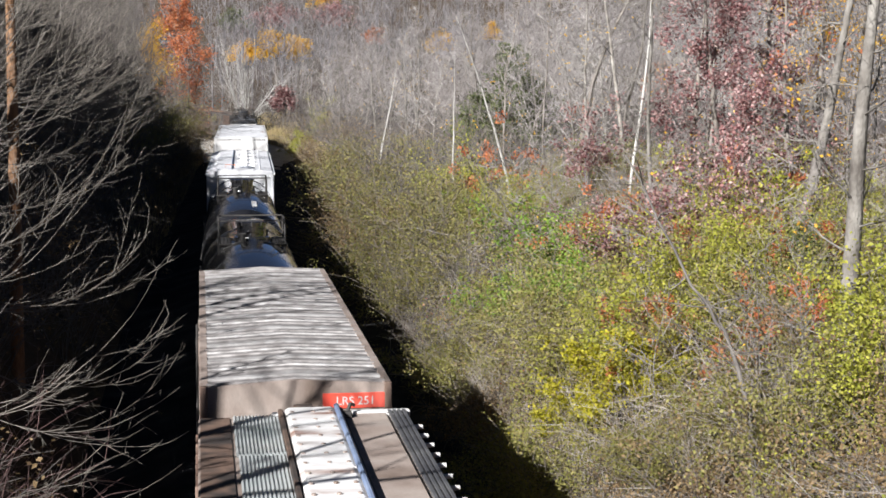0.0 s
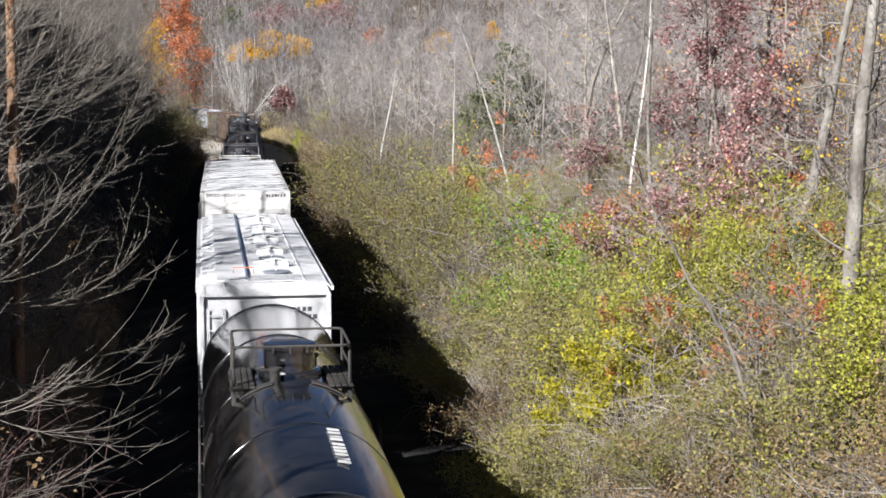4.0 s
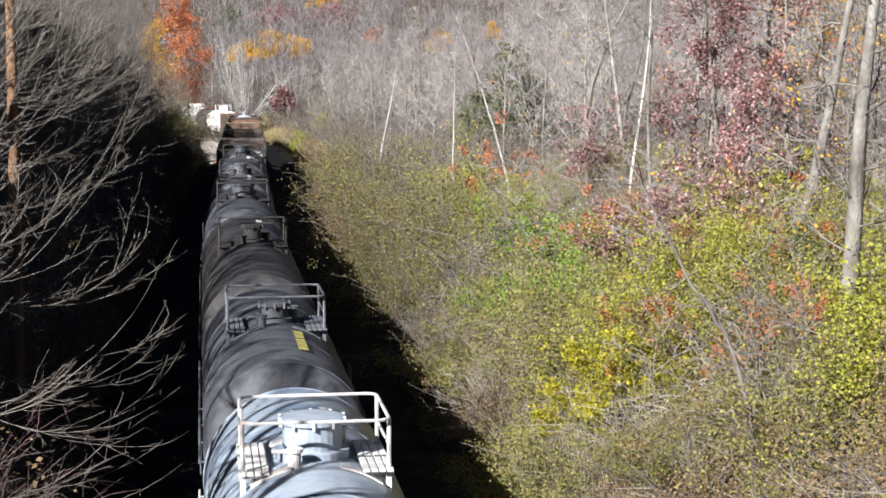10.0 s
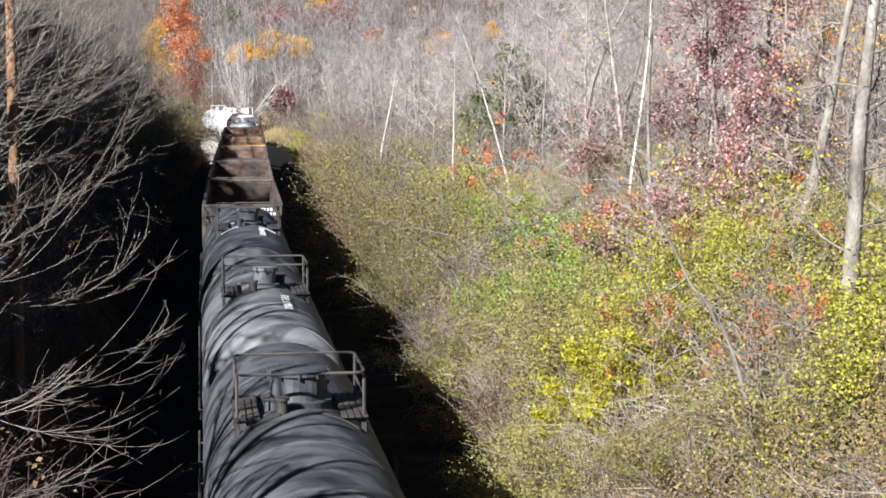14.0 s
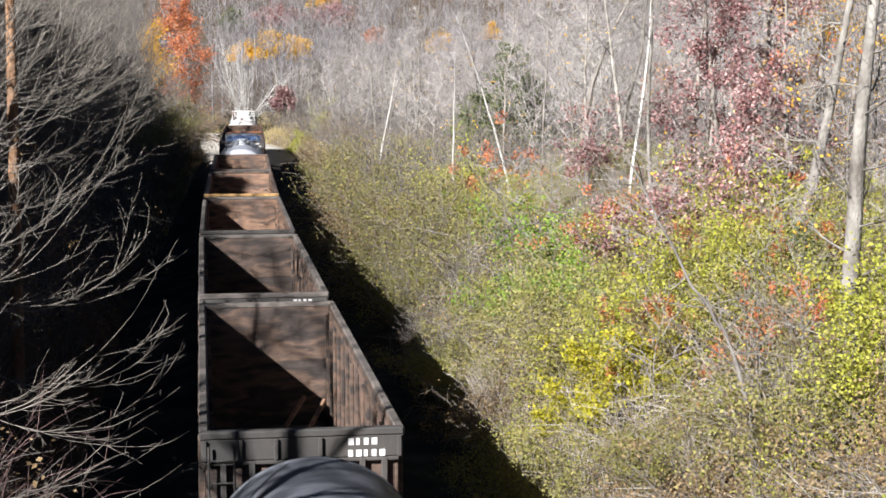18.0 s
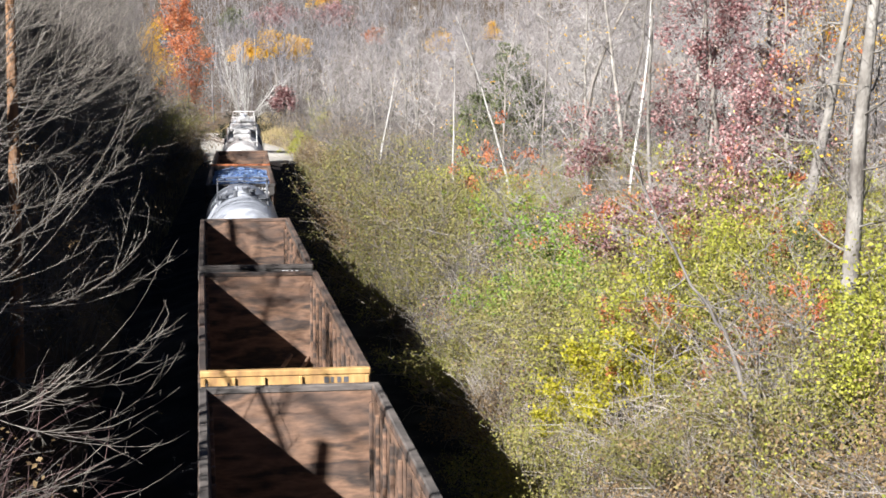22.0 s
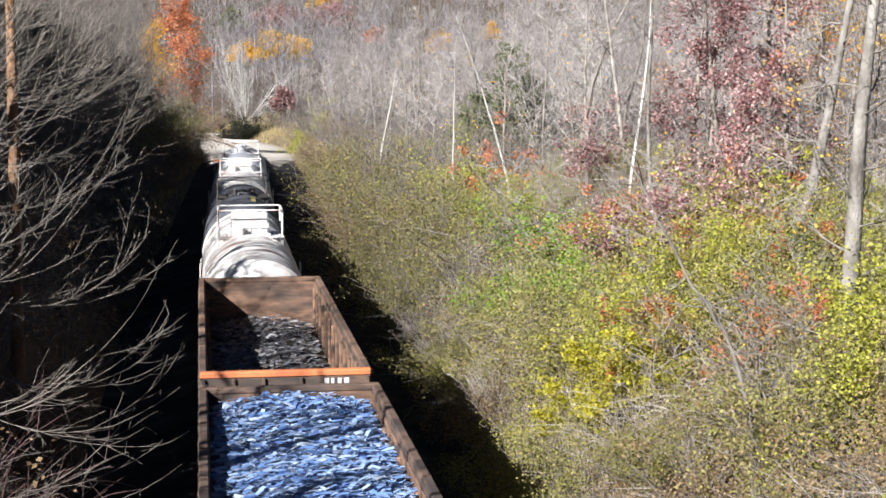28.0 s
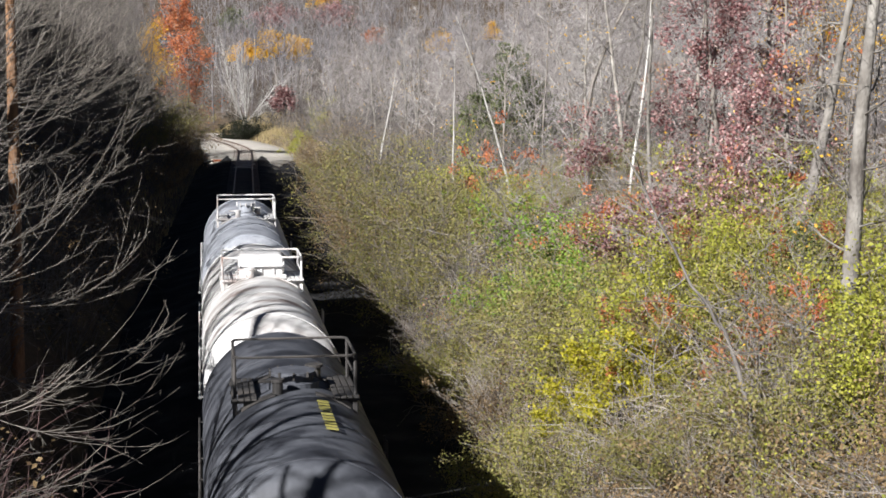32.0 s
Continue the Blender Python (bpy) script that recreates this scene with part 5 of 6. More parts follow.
# mounds on the bank, each of one kind of shrub: x, y, height, kind
MOUNDS = [
    (10.2, 59.0, 1.35, LIME), (8.9, 55.5, 1.1, LIME), (11.6, 57.5, 1.2, OLIVE), (12.0, 39.5, 1.15, LIME), (13.2, 40.5, 1.0, OLIVE), (15.8, 47.0, 1.25, LIME), (11.5, 28.3, 0.9, OLIVE), (12.1, 29.5, 1.0, LIME), (12.6, 30.8, 1.2, LIME), (11.2, 26.3, 1.0, BROWN),
    (12.2, 32.6, 1.0, BROWN), (11.5, 52.1, 1.1, GREEN), (12.9, 45.3, 1.0, LIME), (11.6, 31.9, 1.0, THICKET), (10.9, 29.2, 0.9, OLIVE), (10.1, 30.3, 0.8, THICKET), (12.8, 38.6, 1.0, LIME), (12.3, 41.2, 0.9, LIME), (13.6, 46.5, 1.0, LIME), (15.0, 48.6, 1.1, LIME), (16.6, 45.6, 1.1, LIME), (11.9, 34.6, 0.8, RUSTY), (9.4, 32.6, 0.8, OLIVE), (11.0, 36.2, 1.0, OLIVE), (11.8, 37.4, 0.9, BROWN), (12.0, 42.6, 1.0, OLIVE), (15.4, 42.0, 1.1, LIME), (14.6, 36.0, 1.0, OLIVE), (14.4, 45.2, 1.1, WINE), (13.4, 48.6, 1.2, BROWN), (8.4, 62.0, 1.2, OLIVE), (7.4, 57.0, 0.95, THICKET), (7.6, 51.5, 1.0, OLIVE),
    (8.8, 49.5, 1.25, OLIVE), (10.0, 47.0, 1.15, OLIVE), (9.6, 52.5, 1.1, OLIVE), (9.2, 54.2, 0.9, THICKET), (8.4, 47.3, 0.9, THICKET), (10.9, 49.6, 0.9, THICKET), (10.8, 55.2, 1.1, GREEN), (11.2, 61.5, 1.1, BROWN), (7.6, 44.0, 0.95, BROWN), (8.8, 43.0, 1.2, OLIVE), (10.6, 43.5, 1.1, OLIVE), (7.6, 39.6, 0.8, OLIVE), (8.2, 36.2, 1.1, OLIVE), (9.2, 34.2, 0.75, THICKET),
    (10.2, 35.4, 0.7, OLIVE), (8.3, 31.6, 0.9, BROWN), (9.3, 29.6, 0.9, BROWN), (10.6, 31.2, 1.0, BROWN), (8.6, 34.6, 0.9, OLIVE), (13.6, 33.4, 1.1, LIME), (11.0, 34.0, 0.9, OLIVE), (7.0, 34.0, 0.6, BROWN), (12.9, 36.0, 1.0, OLIVE), (14.6, 38.4, 1.1, BROWN), (14.0, 42.0, 1.0, OLIVE),
    (8.0, 68.0, 1.1, BROWN), (10.0, 66.0, 1.3, OLIVE), (12.5, 64.0, 1.2, BROWN), (7.4, 74.0, 1.1, BROWN), (9.5, 73.0, 1.3, OLIVE), (12.0, 72.0, 1.3, LIME), (8.6, 80.0, 1.2, BROWN), (11.2, 80.0, 1.3, THICKET), (14.5, 54.0, 1.2, BROWN), (14.0, 60.0, 1.2, THICKET), (15.5, 68.0, 1.2, OLIVE), (12.8, 50.6, 1.1, OLIVE),
]


def right_bank_shrubs():
    r = np.random.default_rng(5)
    mx = np.array([(m[0], m[1], m[2]) for m in MOUNDS])
    s = 24.0
    while s < 84:
        pitch = 1.30 + s * 0.012
        u = 6.3 + r.uniform(-0.4, 0.4)
        while u < 5 + 0.40 * s and u < 18:
            x, y = along(s + r.uniform(-0.6, 0.6), u)
            u += pitch * r.uniform(0.85, 1.2)
            if abs(x - 9.5 - (y - 38.5) * 0.24) < 1.3 and 36.4 < y < 39.0:
                continue
            foot = x - track(y)[0]
            # low dark-twigged thickets stand in for the shade in this gap
            if 57 < y < 62.5 and foot < 9.4:
                plant(SHADE[r.integers(3)], x, y, r.uniform(0, 360), 0.5)
                continue
            if 57 < y and 8.7 < foot < 10.4:      # a hollow behind the hedge at the foot of the bank
                continue
            d = np.hypot(mx[:, 0] - x, (mx[:, 1] - y) * 0.62)
            k = int(d.argmin())
            kind = MOUNDS[k][3] if r.random() < 0.88 and d[k] < 1.15 + 0.012 * y else ((LIME, OLIVE, THICKET, BROWN) if x > 10.5 and y < 60 else (OLIVE, THICKET, BROWN, OLIVE))[r.integers(4)]
            size = mx[k, 2] * r.uniform(0.9, 1.1) * max(0.45, 1.32 - 0.38 * d[k]) * (0.68 if u < 7.6 else 0.9 if u < 8.8 else 1.0)
            if 57 < y and foot <= 8.7:
                if r.random() < 0.30:
                    continue
                kind, size = HEDGE, r.uniform(0.9, 1.75)
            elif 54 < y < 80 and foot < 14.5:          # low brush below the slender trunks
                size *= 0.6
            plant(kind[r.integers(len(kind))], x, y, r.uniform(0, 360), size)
        s += pitch * 0.95


right_bank_shrubs()
for x, y, size in ((9.25, 38.1, 0.9), (10.0, 37.4, 0.8), (8.5, 38.2, 0.72), (9.6, 37.2, 0.6)):
    plant(GOLD[0], x, y, 70 * x, size, sink=-0.95)
for k, (x, y, size, kind) in enumerate(((8.2, 56.0, 0.95, FEATHER), (7.6, 53.5, 0.9, FEATHER), (8.9, 54.0, 0.85, FEATHER), (8.2, 82.0, 1.7, HEDGE), (9.4, 84.5, 1.9, HEDGE), (8.6, 88.0, 1.8, HEDGE), (9.3, 91.0, 2.1, HEDGE), (8.4, 94.0, 1.6, HEDGE), (9.6, 98.0, 1.9, HEDGE), (9.0, 104.0, 1.8, HEDGE), (10.2, 108.0, 1.8, HEDGE), (9.6, 114.0, 1.8, HEDGE), (10.4, 119.0, 1.9, HEDGE), (8.4, 77.5, 1.4, HEDGE), (9.6, 31.2, 0.75, FEATHER), (11.4, 33.2, 0.8, FEATHER), (12.4, 35.2, 0.8, FEATHER), (8.0, 41.5, 0.75, FEATHER), (9.4, 45.0, 0.8, FEATHER), (12.9, 84.0, 1.5, LIME), (12.2, 79.0, 0.8, GREEN), (12.5, 68.5, 0.8, LIME), (13.6, 71.0, 0.75, LIME))):
    plant(kind[k % len(kind)], x, y, 67 * k, size)
for k, (x, y, size, kind) in enumerate(((11.6, 50.0, 0.95, GREEN), (12.3, 49.0, 0.9, GREEN), (11.0, 47.6, 0.9, GREEN), (14.4, 42.0, 1.0, LIME), (13.5, 40.4, 0.9, LIME))):
    plant(kind[k % len(kind)], x, y, 83 * k, size, sink=-0.4)
for k, (x, y, size) in enumerate(((12.2, 51.2, 0.8), (11.0, 42.2, 0.4), (11.0, 38.0, 0.45), (14.8, 39.5, 0.7), (12.6, 33.0, 0.55), (13.0, 75.0, 1.1), (10.4, 40.2, 0.55), (11.2, 38.6, 0.45), (12.9, 50.0, 0.8), (12.4, 51.5, 0.7), (13.4, 44.0, 0.6))):
    plant(RUSTY[k % 2], x, y, 50 * k, size * 1.1, sink=-1.1)
for k, (x, y, size) in enumerate(((12.8, 47.2, 0.9), (13.3, 46.0, 0.9), (12.3, 49.2, 0.8), (13.6, 44.6, 0.7), (14.1, 45.7, 1.0), (14.9, 47.2, 1.1), (15.4, 66.0, 1.2), (13.6, 46.0, 0.9))):
    plant(WINE[k % 2], x, y, 50 * k, size * 1.15, sink=-0.9)


def joined_brush():
    """The brush farther off, as one mesh for the stems and one for each colour of leaf."""
    r = np.random.default_rng(8)
    kinds = {"olive": (LEAF_OLIVE, 1500, 0.085), "yellow-green": (LEAF_LIME, 1500, 0.085), "brown": (LEAF_BROWN, 1000, 0.085), "withered": (LEAF_BROWN, 110, 0.10)}
    models = {k: [bush_pieces(r, v[1], 2.6, 1.6, 15, -0.09, 0.17, 2) for _ in range(4)] for k, v in kinds.items()}
    stems, shade, leaves = [], [], {k: [] for k in kinds}

    def put(kind, x, y, size, store):
        segs, pick = models[kind][r.integers(4)]
        z = float(ground_z([x], [y])[0])
        a = r.uniform(0, 6.28)
        c, s_ = math.cos(a) * size, math.sin(a) * size
        m = np.array([[c, -s_, 0], [s_, c, 0], [0, 0, size]])
        g = np.array(segs)
        o = np.array([x, y, z])
        store.append(np.c_[g[:, 0:3] @ m.T + o, g[:, 3:6] @ m.T + o, g[:, 6:8] * 1.2])
        leaves[kind].append(pick @ m.T + o)

    s = 84.0
    while s < 236:
        u = 6.5 + r.uniform(-0.4, 0.6)
        while u < max(10.0, 19 - 0.05 * s):
            x, y = along(s + r.uniform(-1, 1), u)
            k = r.random()
            kind = "withered" if u > max(8.6, 15.5 - 0.045 * s) and k < 0.75 else "brown" if (u < 9 and k < 0.6) or k < 0.28 else "withered" if k < 0.52 else "olive" if k < 0.86 else "yellow-green"
            if u < 10.5 and s > 92:
                kind = "withered" if k < 0.65 else "brown"
            if (x - 12.2) ** 2 + ((y - 200) * 0.4) ** 2 < 20:
                kind = "yellow-green"
            if not (9.2 < u < 11.2 and s < 108):
                put(kind, x, y, r.uniform(0.75, 1.5) * (0.6 if u < 8.5 else 1.15), stems)
            u += r.uniform(2.2, 3.6)
        s += 2.7
    for i in range(230):
        s, u = r.uniform(12, 232), -r.uniform(5.4, 13)
        x, y = along(s, u)
        put("withered", x, y, r.uniform(0.8, 1.5), shade)
    tagged(new("far_brush", limbs_mesh("far_brush", np.concatenate(stems), TWIG_LEAFY)), "tangled brown brush stems along the cutting", "brush", kind="stuff")
    tagged(new("shaded_brush", limbs_mesh("shaded_brush", np.concatenate(shade), TWIG_DARK)), "tangled brush on the shaded bank, stems darkened for shade", "brush", kind="stuff")
    for k, (mat, n, size) in kinds.items():
        tagged(new("brush_foliage", leaves_mesh("brush_foliage", np.concatenate(leaves[k]), size, mat, r)), k + " autumn leaves of the brush", "foliage", kind="stuff")


joined_brush()


def wave(x, y, k):
    """Slow waves over the bank, that part it into patches of one growth."""
    return np.sin(x * 0.83 + 1.7 * k + 1.4 * np.sin(y * 0.31 + k)) + np.sin(y * 0.47 - 2.3 * k + 1.1 * np.sin(x * 0.52 + 2 * k))


def bank_tangle():
    """The low tangle of stems and leaves that covers the sunny bank between the shrubs."""
    r = np.random.default_rng(57)

    def spots(n):
        s = 23 + 85 * r.random(n) ** 1.25
        u = 6.1 + r.random(n) * np.minimum(15.0, 0.36 * s)
        px, py, ph = np.interp(s, S, TX), np.interp(s, S, TY), np.interp(s, S, HEAD)
        x, y = px + u * np.cos(ph), py - u * np.sin(ph)
        return x, y, ground_z(x, y)

    # fine stems, each an arc of two hairs
    n = 34000
    x, y, z = spots(n)
    h = r.uniform(0.35, 1.5, n) * (0.75 + 0.25 * wave(x, y, 4))
    p = np.c_[x, y, z - 0.05]
    lean = r.normal(0, 0.42, (n, 2)) * h[:, None]
    m = p + np.c_[lean * 0.45, h * 0.7]
    q = m + np.c_[lean * 1.1, h * r.uniform(-0.1, 0.4, n)]
    for k, (mat, label) in enumerate(((TWIG_TAN, "tan leafless stems of the low tangle"), (TWIG_UNDER, "dark leafless stems of the low tangle"), (TWIG_PALE, "pale leafless stems of the low tangle"))):
        own = (np.arange(n) % 3) == k
        width = np.full(2 * int(own.sum()), 0.0055)
        x0, y0, z0 = p[own][0]
        me = limbs_mesh("tangle", [(x0, y0, z0, x0, y0, z0 + 0.8, 0.01, 0.006)], mat, 3, (np.concatenate([p[own], m[own]]), np.concatenate([m[own], q[own]]), width, r))
        tagged(new("tangle", me), label, "undergrowth", kind="stuff")
    # leaves, in patches of one colour
    n = 78000
    x, y, z = spots(n)
    w1, w2 = wave(x, y, 1), wave(x, y, 2)
    patch = np.where(w1 > 0.75, 1, np.where(w1 < -0.55, 2, np.where(w2 > 1.05, 3, np.where(w2 < -1.35, 4, 0))))
    patch = np.where(r.random(n) < 0.22, 0, patch)
    hgt = r.random(n) ** 1.5 * np.where(patch == 0, 0.7, 1.5)
    for k, (mat, size, label) in enumerate(((LEAF_BROWN, 0.058, "withered brown leaves of the low tangle"), (LEAF_OLIVE, 0.058, "olive leaves of the low tangle"), (LEAF_LIME, 0.060, "yellow-green leaves of the low tangle"), (LEAF_GREEN, 0.065, "green leaves of the low tangle"), (LEAF_RUST, 0.075, "rust-red leaves of the low tangle"))):
        own = patch == k
        if k == 4:
            own &= r.random(n) < 0.5
        tagged(new("tangle_foliage", leaves_mesh("tangle_foliage", np.c_[x, y, z + hgt][own], size, mat, r)), label, "foliage", kind="stuff")


bank_tangle()


def dry_grass():
    """Tan grass blades along the foot of the banks."""
    r = np.random.default_rng(31)
    n = 30000
    s = 88 + 207 * r.random(n) ** 0.8
    u = np.where(r.random(n) < 0.8, r.uniform(5.4, 11.5, n), -r.uniform(4.6, 7, n)) * np.where(s > 225, r.uniform(0.75, 1.6, n), 1.0)
    px, py, ph = np.interp(s, S, TX), np.interp(s, S, TY), np.interp(s, S, HEAD)
    x, y = px + u * np.cos(ph), py - u * np.sin(ph)
    z = ground_z(x, y) - 0.03
    h, a, w = r.uniform(0.25, 0.8, n), r.uniform(0, 6.28, n), r.uniform(0.004, 0.010, n) * (1 + s / 45)
    dx, dy = np.cos(a) * w, np.sin(a) * w
    bx, by = r.normal(0, 0.35, n) * h, r.normal(0, 0.35, n) * h
    v = np.stack([np.c_[x - dx, y - dy, z], np.c_[x + dx, y + dy, z], np.c_[x + bx * 0.4 + dx * 0.6, y + by * 0.4 + dy * 0.6, z + h * 0.6], np.c_[x + bx * 0.4 - dx * 0.6, y + by * 0.4 - dy * 0.6, z + h * 0.6], np.c_[x + bx, y + by, z + h]], 1).reshape(-1, 3)
    o = np.arange(n)[:, None] * 5
    f = np.concatenate([o + np.array([[0, 1, 2]]), o + np.array([[0, 2, 3]]), o + np.array([[3, 2, 4]])])
    tagged(new("dry_grass", raw_mesh("dry_grass", v, f, GRASS)), "tan dry grass at the foot of the banks", "grass", kind="stuff")


dry_grass()

# models of the trees
SAPLING = [tree("sapling", "thin pale sapling with bare twigs on the bank", R, BARK_MID, TWIG, LEAF_GOLD, 14, 0.08, category="sapling", group="saplings on the bank", height=R.uniform(3.6, 5.2), girth=0.026, limbs=13, start=0.2, reach=0.34, rise=0.65, subs=3, twigs=2, lift=0.03, wander=0.05, sides=5, hair=130, hair_width=0.0045) for _ in range(4)]
BARE = [tree("bare_tree", "tall bare grey tree without leaves", R, BARK_GREY, TWIG, group="bare trees in the wood", height=R.uniform(12, 16), girth=R.uniform(0.08, 0.13), limbs=20, start=0.16, reach=0.30, rise=0.75, subs=4, twigs=1, lift=0.06, wander=0.07, sides=4, hair=1100) for _ in range(6)]
PALE = [tree("pale_tree", "slender pale-barked tree, nearly leafless", R, BARK_PALE, TWIG_PALE, LEAF_GOLD, 40, 0.11, group="pale trees on the bank", height=R.uniform(10, 13), girth=R.uniform(0.07, 0.11), limbs=18, start=0.2, reach=0.22, rise=0.6, subs=4, twigs=2, wander=0.06, sides=5, hair=500) for _ in range(4)]
DARK = [tree("bare_tree", "bare tree on the shaded bank, twigs darkened for shade", R, BARK_GREY, TWIG_DARK, group="bare trees on the shaded bank", height=R.uniform(8, 11), girth=R.uniform(0.08, 0.11), limbs=26, start=0.08, reach=0.36, rise=0.7, subs=5, twigs=2, lift=0.06, sides=5, hair=800, hair_width=0.007) for _ in range(5)]


def woods():
    r = np.random.default_rng(21)
    for i in range(130):          # beyond the bend
        y = r.uniform(205, 330)
        x = r.uniform(-0.10 * y, 0.46 * y)
        s, u = offsets([x], [y])
        if abs(u[0]) < 10 or (abs(x - 0.028 * y) < 6 and y < 265):
            continue
        plant(BARE[r.integers(6)] if r.random() < 0.85 else PALE[r.integers(4)], x, y, r.uniform(0, 360), r.uniform(0.8, 1.2))
    for i in range(150):           # along the right
        s, u = r.uniform(80, 215), 9 + 62 * r.random() ** 1.5
        x, y = along(s, u)
        if u < max(9.0, 17 - 0.05 * s) or x > 0.47 * y:
            continue
        plant(BARE[r.integers(6)] if r.random() < 0.8 else PALE[r.integers(4)], x, y, r.uniform(0, 360), r.uniform(0.6, 0.95))
    for i in range(60):           # close behind the near bank
        s, u = r.uniform(44, 115), r.uniform(13.5, 38)
        x, y = along(s, u)
        if x > 0.48 * y or x < 0.20 * y:
            continue
        plant(PALE[r.integers(4)] if r.random() < 0.45 else BARE[r.integers(6)], x, y, r.uniform(0, 360), r.uniform(0.65, 1.0))
    for i in range(85):           # saplings out of the brush
        y = r.uniform(29, 78)
        x = (0.17 + 0.30 * r.random()) * y
        if x < 9.5 or x > 19:
            continue
        plant(SAPLING[r.integers(4)], x, y, r.uniform(0, 360), r.uniform(0.6, 1.15))
    for i in range(72):           # the shaded bank
        s, u = r.uniform(16, 200), -r.uniform(7.0, 17)
        if s < 40 and u > -9.5:
            continue
        x, y = along(s, u)
        plant(DARK[r.integers(5)], x, y, r.uniform(0, 360), r.uniform(0.8, 1.15) * min(1.0, 0.55 + 0.06 * (-u - 5)))
    for i in range(30):           # where the cutting runs out before the bend
        x, y = along(r.uniform(104, 148), -r.uniform(8.0, 14))
        plant(DARK[r.integers(5)], x, y, r.uniform(0, 360), r.uniform(1.0, 1.3))
    for i in range(44):
        s, u = r.uniform(14, 100), -r.uniform(6.6, 13)
        x, y = along(s, u)
        plant(SHADE[r.integers(3)], x, y, r.uniform(0, 360), r.uniform(0.9, 1.4))


woods()


# trees that stand out by their colour, bark or lean
def lone(label, leaf, leaves, x, y, size=0.12, spread=0.3, bark=BARK_GREY, twig=TWIG, name="autumn_tree", turn=0, scale=1.0, **k):
    return plant(tree(name, label, R, bark, twig, leaf, leaves, size, spread, **k), x, y, turn, scale)


for x, y, h in ((16.8, 52.0, 11), (19.0, 54.5, 12), (15.8, 52.5, 9), (15.6, 47.0, 5.5), (18.0, 50.0, 9)):
    lone("wine-red oak tree that keeps its leaves", LEAF_WINE, 6000, x, y, 0.10, 0.27, tuft=70, height=h, girth=0.12, limbs=26, start=0.10, reach=0.21, rise=0.5)
for x, y, h in ((24.0, 62.0, 11), (21.3, 57.0, 10), (27.0, 68.0, 12)):
    lone("golden-leaved tree behind the bank", LEAF_GOLD, 2600, x, y, 0.11, 0.36, height=h, girth=0.13, limbs=22, start=0.15, reach=0.24, rise=0.6)
lone("orange-leaved tree near the bend", LEAF_RUST, 5200, -1.4, 200, 0.22, 0.6, height=12.0, girth=0.18, limbs=28, start=0.30, reach=0.26, rise=0.5)
lone("yellow-leaved tree near the bend", LEAF_GOLD, 3000, -5.0, 192, 0.22, 0.55, height=10.5, girth=0.18, limbs=26, start=0.35, reach=0.22, rise=0.7)
lone("rust-leaved tree near the bend", LEAF_RUST, 1700, -2.8, 232, 0.30, 0.5, height=18.5, girth=0.18, limbs=24, start=0.72, reach=0.16, rise=0.7)


def fan_tree(x, y, height, spread, label):
    """A broad bare tree whose many limbs fan out from a short bole into a dome."""
    r = np.random.default_rng(41)
    t = thing("bare_tree", label, "tree")
    trunk, crown, tips = [], [], []
    bole, rad = bough(r, (0, 0, -0.3), (0, 0, 1), height * 0.16, 0.34, 0.26, 4, 0.03, 0)
    chain(trunk, bole, rad)
    for i in range(17):
        el = 0.85 + 0.68 * ((i * 7) % 17) / 17
        L = (height * 0.86 * math.sin(el) ** 1.5 + spread * math.cos(el)) * r.uniform(0.85, 1.05)
        pts, rad = bough(r, bole[2 + i % 3], unit(i * 2.4 + r.uniform(-0.3, 0.3), el), L, 0.065, 0.016, 7, 0.06, -0.035)
        chain(crown, pts, rad)
        for m in range(9):
            j = r.integers(2, 8)
            d = (pts[j] - pts[j - 1]) / np.linalg.norm(pts[j] - pts[j - 1]) + r.normal(0, 0.38, 3)
            q, qr = bough(r, pts[j], d / np.linalg.norm(d), L * r.uniform(0.15, 0.32), 0.035, 0.014, 3, 0.1, 0.03)
            chain(crown, q, qr)
            tips += q[1:]
    part("trunk", trunk_mesh("trunk", trunk, BARK_WHITE, 8), BARK_WHITE, t)
    part("crown", limbs_mesh("crown", crown, BARK_WHITE, 4, sprays(r, tips, 3600, 0.7, 0.009)), BARK_WHITE, t)
    plant(t, x, y)


fan_tree(7.2, 268, 13.6, 3.4, "large pale spreading tree without leaves")


def round_crown(x, y, top, wide, tall, leaf, label, count=2600, size=0.42):
    """A far tree with a dense rounded crown whose top stands at the given height."""
    r = np.random.default_rng(int(abs(x * 13 + y)))
    z = float(ground_z([x], [y])[0])
    h = max(top - z, tall * 1.1)
    t = thing("autumn_tree", label, "tree", "coloured trees of the far wood")
    trunk, crown = [], []
    pts, rad = bough(r, (0, 0, -0.3), (0, 0, 1), h * 0.9, 0.2, 0.05, 6, 0.03, 0)
    chain(trunk, pts, rad)
    lobes = []
    for i in range(26):
        d = unit(r.uniform(0, 6.28), r.uniform(-0.5, 1.4)) * r.uniform(0.35, 0.95)
        end = np.array([d[0] * wide / 2, d[1] * wide / 2, h - tall / 2 + d[2] * tall / 2])
        p = pts[2 + i % 4]
        crown.append((*p, *end, 0.06, 0.02))
        lobes.append(end)
    lobes = np.array(lobes)
    pick = lobes[r.integers(0, 26, count)] + r.normal(0, 1, (count, 3)) * np.array([wide, wide, tall]) * 0.085
    part("trunk", trunk_mesh("trunk", trunk, BARK_GREY, 5), BARK_GREY, t)
    part("crown", limbs_mesh("crown", crown, TWIG), TWIG, t)
    part("foliage", leaves_mesh("foliage", pick, size, leaf, r), leaf, t)
    t.matrix_basis = pose(x, y, z)


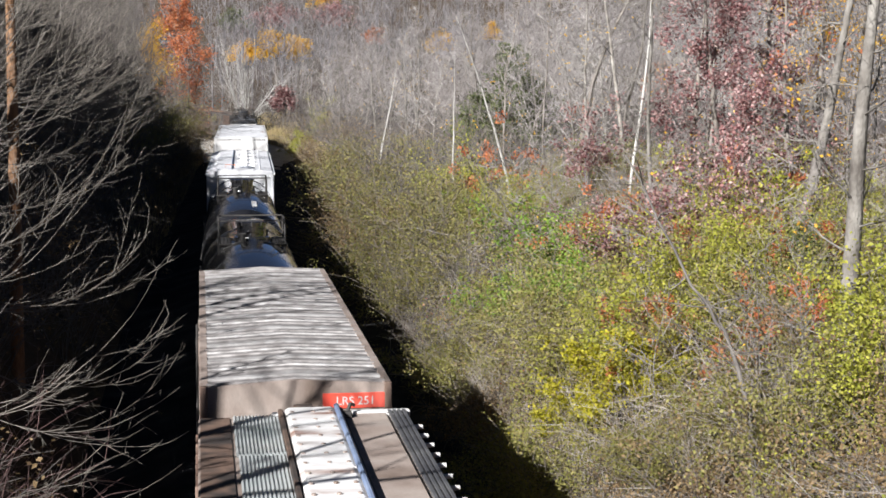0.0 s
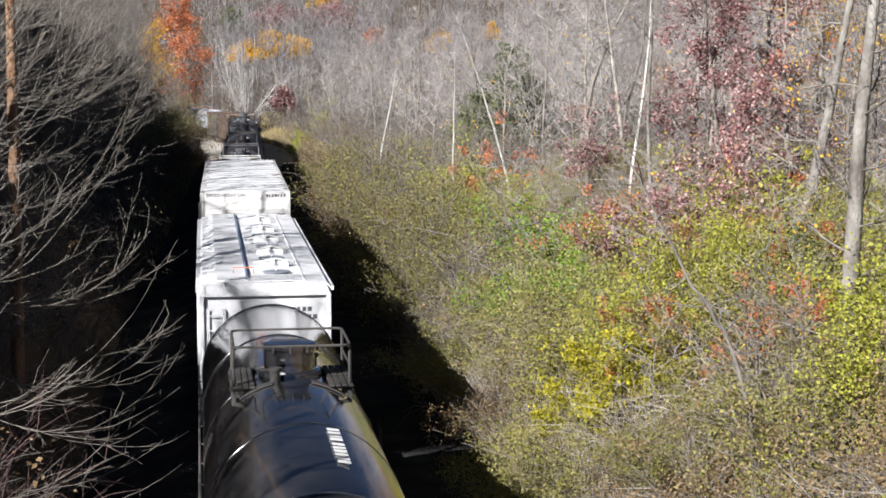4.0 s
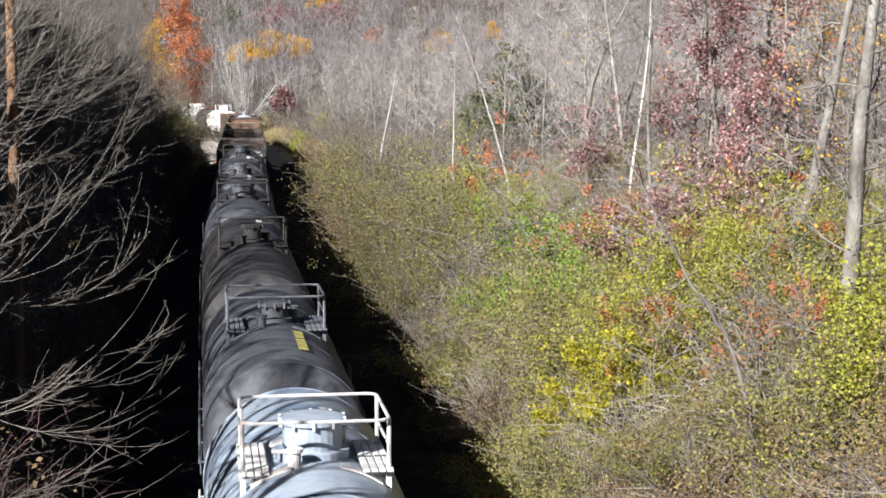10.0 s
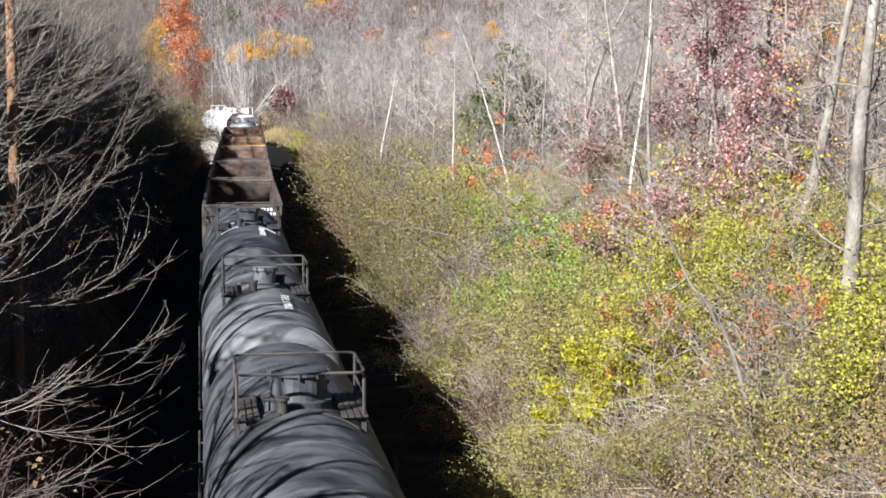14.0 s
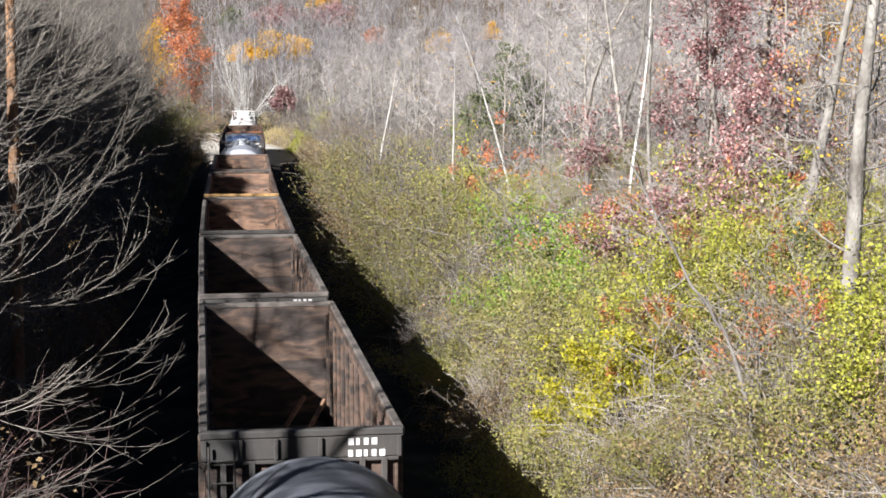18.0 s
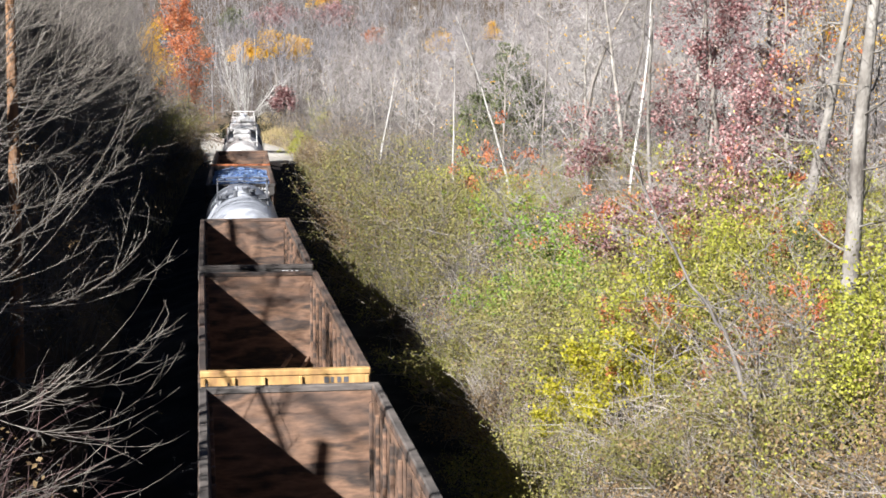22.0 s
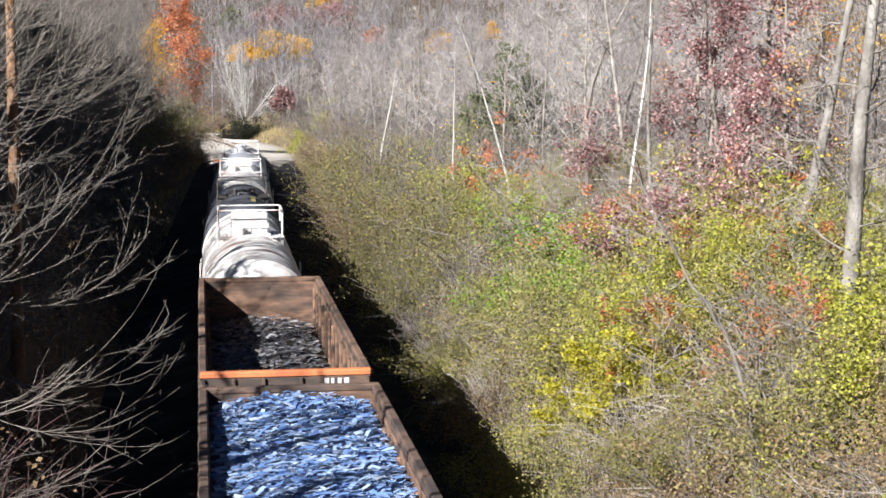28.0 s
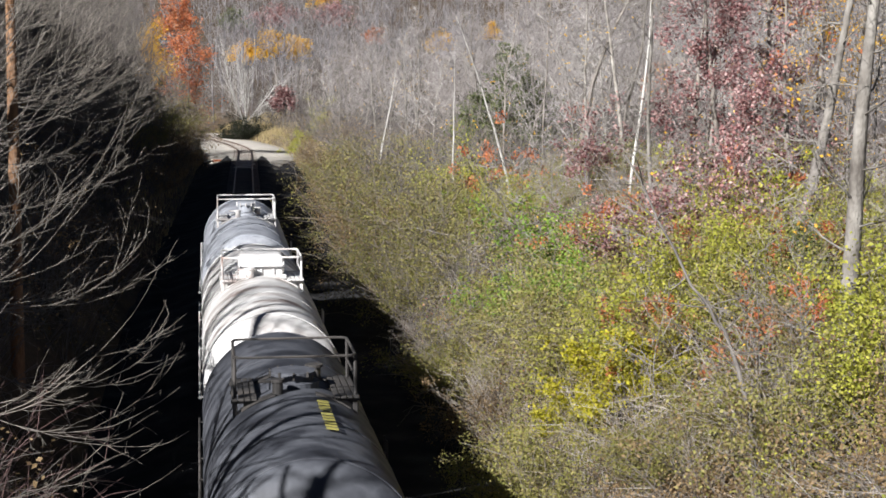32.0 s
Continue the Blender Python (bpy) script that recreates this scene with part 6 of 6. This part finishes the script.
for x, y, top, wide, tall, leaf, label in (
        (15.0, 335, 16.2, 9.5, 8.0, LEAF_GOLD, "golden crown above the far wood"), (19.6, 345, 14.4, 7.0, 6.0, LEAF_GOLD, "golden crown above the far wood"), (9.5, 350, 13.4, 7.0, 5.5, LEAF_GOLD, "golden crown above the far wood"),
        (35.2, 480, 30.0, 9.0, 7.5, LEAF_GOLD, "orange-gold crown on the far hill"), (37.0, 470, 25.5, 14.0, 9.0, LEAF_WINE, "dull red crown on the far hill"), (22.6, 470, 25.0, 14.0, 9.0, LEAF_WINE, "dull red crown on the far hill"),
        (15.5, 465, 22.5, 10.0, 8.0, LEAF_WINE, "dull red crown on the far hill"), (60.1, 420, 17.0, 8.0, 7.0, LEAF_GOLD, "golden crown above the far wood"), (44.0, 425, 17.5, 6.0, 5.0, LEAF_RUST, "orange crown above the far wood"), (71.0, 410, 18.5, 6.0, 6.0, LEAF_GOLD, "golden crown above the far wood"),
        (-4.0, 330, 19.5, 8.0, 6.0, LEAF_RUST, "rust-red crown beyond the shaded bank"), (13.0, 266, 5.2, 4.0, 4.0, LEAF_WINE, "dull red crown in the wood"), (57.0, 205, 9.0, 4.0, 4.5, LEAF_RUST, "rust-red crown in the wood"), (39.5, 172, 5.5, 3.4, 3.5, LEAF_RUST, "rust-red crown in the wood"),
        (9.6, 440, 22.5, 9.0, 8.0, NEEDLES, "dark green round evergreen on the far hill")):
    round_crown(x, y, top, wide, tall, leaf, label)


def leaning_trunk():
    """A long bent trunk that leans over the bank."""
    r = np.random.default_rng(2)
    t = thing("leaning_tree", "long bent grey trunk that leans over the bank", "tree")
    knots = [(10.08, 29.00, 1.78), (10.19, 30.00, 3.42), (10.02, 31.00, 4.71), (9.62, 32.00, 5.53), (8.75, 34.00, 8.00)]
    z0 = float(ground_z([knots[0][0]], [knots[0][1]])[0]) - 0.3
    knots[0] = (knots[0][0], knots[0][1], min(z0, knots[0][2]))
    o = Vector(knots[0])
    pts = [np.array(Vector(k) - o) for k in knots]
    fine = []
    for a, b in zip(pts, pts[1:]):
        fine += [a + (b - a) * g + r.normal(0, 0.025, 3) for g in (0, 0.25, 0.5, 0.75)]
    fine.append(pts[-1])
    rad = list(np.linspace(0.06, 0.02, len(fine)))
    trunk, crown = [], []
    chain(trunk, fine, rad)
    for i in range(20):
        j = r.integers(6, len(fine) - 1)
        bp, br = bough(r, fine[j], unit(r.uniform(0, 6.28), r.uniform(-0.2, 1.0)), r.uniform(0.7, 2.2), 0.018, 0.006, 5, 0.12, 0.0)
        chain(crown, bp, br)
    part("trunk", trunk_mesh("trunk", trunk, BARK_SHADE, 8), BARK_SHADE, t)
    part("crown", limbs_mesh("crown", crown, BARK_DULL, 4), BARK_DULL, t)
    t.matrix_basis = pose(*o)


leaning_trunk()
lone("thick pale-barked trunk with few golden leaves", LEAF_GOLD, 420, 13.0, 32.7, 0.085, 0.3, name="pale_tree", bark=BARK_MID, twig=BARK_MID, hair=500, height=14, girth=0.22, limbs=26, start=0.15, reach=0.15, rise=0.35, lean=(0.085, 0.0), wander=0.018, lift=0.0, sides=10)
lone("leaning pale-barked trunk with bare twigs", LEAF_RUST, 300, 16.3, 45.0, 0.12, 0.3, name="pale_tree", bark=BARK_MID, twig=BARK_PALE, hair=500, height=13, girth=0.19, limbs=26, start=0.15, reach=0.17, rise=0.35, lean=(0.27, 0.0), wander=0.025, lift=0.0, sides=10)
for x, y, h, g, lean in ((18.0, 69.6, 13, 0.11, -0.10), (13.9, 50.7, 11, 0.10, -0.09), (13.9, 73.6, 9, 0.08, -0.2), (12.8, 83.5, 8, 0.07, -0.1), (33.0, 155, 13, 0.15, 0.0), (35.5, 158, 13, 0.15, 0.03), (14.7, 140, 9, 0.10, -0.03), (11.7, 110, 8, 0.085, -0.06), (15.5, 60.0, 12, 0.07, 0.08), (20.5, 66.0, 12, 0.09, 0.05)):
    lone("slender pale trunk that rises from the brush", LEAF_GOLD, 30, x, y, 0.12, 0.3, name="pale_tree", bark=BARK_WHITE if g < 0.09 else BARK_PALE, twig=BARK_PALE, hair=350, height=h, girth=g, limbs=22, start=0.15, reach=0.18, rise=0.4, lean=(lean, 0.0), wander=0.035, lift=0.0, sides=7)
lone("tall brown trunk on the shaded bank", None, 0, -4.9, 45.2, name="brown_tree", bark=BARK_BROWN, twig=BARK_GREY, height=24, girth=0.19, limbs=14, start=0.5, reach=0.16, rise=0.4, wander=0.006, sides=12)


def arching_tree(x, y, seed, height, count, low, reach, lift=0.13):
    """A bare tree on the shaded bank whose long thin boughs sag over the cutting and turn up at their ends."""
    r = np.random.default_rng(seed)
    t = thing("bare_tree", "grey tree with long thin bare boughs over the cutting", "tree", "trees with arching boughs")
    trunk, crown, tips = [], [], []
    stem, rad = bough(r, (0, 0, -0.3), (-0.05, 0, 1), height, 0.13, 0.03, 12, 0.03, 0)
    chain(trunk, stem, rad)
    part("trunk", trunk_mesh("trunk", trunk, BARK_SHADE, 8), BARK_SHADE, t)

    def off(line_, j, turn, up):
        """A direction that leaves the bough to one side of it."""
        d = line_[j] - line_[j - 1]
        d = d / np.linalg.norm(d)
        side = np.cross(d, r.normal(0, 0.5, 3) + np.array([0, 0, 1.0]))
        d = d + side / max(np.linalg.norm(side), 1e-6) * turn + np.array([0, 0, up])
        return d / np.linalg.norm(d)

    clear = -0.45 - x            # boughs end short of the passing wagons
    for i in range(count):
        f = (low + (1 - low) * (i + r.uniform(0, 0.8)) / count) * 12
        j = min(int(f), 11)
        p = stem[j] + (stem[j + 1] - stem[j]) * (f - j)
        L = reach * r.uniform(0.7, 1.1) * (1.1 - 0.40 * f / 12)
        el = r.uniform(-0.05, 0.35) + 1.0 * max(0.0, f / 12 - 0.30)
        az = r.uniform(-0.95, 0.6) if y > 36 else r.uniform(-0.45, 0.55)
        if y < 36:
            el -= 0.22
        for attempt in range(8):
            a, ar = bough(r, p, unit(az, el), L * 0.45, 0.020, 0.012, 7, 0.03, -0.04 if f < 5 else 0.0)
            b, br = bough(r, a[-1], off(a, 7, 0.0, 0.0), L * 0.6, 0.012, 0.0042, 8, 0.04, lift)
            line_, rr = a + b[1:], ar + br[1:]
            if max(q[0] for q in line_) < clear + (0.1 if y < 36 else 0.0):
                break
            L *= 0.88
        chain(crown, line_, rr)
        for m in range(6):
            j = 3 + int(r.uniform(0, 11))
            sp, sr = bough(r, line_[j], off(line_, j, (0.6, -0.6)[m % 2] * r.uniform(0.5, 1.2), r.uniform(-0.35, 0.1)), L * r.uniform(0.18, 0.45), rr[j] * 0.70, 0.0045, 7, 0.045, 0.09)
            if max(q[0] for q in sp) > clear:
                continue
            chain(crown, sp, sr)
            for w in range(6):
                k = 2 + int(r.uniform(0, 6))
                wp, wr = bough(r, sp[k], off(sp, k, (0.9, -0.9)[w % 2] * r.uniform(0.5, 1.2), 0.0), L * r.uniform(0.04, 0.13), 0.0055, 0.0036, 4, 0.08, 0.05)
                chain(crown, wp, wr)
                tips += wp[2:]
    part("crown", limbs_mesh("crown", crown, BARK_GREY, 3, sprays(r, tips, count * 26, 0.20, 0.0036)), BARK_GREY, t)
    return plant(t, x, y)


for x, y, seed, height, count, low, reach in ((-5.6, 26.0, 31, 4.5, 4, 0.20, 6.6), (-6.0, 29.5, 12, 6.0, 6, 0.08, 7.4), (-6.3, 33.5, 3, 7.5, 7, 0.12, 7.8), (-6.8, 38.5, 6, 8.5, 9, 0.28, 6.8), (-7.4, 44.0, 8, 9.5, 16, 0.28, 7.0), (-8.0, 50.0, 18, 10.5, 18, 0.30, 7.0), (-8.2, 57.0, 28, 10.5, 18, 0.30, 7.2), (-8.6, 66.0, 38, 10.5, 20, 0.25, 7.4), (-8.0, 74.0, 48, 10.0, 22, 0.18, 6.6), (-8.6, 83.0, 58, 10.0, 22, 0.15, 6.8), (-7.6, 91.0, 68, 10.0, 22, 0.12, 6.2), (-7.4, 101.0, 78, 9.5, 22, 0.10, 6.0)):
    arching_tree(x, y, seed, height, count, low, reach)
RED = shrub("reddish-twigged thicket under the near boughs", R, TWIG_RED, LEAF_BROWN, 60, 0.06, 3.5, 1.7, 34, twigs=7, arch=-0.10, group="")
for x, y, size in ((-4.2, 28.5, 0.85), (-4.6, 31.0, 0.9), (-3.9, 26.0, 0.75), (-4.9, 29.6, 0.85), (-4.5, 33.2, 0.85), (-4.0, 30.0, 0.75), (-3.6, 27.4, 0.7)):
    plant(RED, x, y, 40 * y, size)


def pine_model(height, label, seed, size=0.22, width=0.26, boughs=60, tufts=26, group=""):
    r = np.random.default_rng(seed)
    t = thing("pine_tree", label, "tree", group)
    trunk, crown, needles = [], [], []
    pts, rad = bough(r, (0, 0, -0.3), (0, 0, 1), height, height * 0.016, 0.02, 8, 0.02, 0)
    chain(trunk, pts, rad)
    for i in range(boughs):
        f = 0.08 + 0.92 * i / boughs
        p = pts[0] + (pts[-1] - pts[0]) * f
        L = height * width * (1.1 - f) ** 0.7 * r.uniform(0.45, 1.25) + 0.2
        bp, br = bough(r, p, unit(i * 2.4, r.uniform(0.0, 0.5)), L, 0.03, 0.008, 3, 0.10, 0.04)
        chain(crown, bp, br)
        core = [bp[1] + (bp[3] - bp[1]) * g for g in (0.35, 0.7, 1.0)]
        for m in range(tufts):
            needles.append(core[m % 3] + r.normal(0, 0.10 + 0.06 * L, 3))
    part("trunk", trunk_mesh("trunk", trunk, BARK_GREY, 7), BARK_GREY, t)
    part("crown", limbs_mesh("crown", crown, TWIG_DARK), TWIG_DARK, t)
    part("foliage", leaves_mesh("foliage", needles, size, NEEDLES, r), NEEDLES, t)
    return t


plant(pine_model(7.0, "young green pine among the bare trees", 4, 0.20, 0.34, 60, 54), 18.4, 99.0)
plant(pine_model(5.0, "low olive-green pine among the bare trees", 5, 0.20, 0.46, 50, 44), 20.2, 101.0)
plant(pine_model(4.4, "low olive-green pine among the bare trees", 15, 0.20, 0.46, 50, 44), 17.0, 102.0)
plant(pine_model(2.6, "small blue-green pine in the brush", 7, 0.12), 14.4, 38.5)


# a shaded brush heap; near-black leaves carry its shade
DARK_HEAP = shrub("brush heap beyond the bend, its shade in the leaf colour", R, TWIG_DARK, LEAF_SHADE, 5200, 0.13, 2.4, 1.6, 40, arch=-0.04, cluster=0.2, group="dark bushes beyond the bend")
for x, y, size in ((4.4, 262.0, 1.0), (5.4, 261.0, 1.15), (6.5, 260.5, 1.35), (7.6, 259.5, 1.3), (6.9, 262.5, 1.5)):
    plant(DARK_HEAP, x, y, 30 * y, size)


for k in range(16):
    x, y = along(118 + 5.2 * k, -6.2 - 1.3 * (k % 3))
    plant((BROWN, OLIVE, THICKET)[k % 3][k % 2], x, y, 71 * k, 1.25 + 0.25 * (k % 4))


def shade_pines():
    """Evergreens added out of view along the top of the bank, whose tops keep the sun off it."""
    r = np.random.default_rng(13)
    src = pine_model(10.0, "unseen evergreen added above the bank to shade it", 9, 0.42, 0.24, 54, 30, "evergreens above the cutting")
    for row, x0 in enumerate((-17.5, -21.0)):
        for y in np.arange(22.0 + row * 1.5, 152, 3.0):
            x = x0 + r.uniform(-0.7, 0.7) + track(y)[0] - 1.5
            z = float(ground_z([x], [y])[0])
            top = 2.1 + 2.6 * min(1.0, max(0.0, (y - 48) / 12)) + 0.85 * (-x0) - 0.03 * max(0, y - 90)
            plant(src, x, y, r.uniform(0, 360), max(0.45, (top - z) / 10.0))


shade_pines()


def fallen_branches():
    """Pale arching dead branches in the brush."""
    r = np.random.default_rng(17)
    for i in range(34):
        s, u = r.uniform(27, 75), 0.0
        u = r.uniform(7.5, min(16, 4 + 0.37 * s))
        x, y = along(s, u)
        t = thing("dead_branch", "pale dead branch arching over the brush", "branch", "dead branches in the brush")
        L = r.uniform(2.0, 4.5)
        pts, rad = bough(r, (0, 0, 0.6), unit(r.uniform(0, 6.28), r.uniform(0.2, 1.0)), L, 0.03, 0.008, 8, 0.08, -0.06)
        segs = []
        chain(segs, pts, rad)
        for m in range(6):
            j = r.integers(2, 8)
            d = (pts[j] - pts[j - 1]) / np.linalg.norm(pts[j] - pts[j - 1]) + r.normal(0, 0.5, 3)
            sp, sr = bough(r, pts[j], d / np.linalg.norm(d), L * r.uniform(0.15, 0.35), 0.012, 0.005, 3, 0.12, 0)
            chain(segs, sp, sr)
        part("limb", limbs_mesh("limb", segs, BARK_PALE, 4), BARK_PALE, t)
        plant(t, x, y)


fallen_branches()


def far_woods():
    """The wooded hills beyond the bend, one mesh of many small trees."""
    r = np.random.default_rng(77)
    segs, hp, hq = [], [], []
    n = 0
    while n < 1700:
        y = r.uniform(300, 880)
        x = r.uniform(-0.16 * y, 0.47 * y)
        s, u = offsets([x], [y])
        if abs(u[0]) < 8:
            continue
        n += 1
        z = float(ground_z([x], [y])[0])
        h = r.uniform(11, 18)
        pts, rad = bough(r, (x, y, z - 0.3), (0, 0, 1), h, 0.15, 0.05, 3, 0.07, 0)
        chain(segs, pts, rad)
        tips = []
        for i in range(7):
            f = r.uniform(0.35, 1) * 3
            j = min(int(f), 2)
            p = pts[j] + (pts[j + 1] - pts[j]) * (f - j)
            bp, br = bough(r, p, unit(r.uniform(0, 6.28), r.uniform(0.1, 1.0)), h * r.uniform(0.2, 0.42), 0.06, 0.025, 2, 0.15, 0.05)
            chain(segs, bp, br)
            tips += bp
        p, q, w, _ = sprays(r, tips, 84, h * 0.14, 0.03)
        q[:, 2] += h * 0.07
        hp.append(p)
        hq.append(q)
    hp, hq = np.concatenate(hp), np.concatenate(hq)
    tagged(new("far_woods", limbs_mesh("far_woods", segs, TWIG_FAR, 3, (hp, hq, np.full(len(hp), 0.028), r))), "grey bare woods on the far hillside", "woods", kind="stuff")


far_woods()


def far_undergrowth():
    """Leafless undergrowth that hides the ground between the far trees."""
    r = np.random.default_rng(91)
    n = 52000
    y = 195 + 330 * r.random(n) ** 1.4
    x = r.uniform(-0.14, 0.47, n) * y
    s, u = offsets(x, y)
    keep = np.abs(u) > 9.5
    x, y = x[keep], y[keep]
    n = len(x)
    z = ground_z(x, y)
    h = r.uniform(0.8, 4.2, n)
    p = np.c_[x, y, z - 0.1]
    q = p + np.c_[r.normal(0, 0.55, n) * h, r.normal(0, 0.55, n) * h, h]
    m = p + (q - p) * r.uniform(0.3, 0.6, (n, 1))
    side = m + np.c_[r.normal(0, 0.6, n) * h, r.normal(0, 0.6, n) * h, 0.3 * h]
    hp, hq = np.concatenate([p, m]), np.concatenate([q, side])
    k = 26000
    ss, uu = r.uniform(82, 232, k), 8.5 + 45 * r.random(k) ** 1.6
    px, py, ph = np.interp(ss, S, TX), np.interp(ss, S, TY), np.interp(ss, S, HEAD)
    x, y = px + uu * np.cos(ph), py - uu * np.sin(ph)
    h = r.uniform(0.7, 3.2, k)
    p = np.c_[x, y, ground_z(x, y) - 0.1]
    q = p + np.c_[r.normal(0, 0.45, k) * h, r.normal(0, 0.45, k) * h, h]
    m = p + (q - p) * r.uniform(0.3, 0.6, (k, 1))
    side = m + np.c_[r.normal(0, 0.5, k) * h, r.normal(0, 0.5, k) * h, 0.3 * h]
    near = limbs_mesh("undergrowth", [(30, 150, -2, 30, 150, -1, 0.02, 0.02)], TWIG_UNDER, 3, (np.concatenate([p, m]), np.concatenate([q, side]), np.full(2 * k, 0.013), r))
    tagged(new("undergrowth", near), "pale leafless undergrowth beside the brush", "undergrowth", kind="stuff")
    tagged(new("undergrowth", limbs_mesh("undergrowth", [(0, 300, -2, 0, 300, -1, 0.02, 0.02)], TWIG_UNDER, 3, (hp, hq, np.full(len(hp), 0.03), r))), "grey leafless undergrowth among the far trees", "undergrowth", kind="stuff")


far_undergrowth()


def overhanging_trees():
    """Bare trees on the bank beside the bridge, whose branches throw shadows over the train."""
    for k, (x, y, h) in enumerate(((-9.5, 6, 10), (-12.0, 13, 11.5), (-9.0, 17, 9.5), (-13.5, 22, 12), (-10.5, 27, 10), (-12.5, 34, 11.5), (-14.5, 3, 12), (-10.0, 41, 10.5), (-13.0, 47, 12), (-11.5, 56, 11), (-12.5, 66, 11))):
        lone("bare tree that leans over the shaded bank", None, 0, x, y, name="bare_tree", bark=BARK_SHADE, twig=BARK_SHADE, height=h, girth=0.28, limbs=20, start=0.3, reach=0.36, rise=0.5, subs=4, twigs=2, wander=0.05, lift=0.03, lean=(0.12, 0.05), sides=7, fork=True)


overhanging_trees()


def shadow_tree(x, y, height, seed, limbs, low):
    """A stout bare tree beside the bridge, kept out of view, whose heavy limbs throw shadows on the train."""
    r = np.random.default_rng(seed)
    t = thing("bare_tree", "unseen stout bare tree whose heavy limbs shade the train", "tree")
    trunk, crown = [], []
    stem, rad = bough(r, (0, 0, -0.3), (0.05, 0.05, 1), height, 0.26, 0.10, 10, 0.03, 0)
    chain(trunk, stem, rad)

    def out_of_view(line_):
        return all(x + q[0] < min(-2.6, -0.128 * (y + q[1])) for q in line_)

    for i in range(limbs):
        f = (low + (1 - low) * i / limbs) * 10
        j = min(int(f), 9)
        L = r.uniform(4.5, 7.5)
        for attempt in range(12):
            a, ar = bough(r, stem[j], unit(r.uniform(-0.2, 1.4), r.uniform(-0.05, 0.45)), L, 0.085, 0.03, 9, 0.07, 0.01)
            if out_of_view(a):
                break
            L *= 0.9
        else:
            continue
        chain(crown, a, ar)
        for m in range(3):
            k = 2 + int(r.uniform(0, 7))
            d = (a[k] - a[k - 1]) / np.linalg.norm(a[k] - a[k - 1]) + r.normal(0, 0.5, 3)
            b, br = bough(r, a[k], d / np.linalg.norm(d), L * r.uniform(0.2, 0.45), ar[k] * 0.6, 0.014, 6, 0.09, 0.02)
            if out_of_view(b):
                chain(crown, b, br)
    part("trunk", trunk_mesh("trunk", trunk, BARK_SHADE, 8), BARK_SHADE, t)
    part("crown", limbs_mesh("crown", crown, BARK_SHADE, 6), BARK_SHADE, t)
    plant(t, x, y)


shadow_tree(-8.2, 13.0, 8.0, 5, 4, 0.40)
shadow_tree(-8.8, 19.0, 7.5, 8, 4, 0.40)

# models that found no place
for model in FEATHER + HEDGE + OLIVE + LIME + BROWN + THICKET + GREEN + RUSTY + WINE + GOLD + SHADE + SAPLING + BARE + PALE + DARK:
    if model.name not in PLANTED:
        for ob_ in list(model.children) + [model]:
            bpy.data.objects.remove(ob_)

# small things beside the track
x, y = along(179.0, -2.9)
box_ = thing("equipment_box", "small orange-red trackside equipment box", "box")
part("case", Solid().box(-0.42, 0.42, -0.3, 0.3, 0.0, 0.62, 0.03), ORANGE_PAINT, box_)
part("lid", Solid().box(-0.45, 0.45, -0.33, 0.33, 0.62, 0.68, 0.02), ORANGE_PAINT, box_)
box_.matrix_basis = pose(x, y, float(ground_z([x], [y])[0]) + 0.02)
x, y = along(262.0, 3.0)
post_ = thing("marker_post", "thin grey trackside marker post", "post")
part("shaft", Solid().box(-0.05, 0.05, -0.05, 0.05, -0.2, 1.7, 0.01), STEEL_DARK, post_)
part("cap", Solid().box(-0.08, 0.08, -0.06, 0.06, 1.7, 1.85, 0.01), STEEL_DARK, post_)
post_.matrix_basis = pose(x, y, float(ground_z([x], [y])[0]))
hose = thing("cable", "dark cable lying on the gravel beside the track", "cable")
pts = [along(s, u) for s, u in ((196, 3.0), (186, 3.6), (178, 4.6), (165, 4.9), (150, 4.7), (138, 4.3), (128, 4.6))]
part("strand", Solid().tube([(px, py, float(ground_z([px], [py])[0]) + 0.35) for px, py in pts], 0.09, 6), STEEL_DARK, hose)


# ---------------------------------------------------------------- the train runs
def motions():
    for car, mid, length in MOVING:
        rows = []
        for t in range(33):
            s = SPEED * (mid - t)
            x0, y0, _ = track(s - length * 0.36)
            x1, y1, _ = track(s + length * 0.36)
            z0, z1 = float(level(s - length * 0.36)), float(level(s + length * 0.36))
            rows.append((float(t), pose((x0 + x1) / 2, (y0 + y1) / 2, (z0 + z1) / 2, math.degrees(math.atan2(z1 - z0, length * 0.72)), 0, -math.degrees(math.atan2(x1 - x0, y1 - y0)))))
        walk(car, rows)


motions()
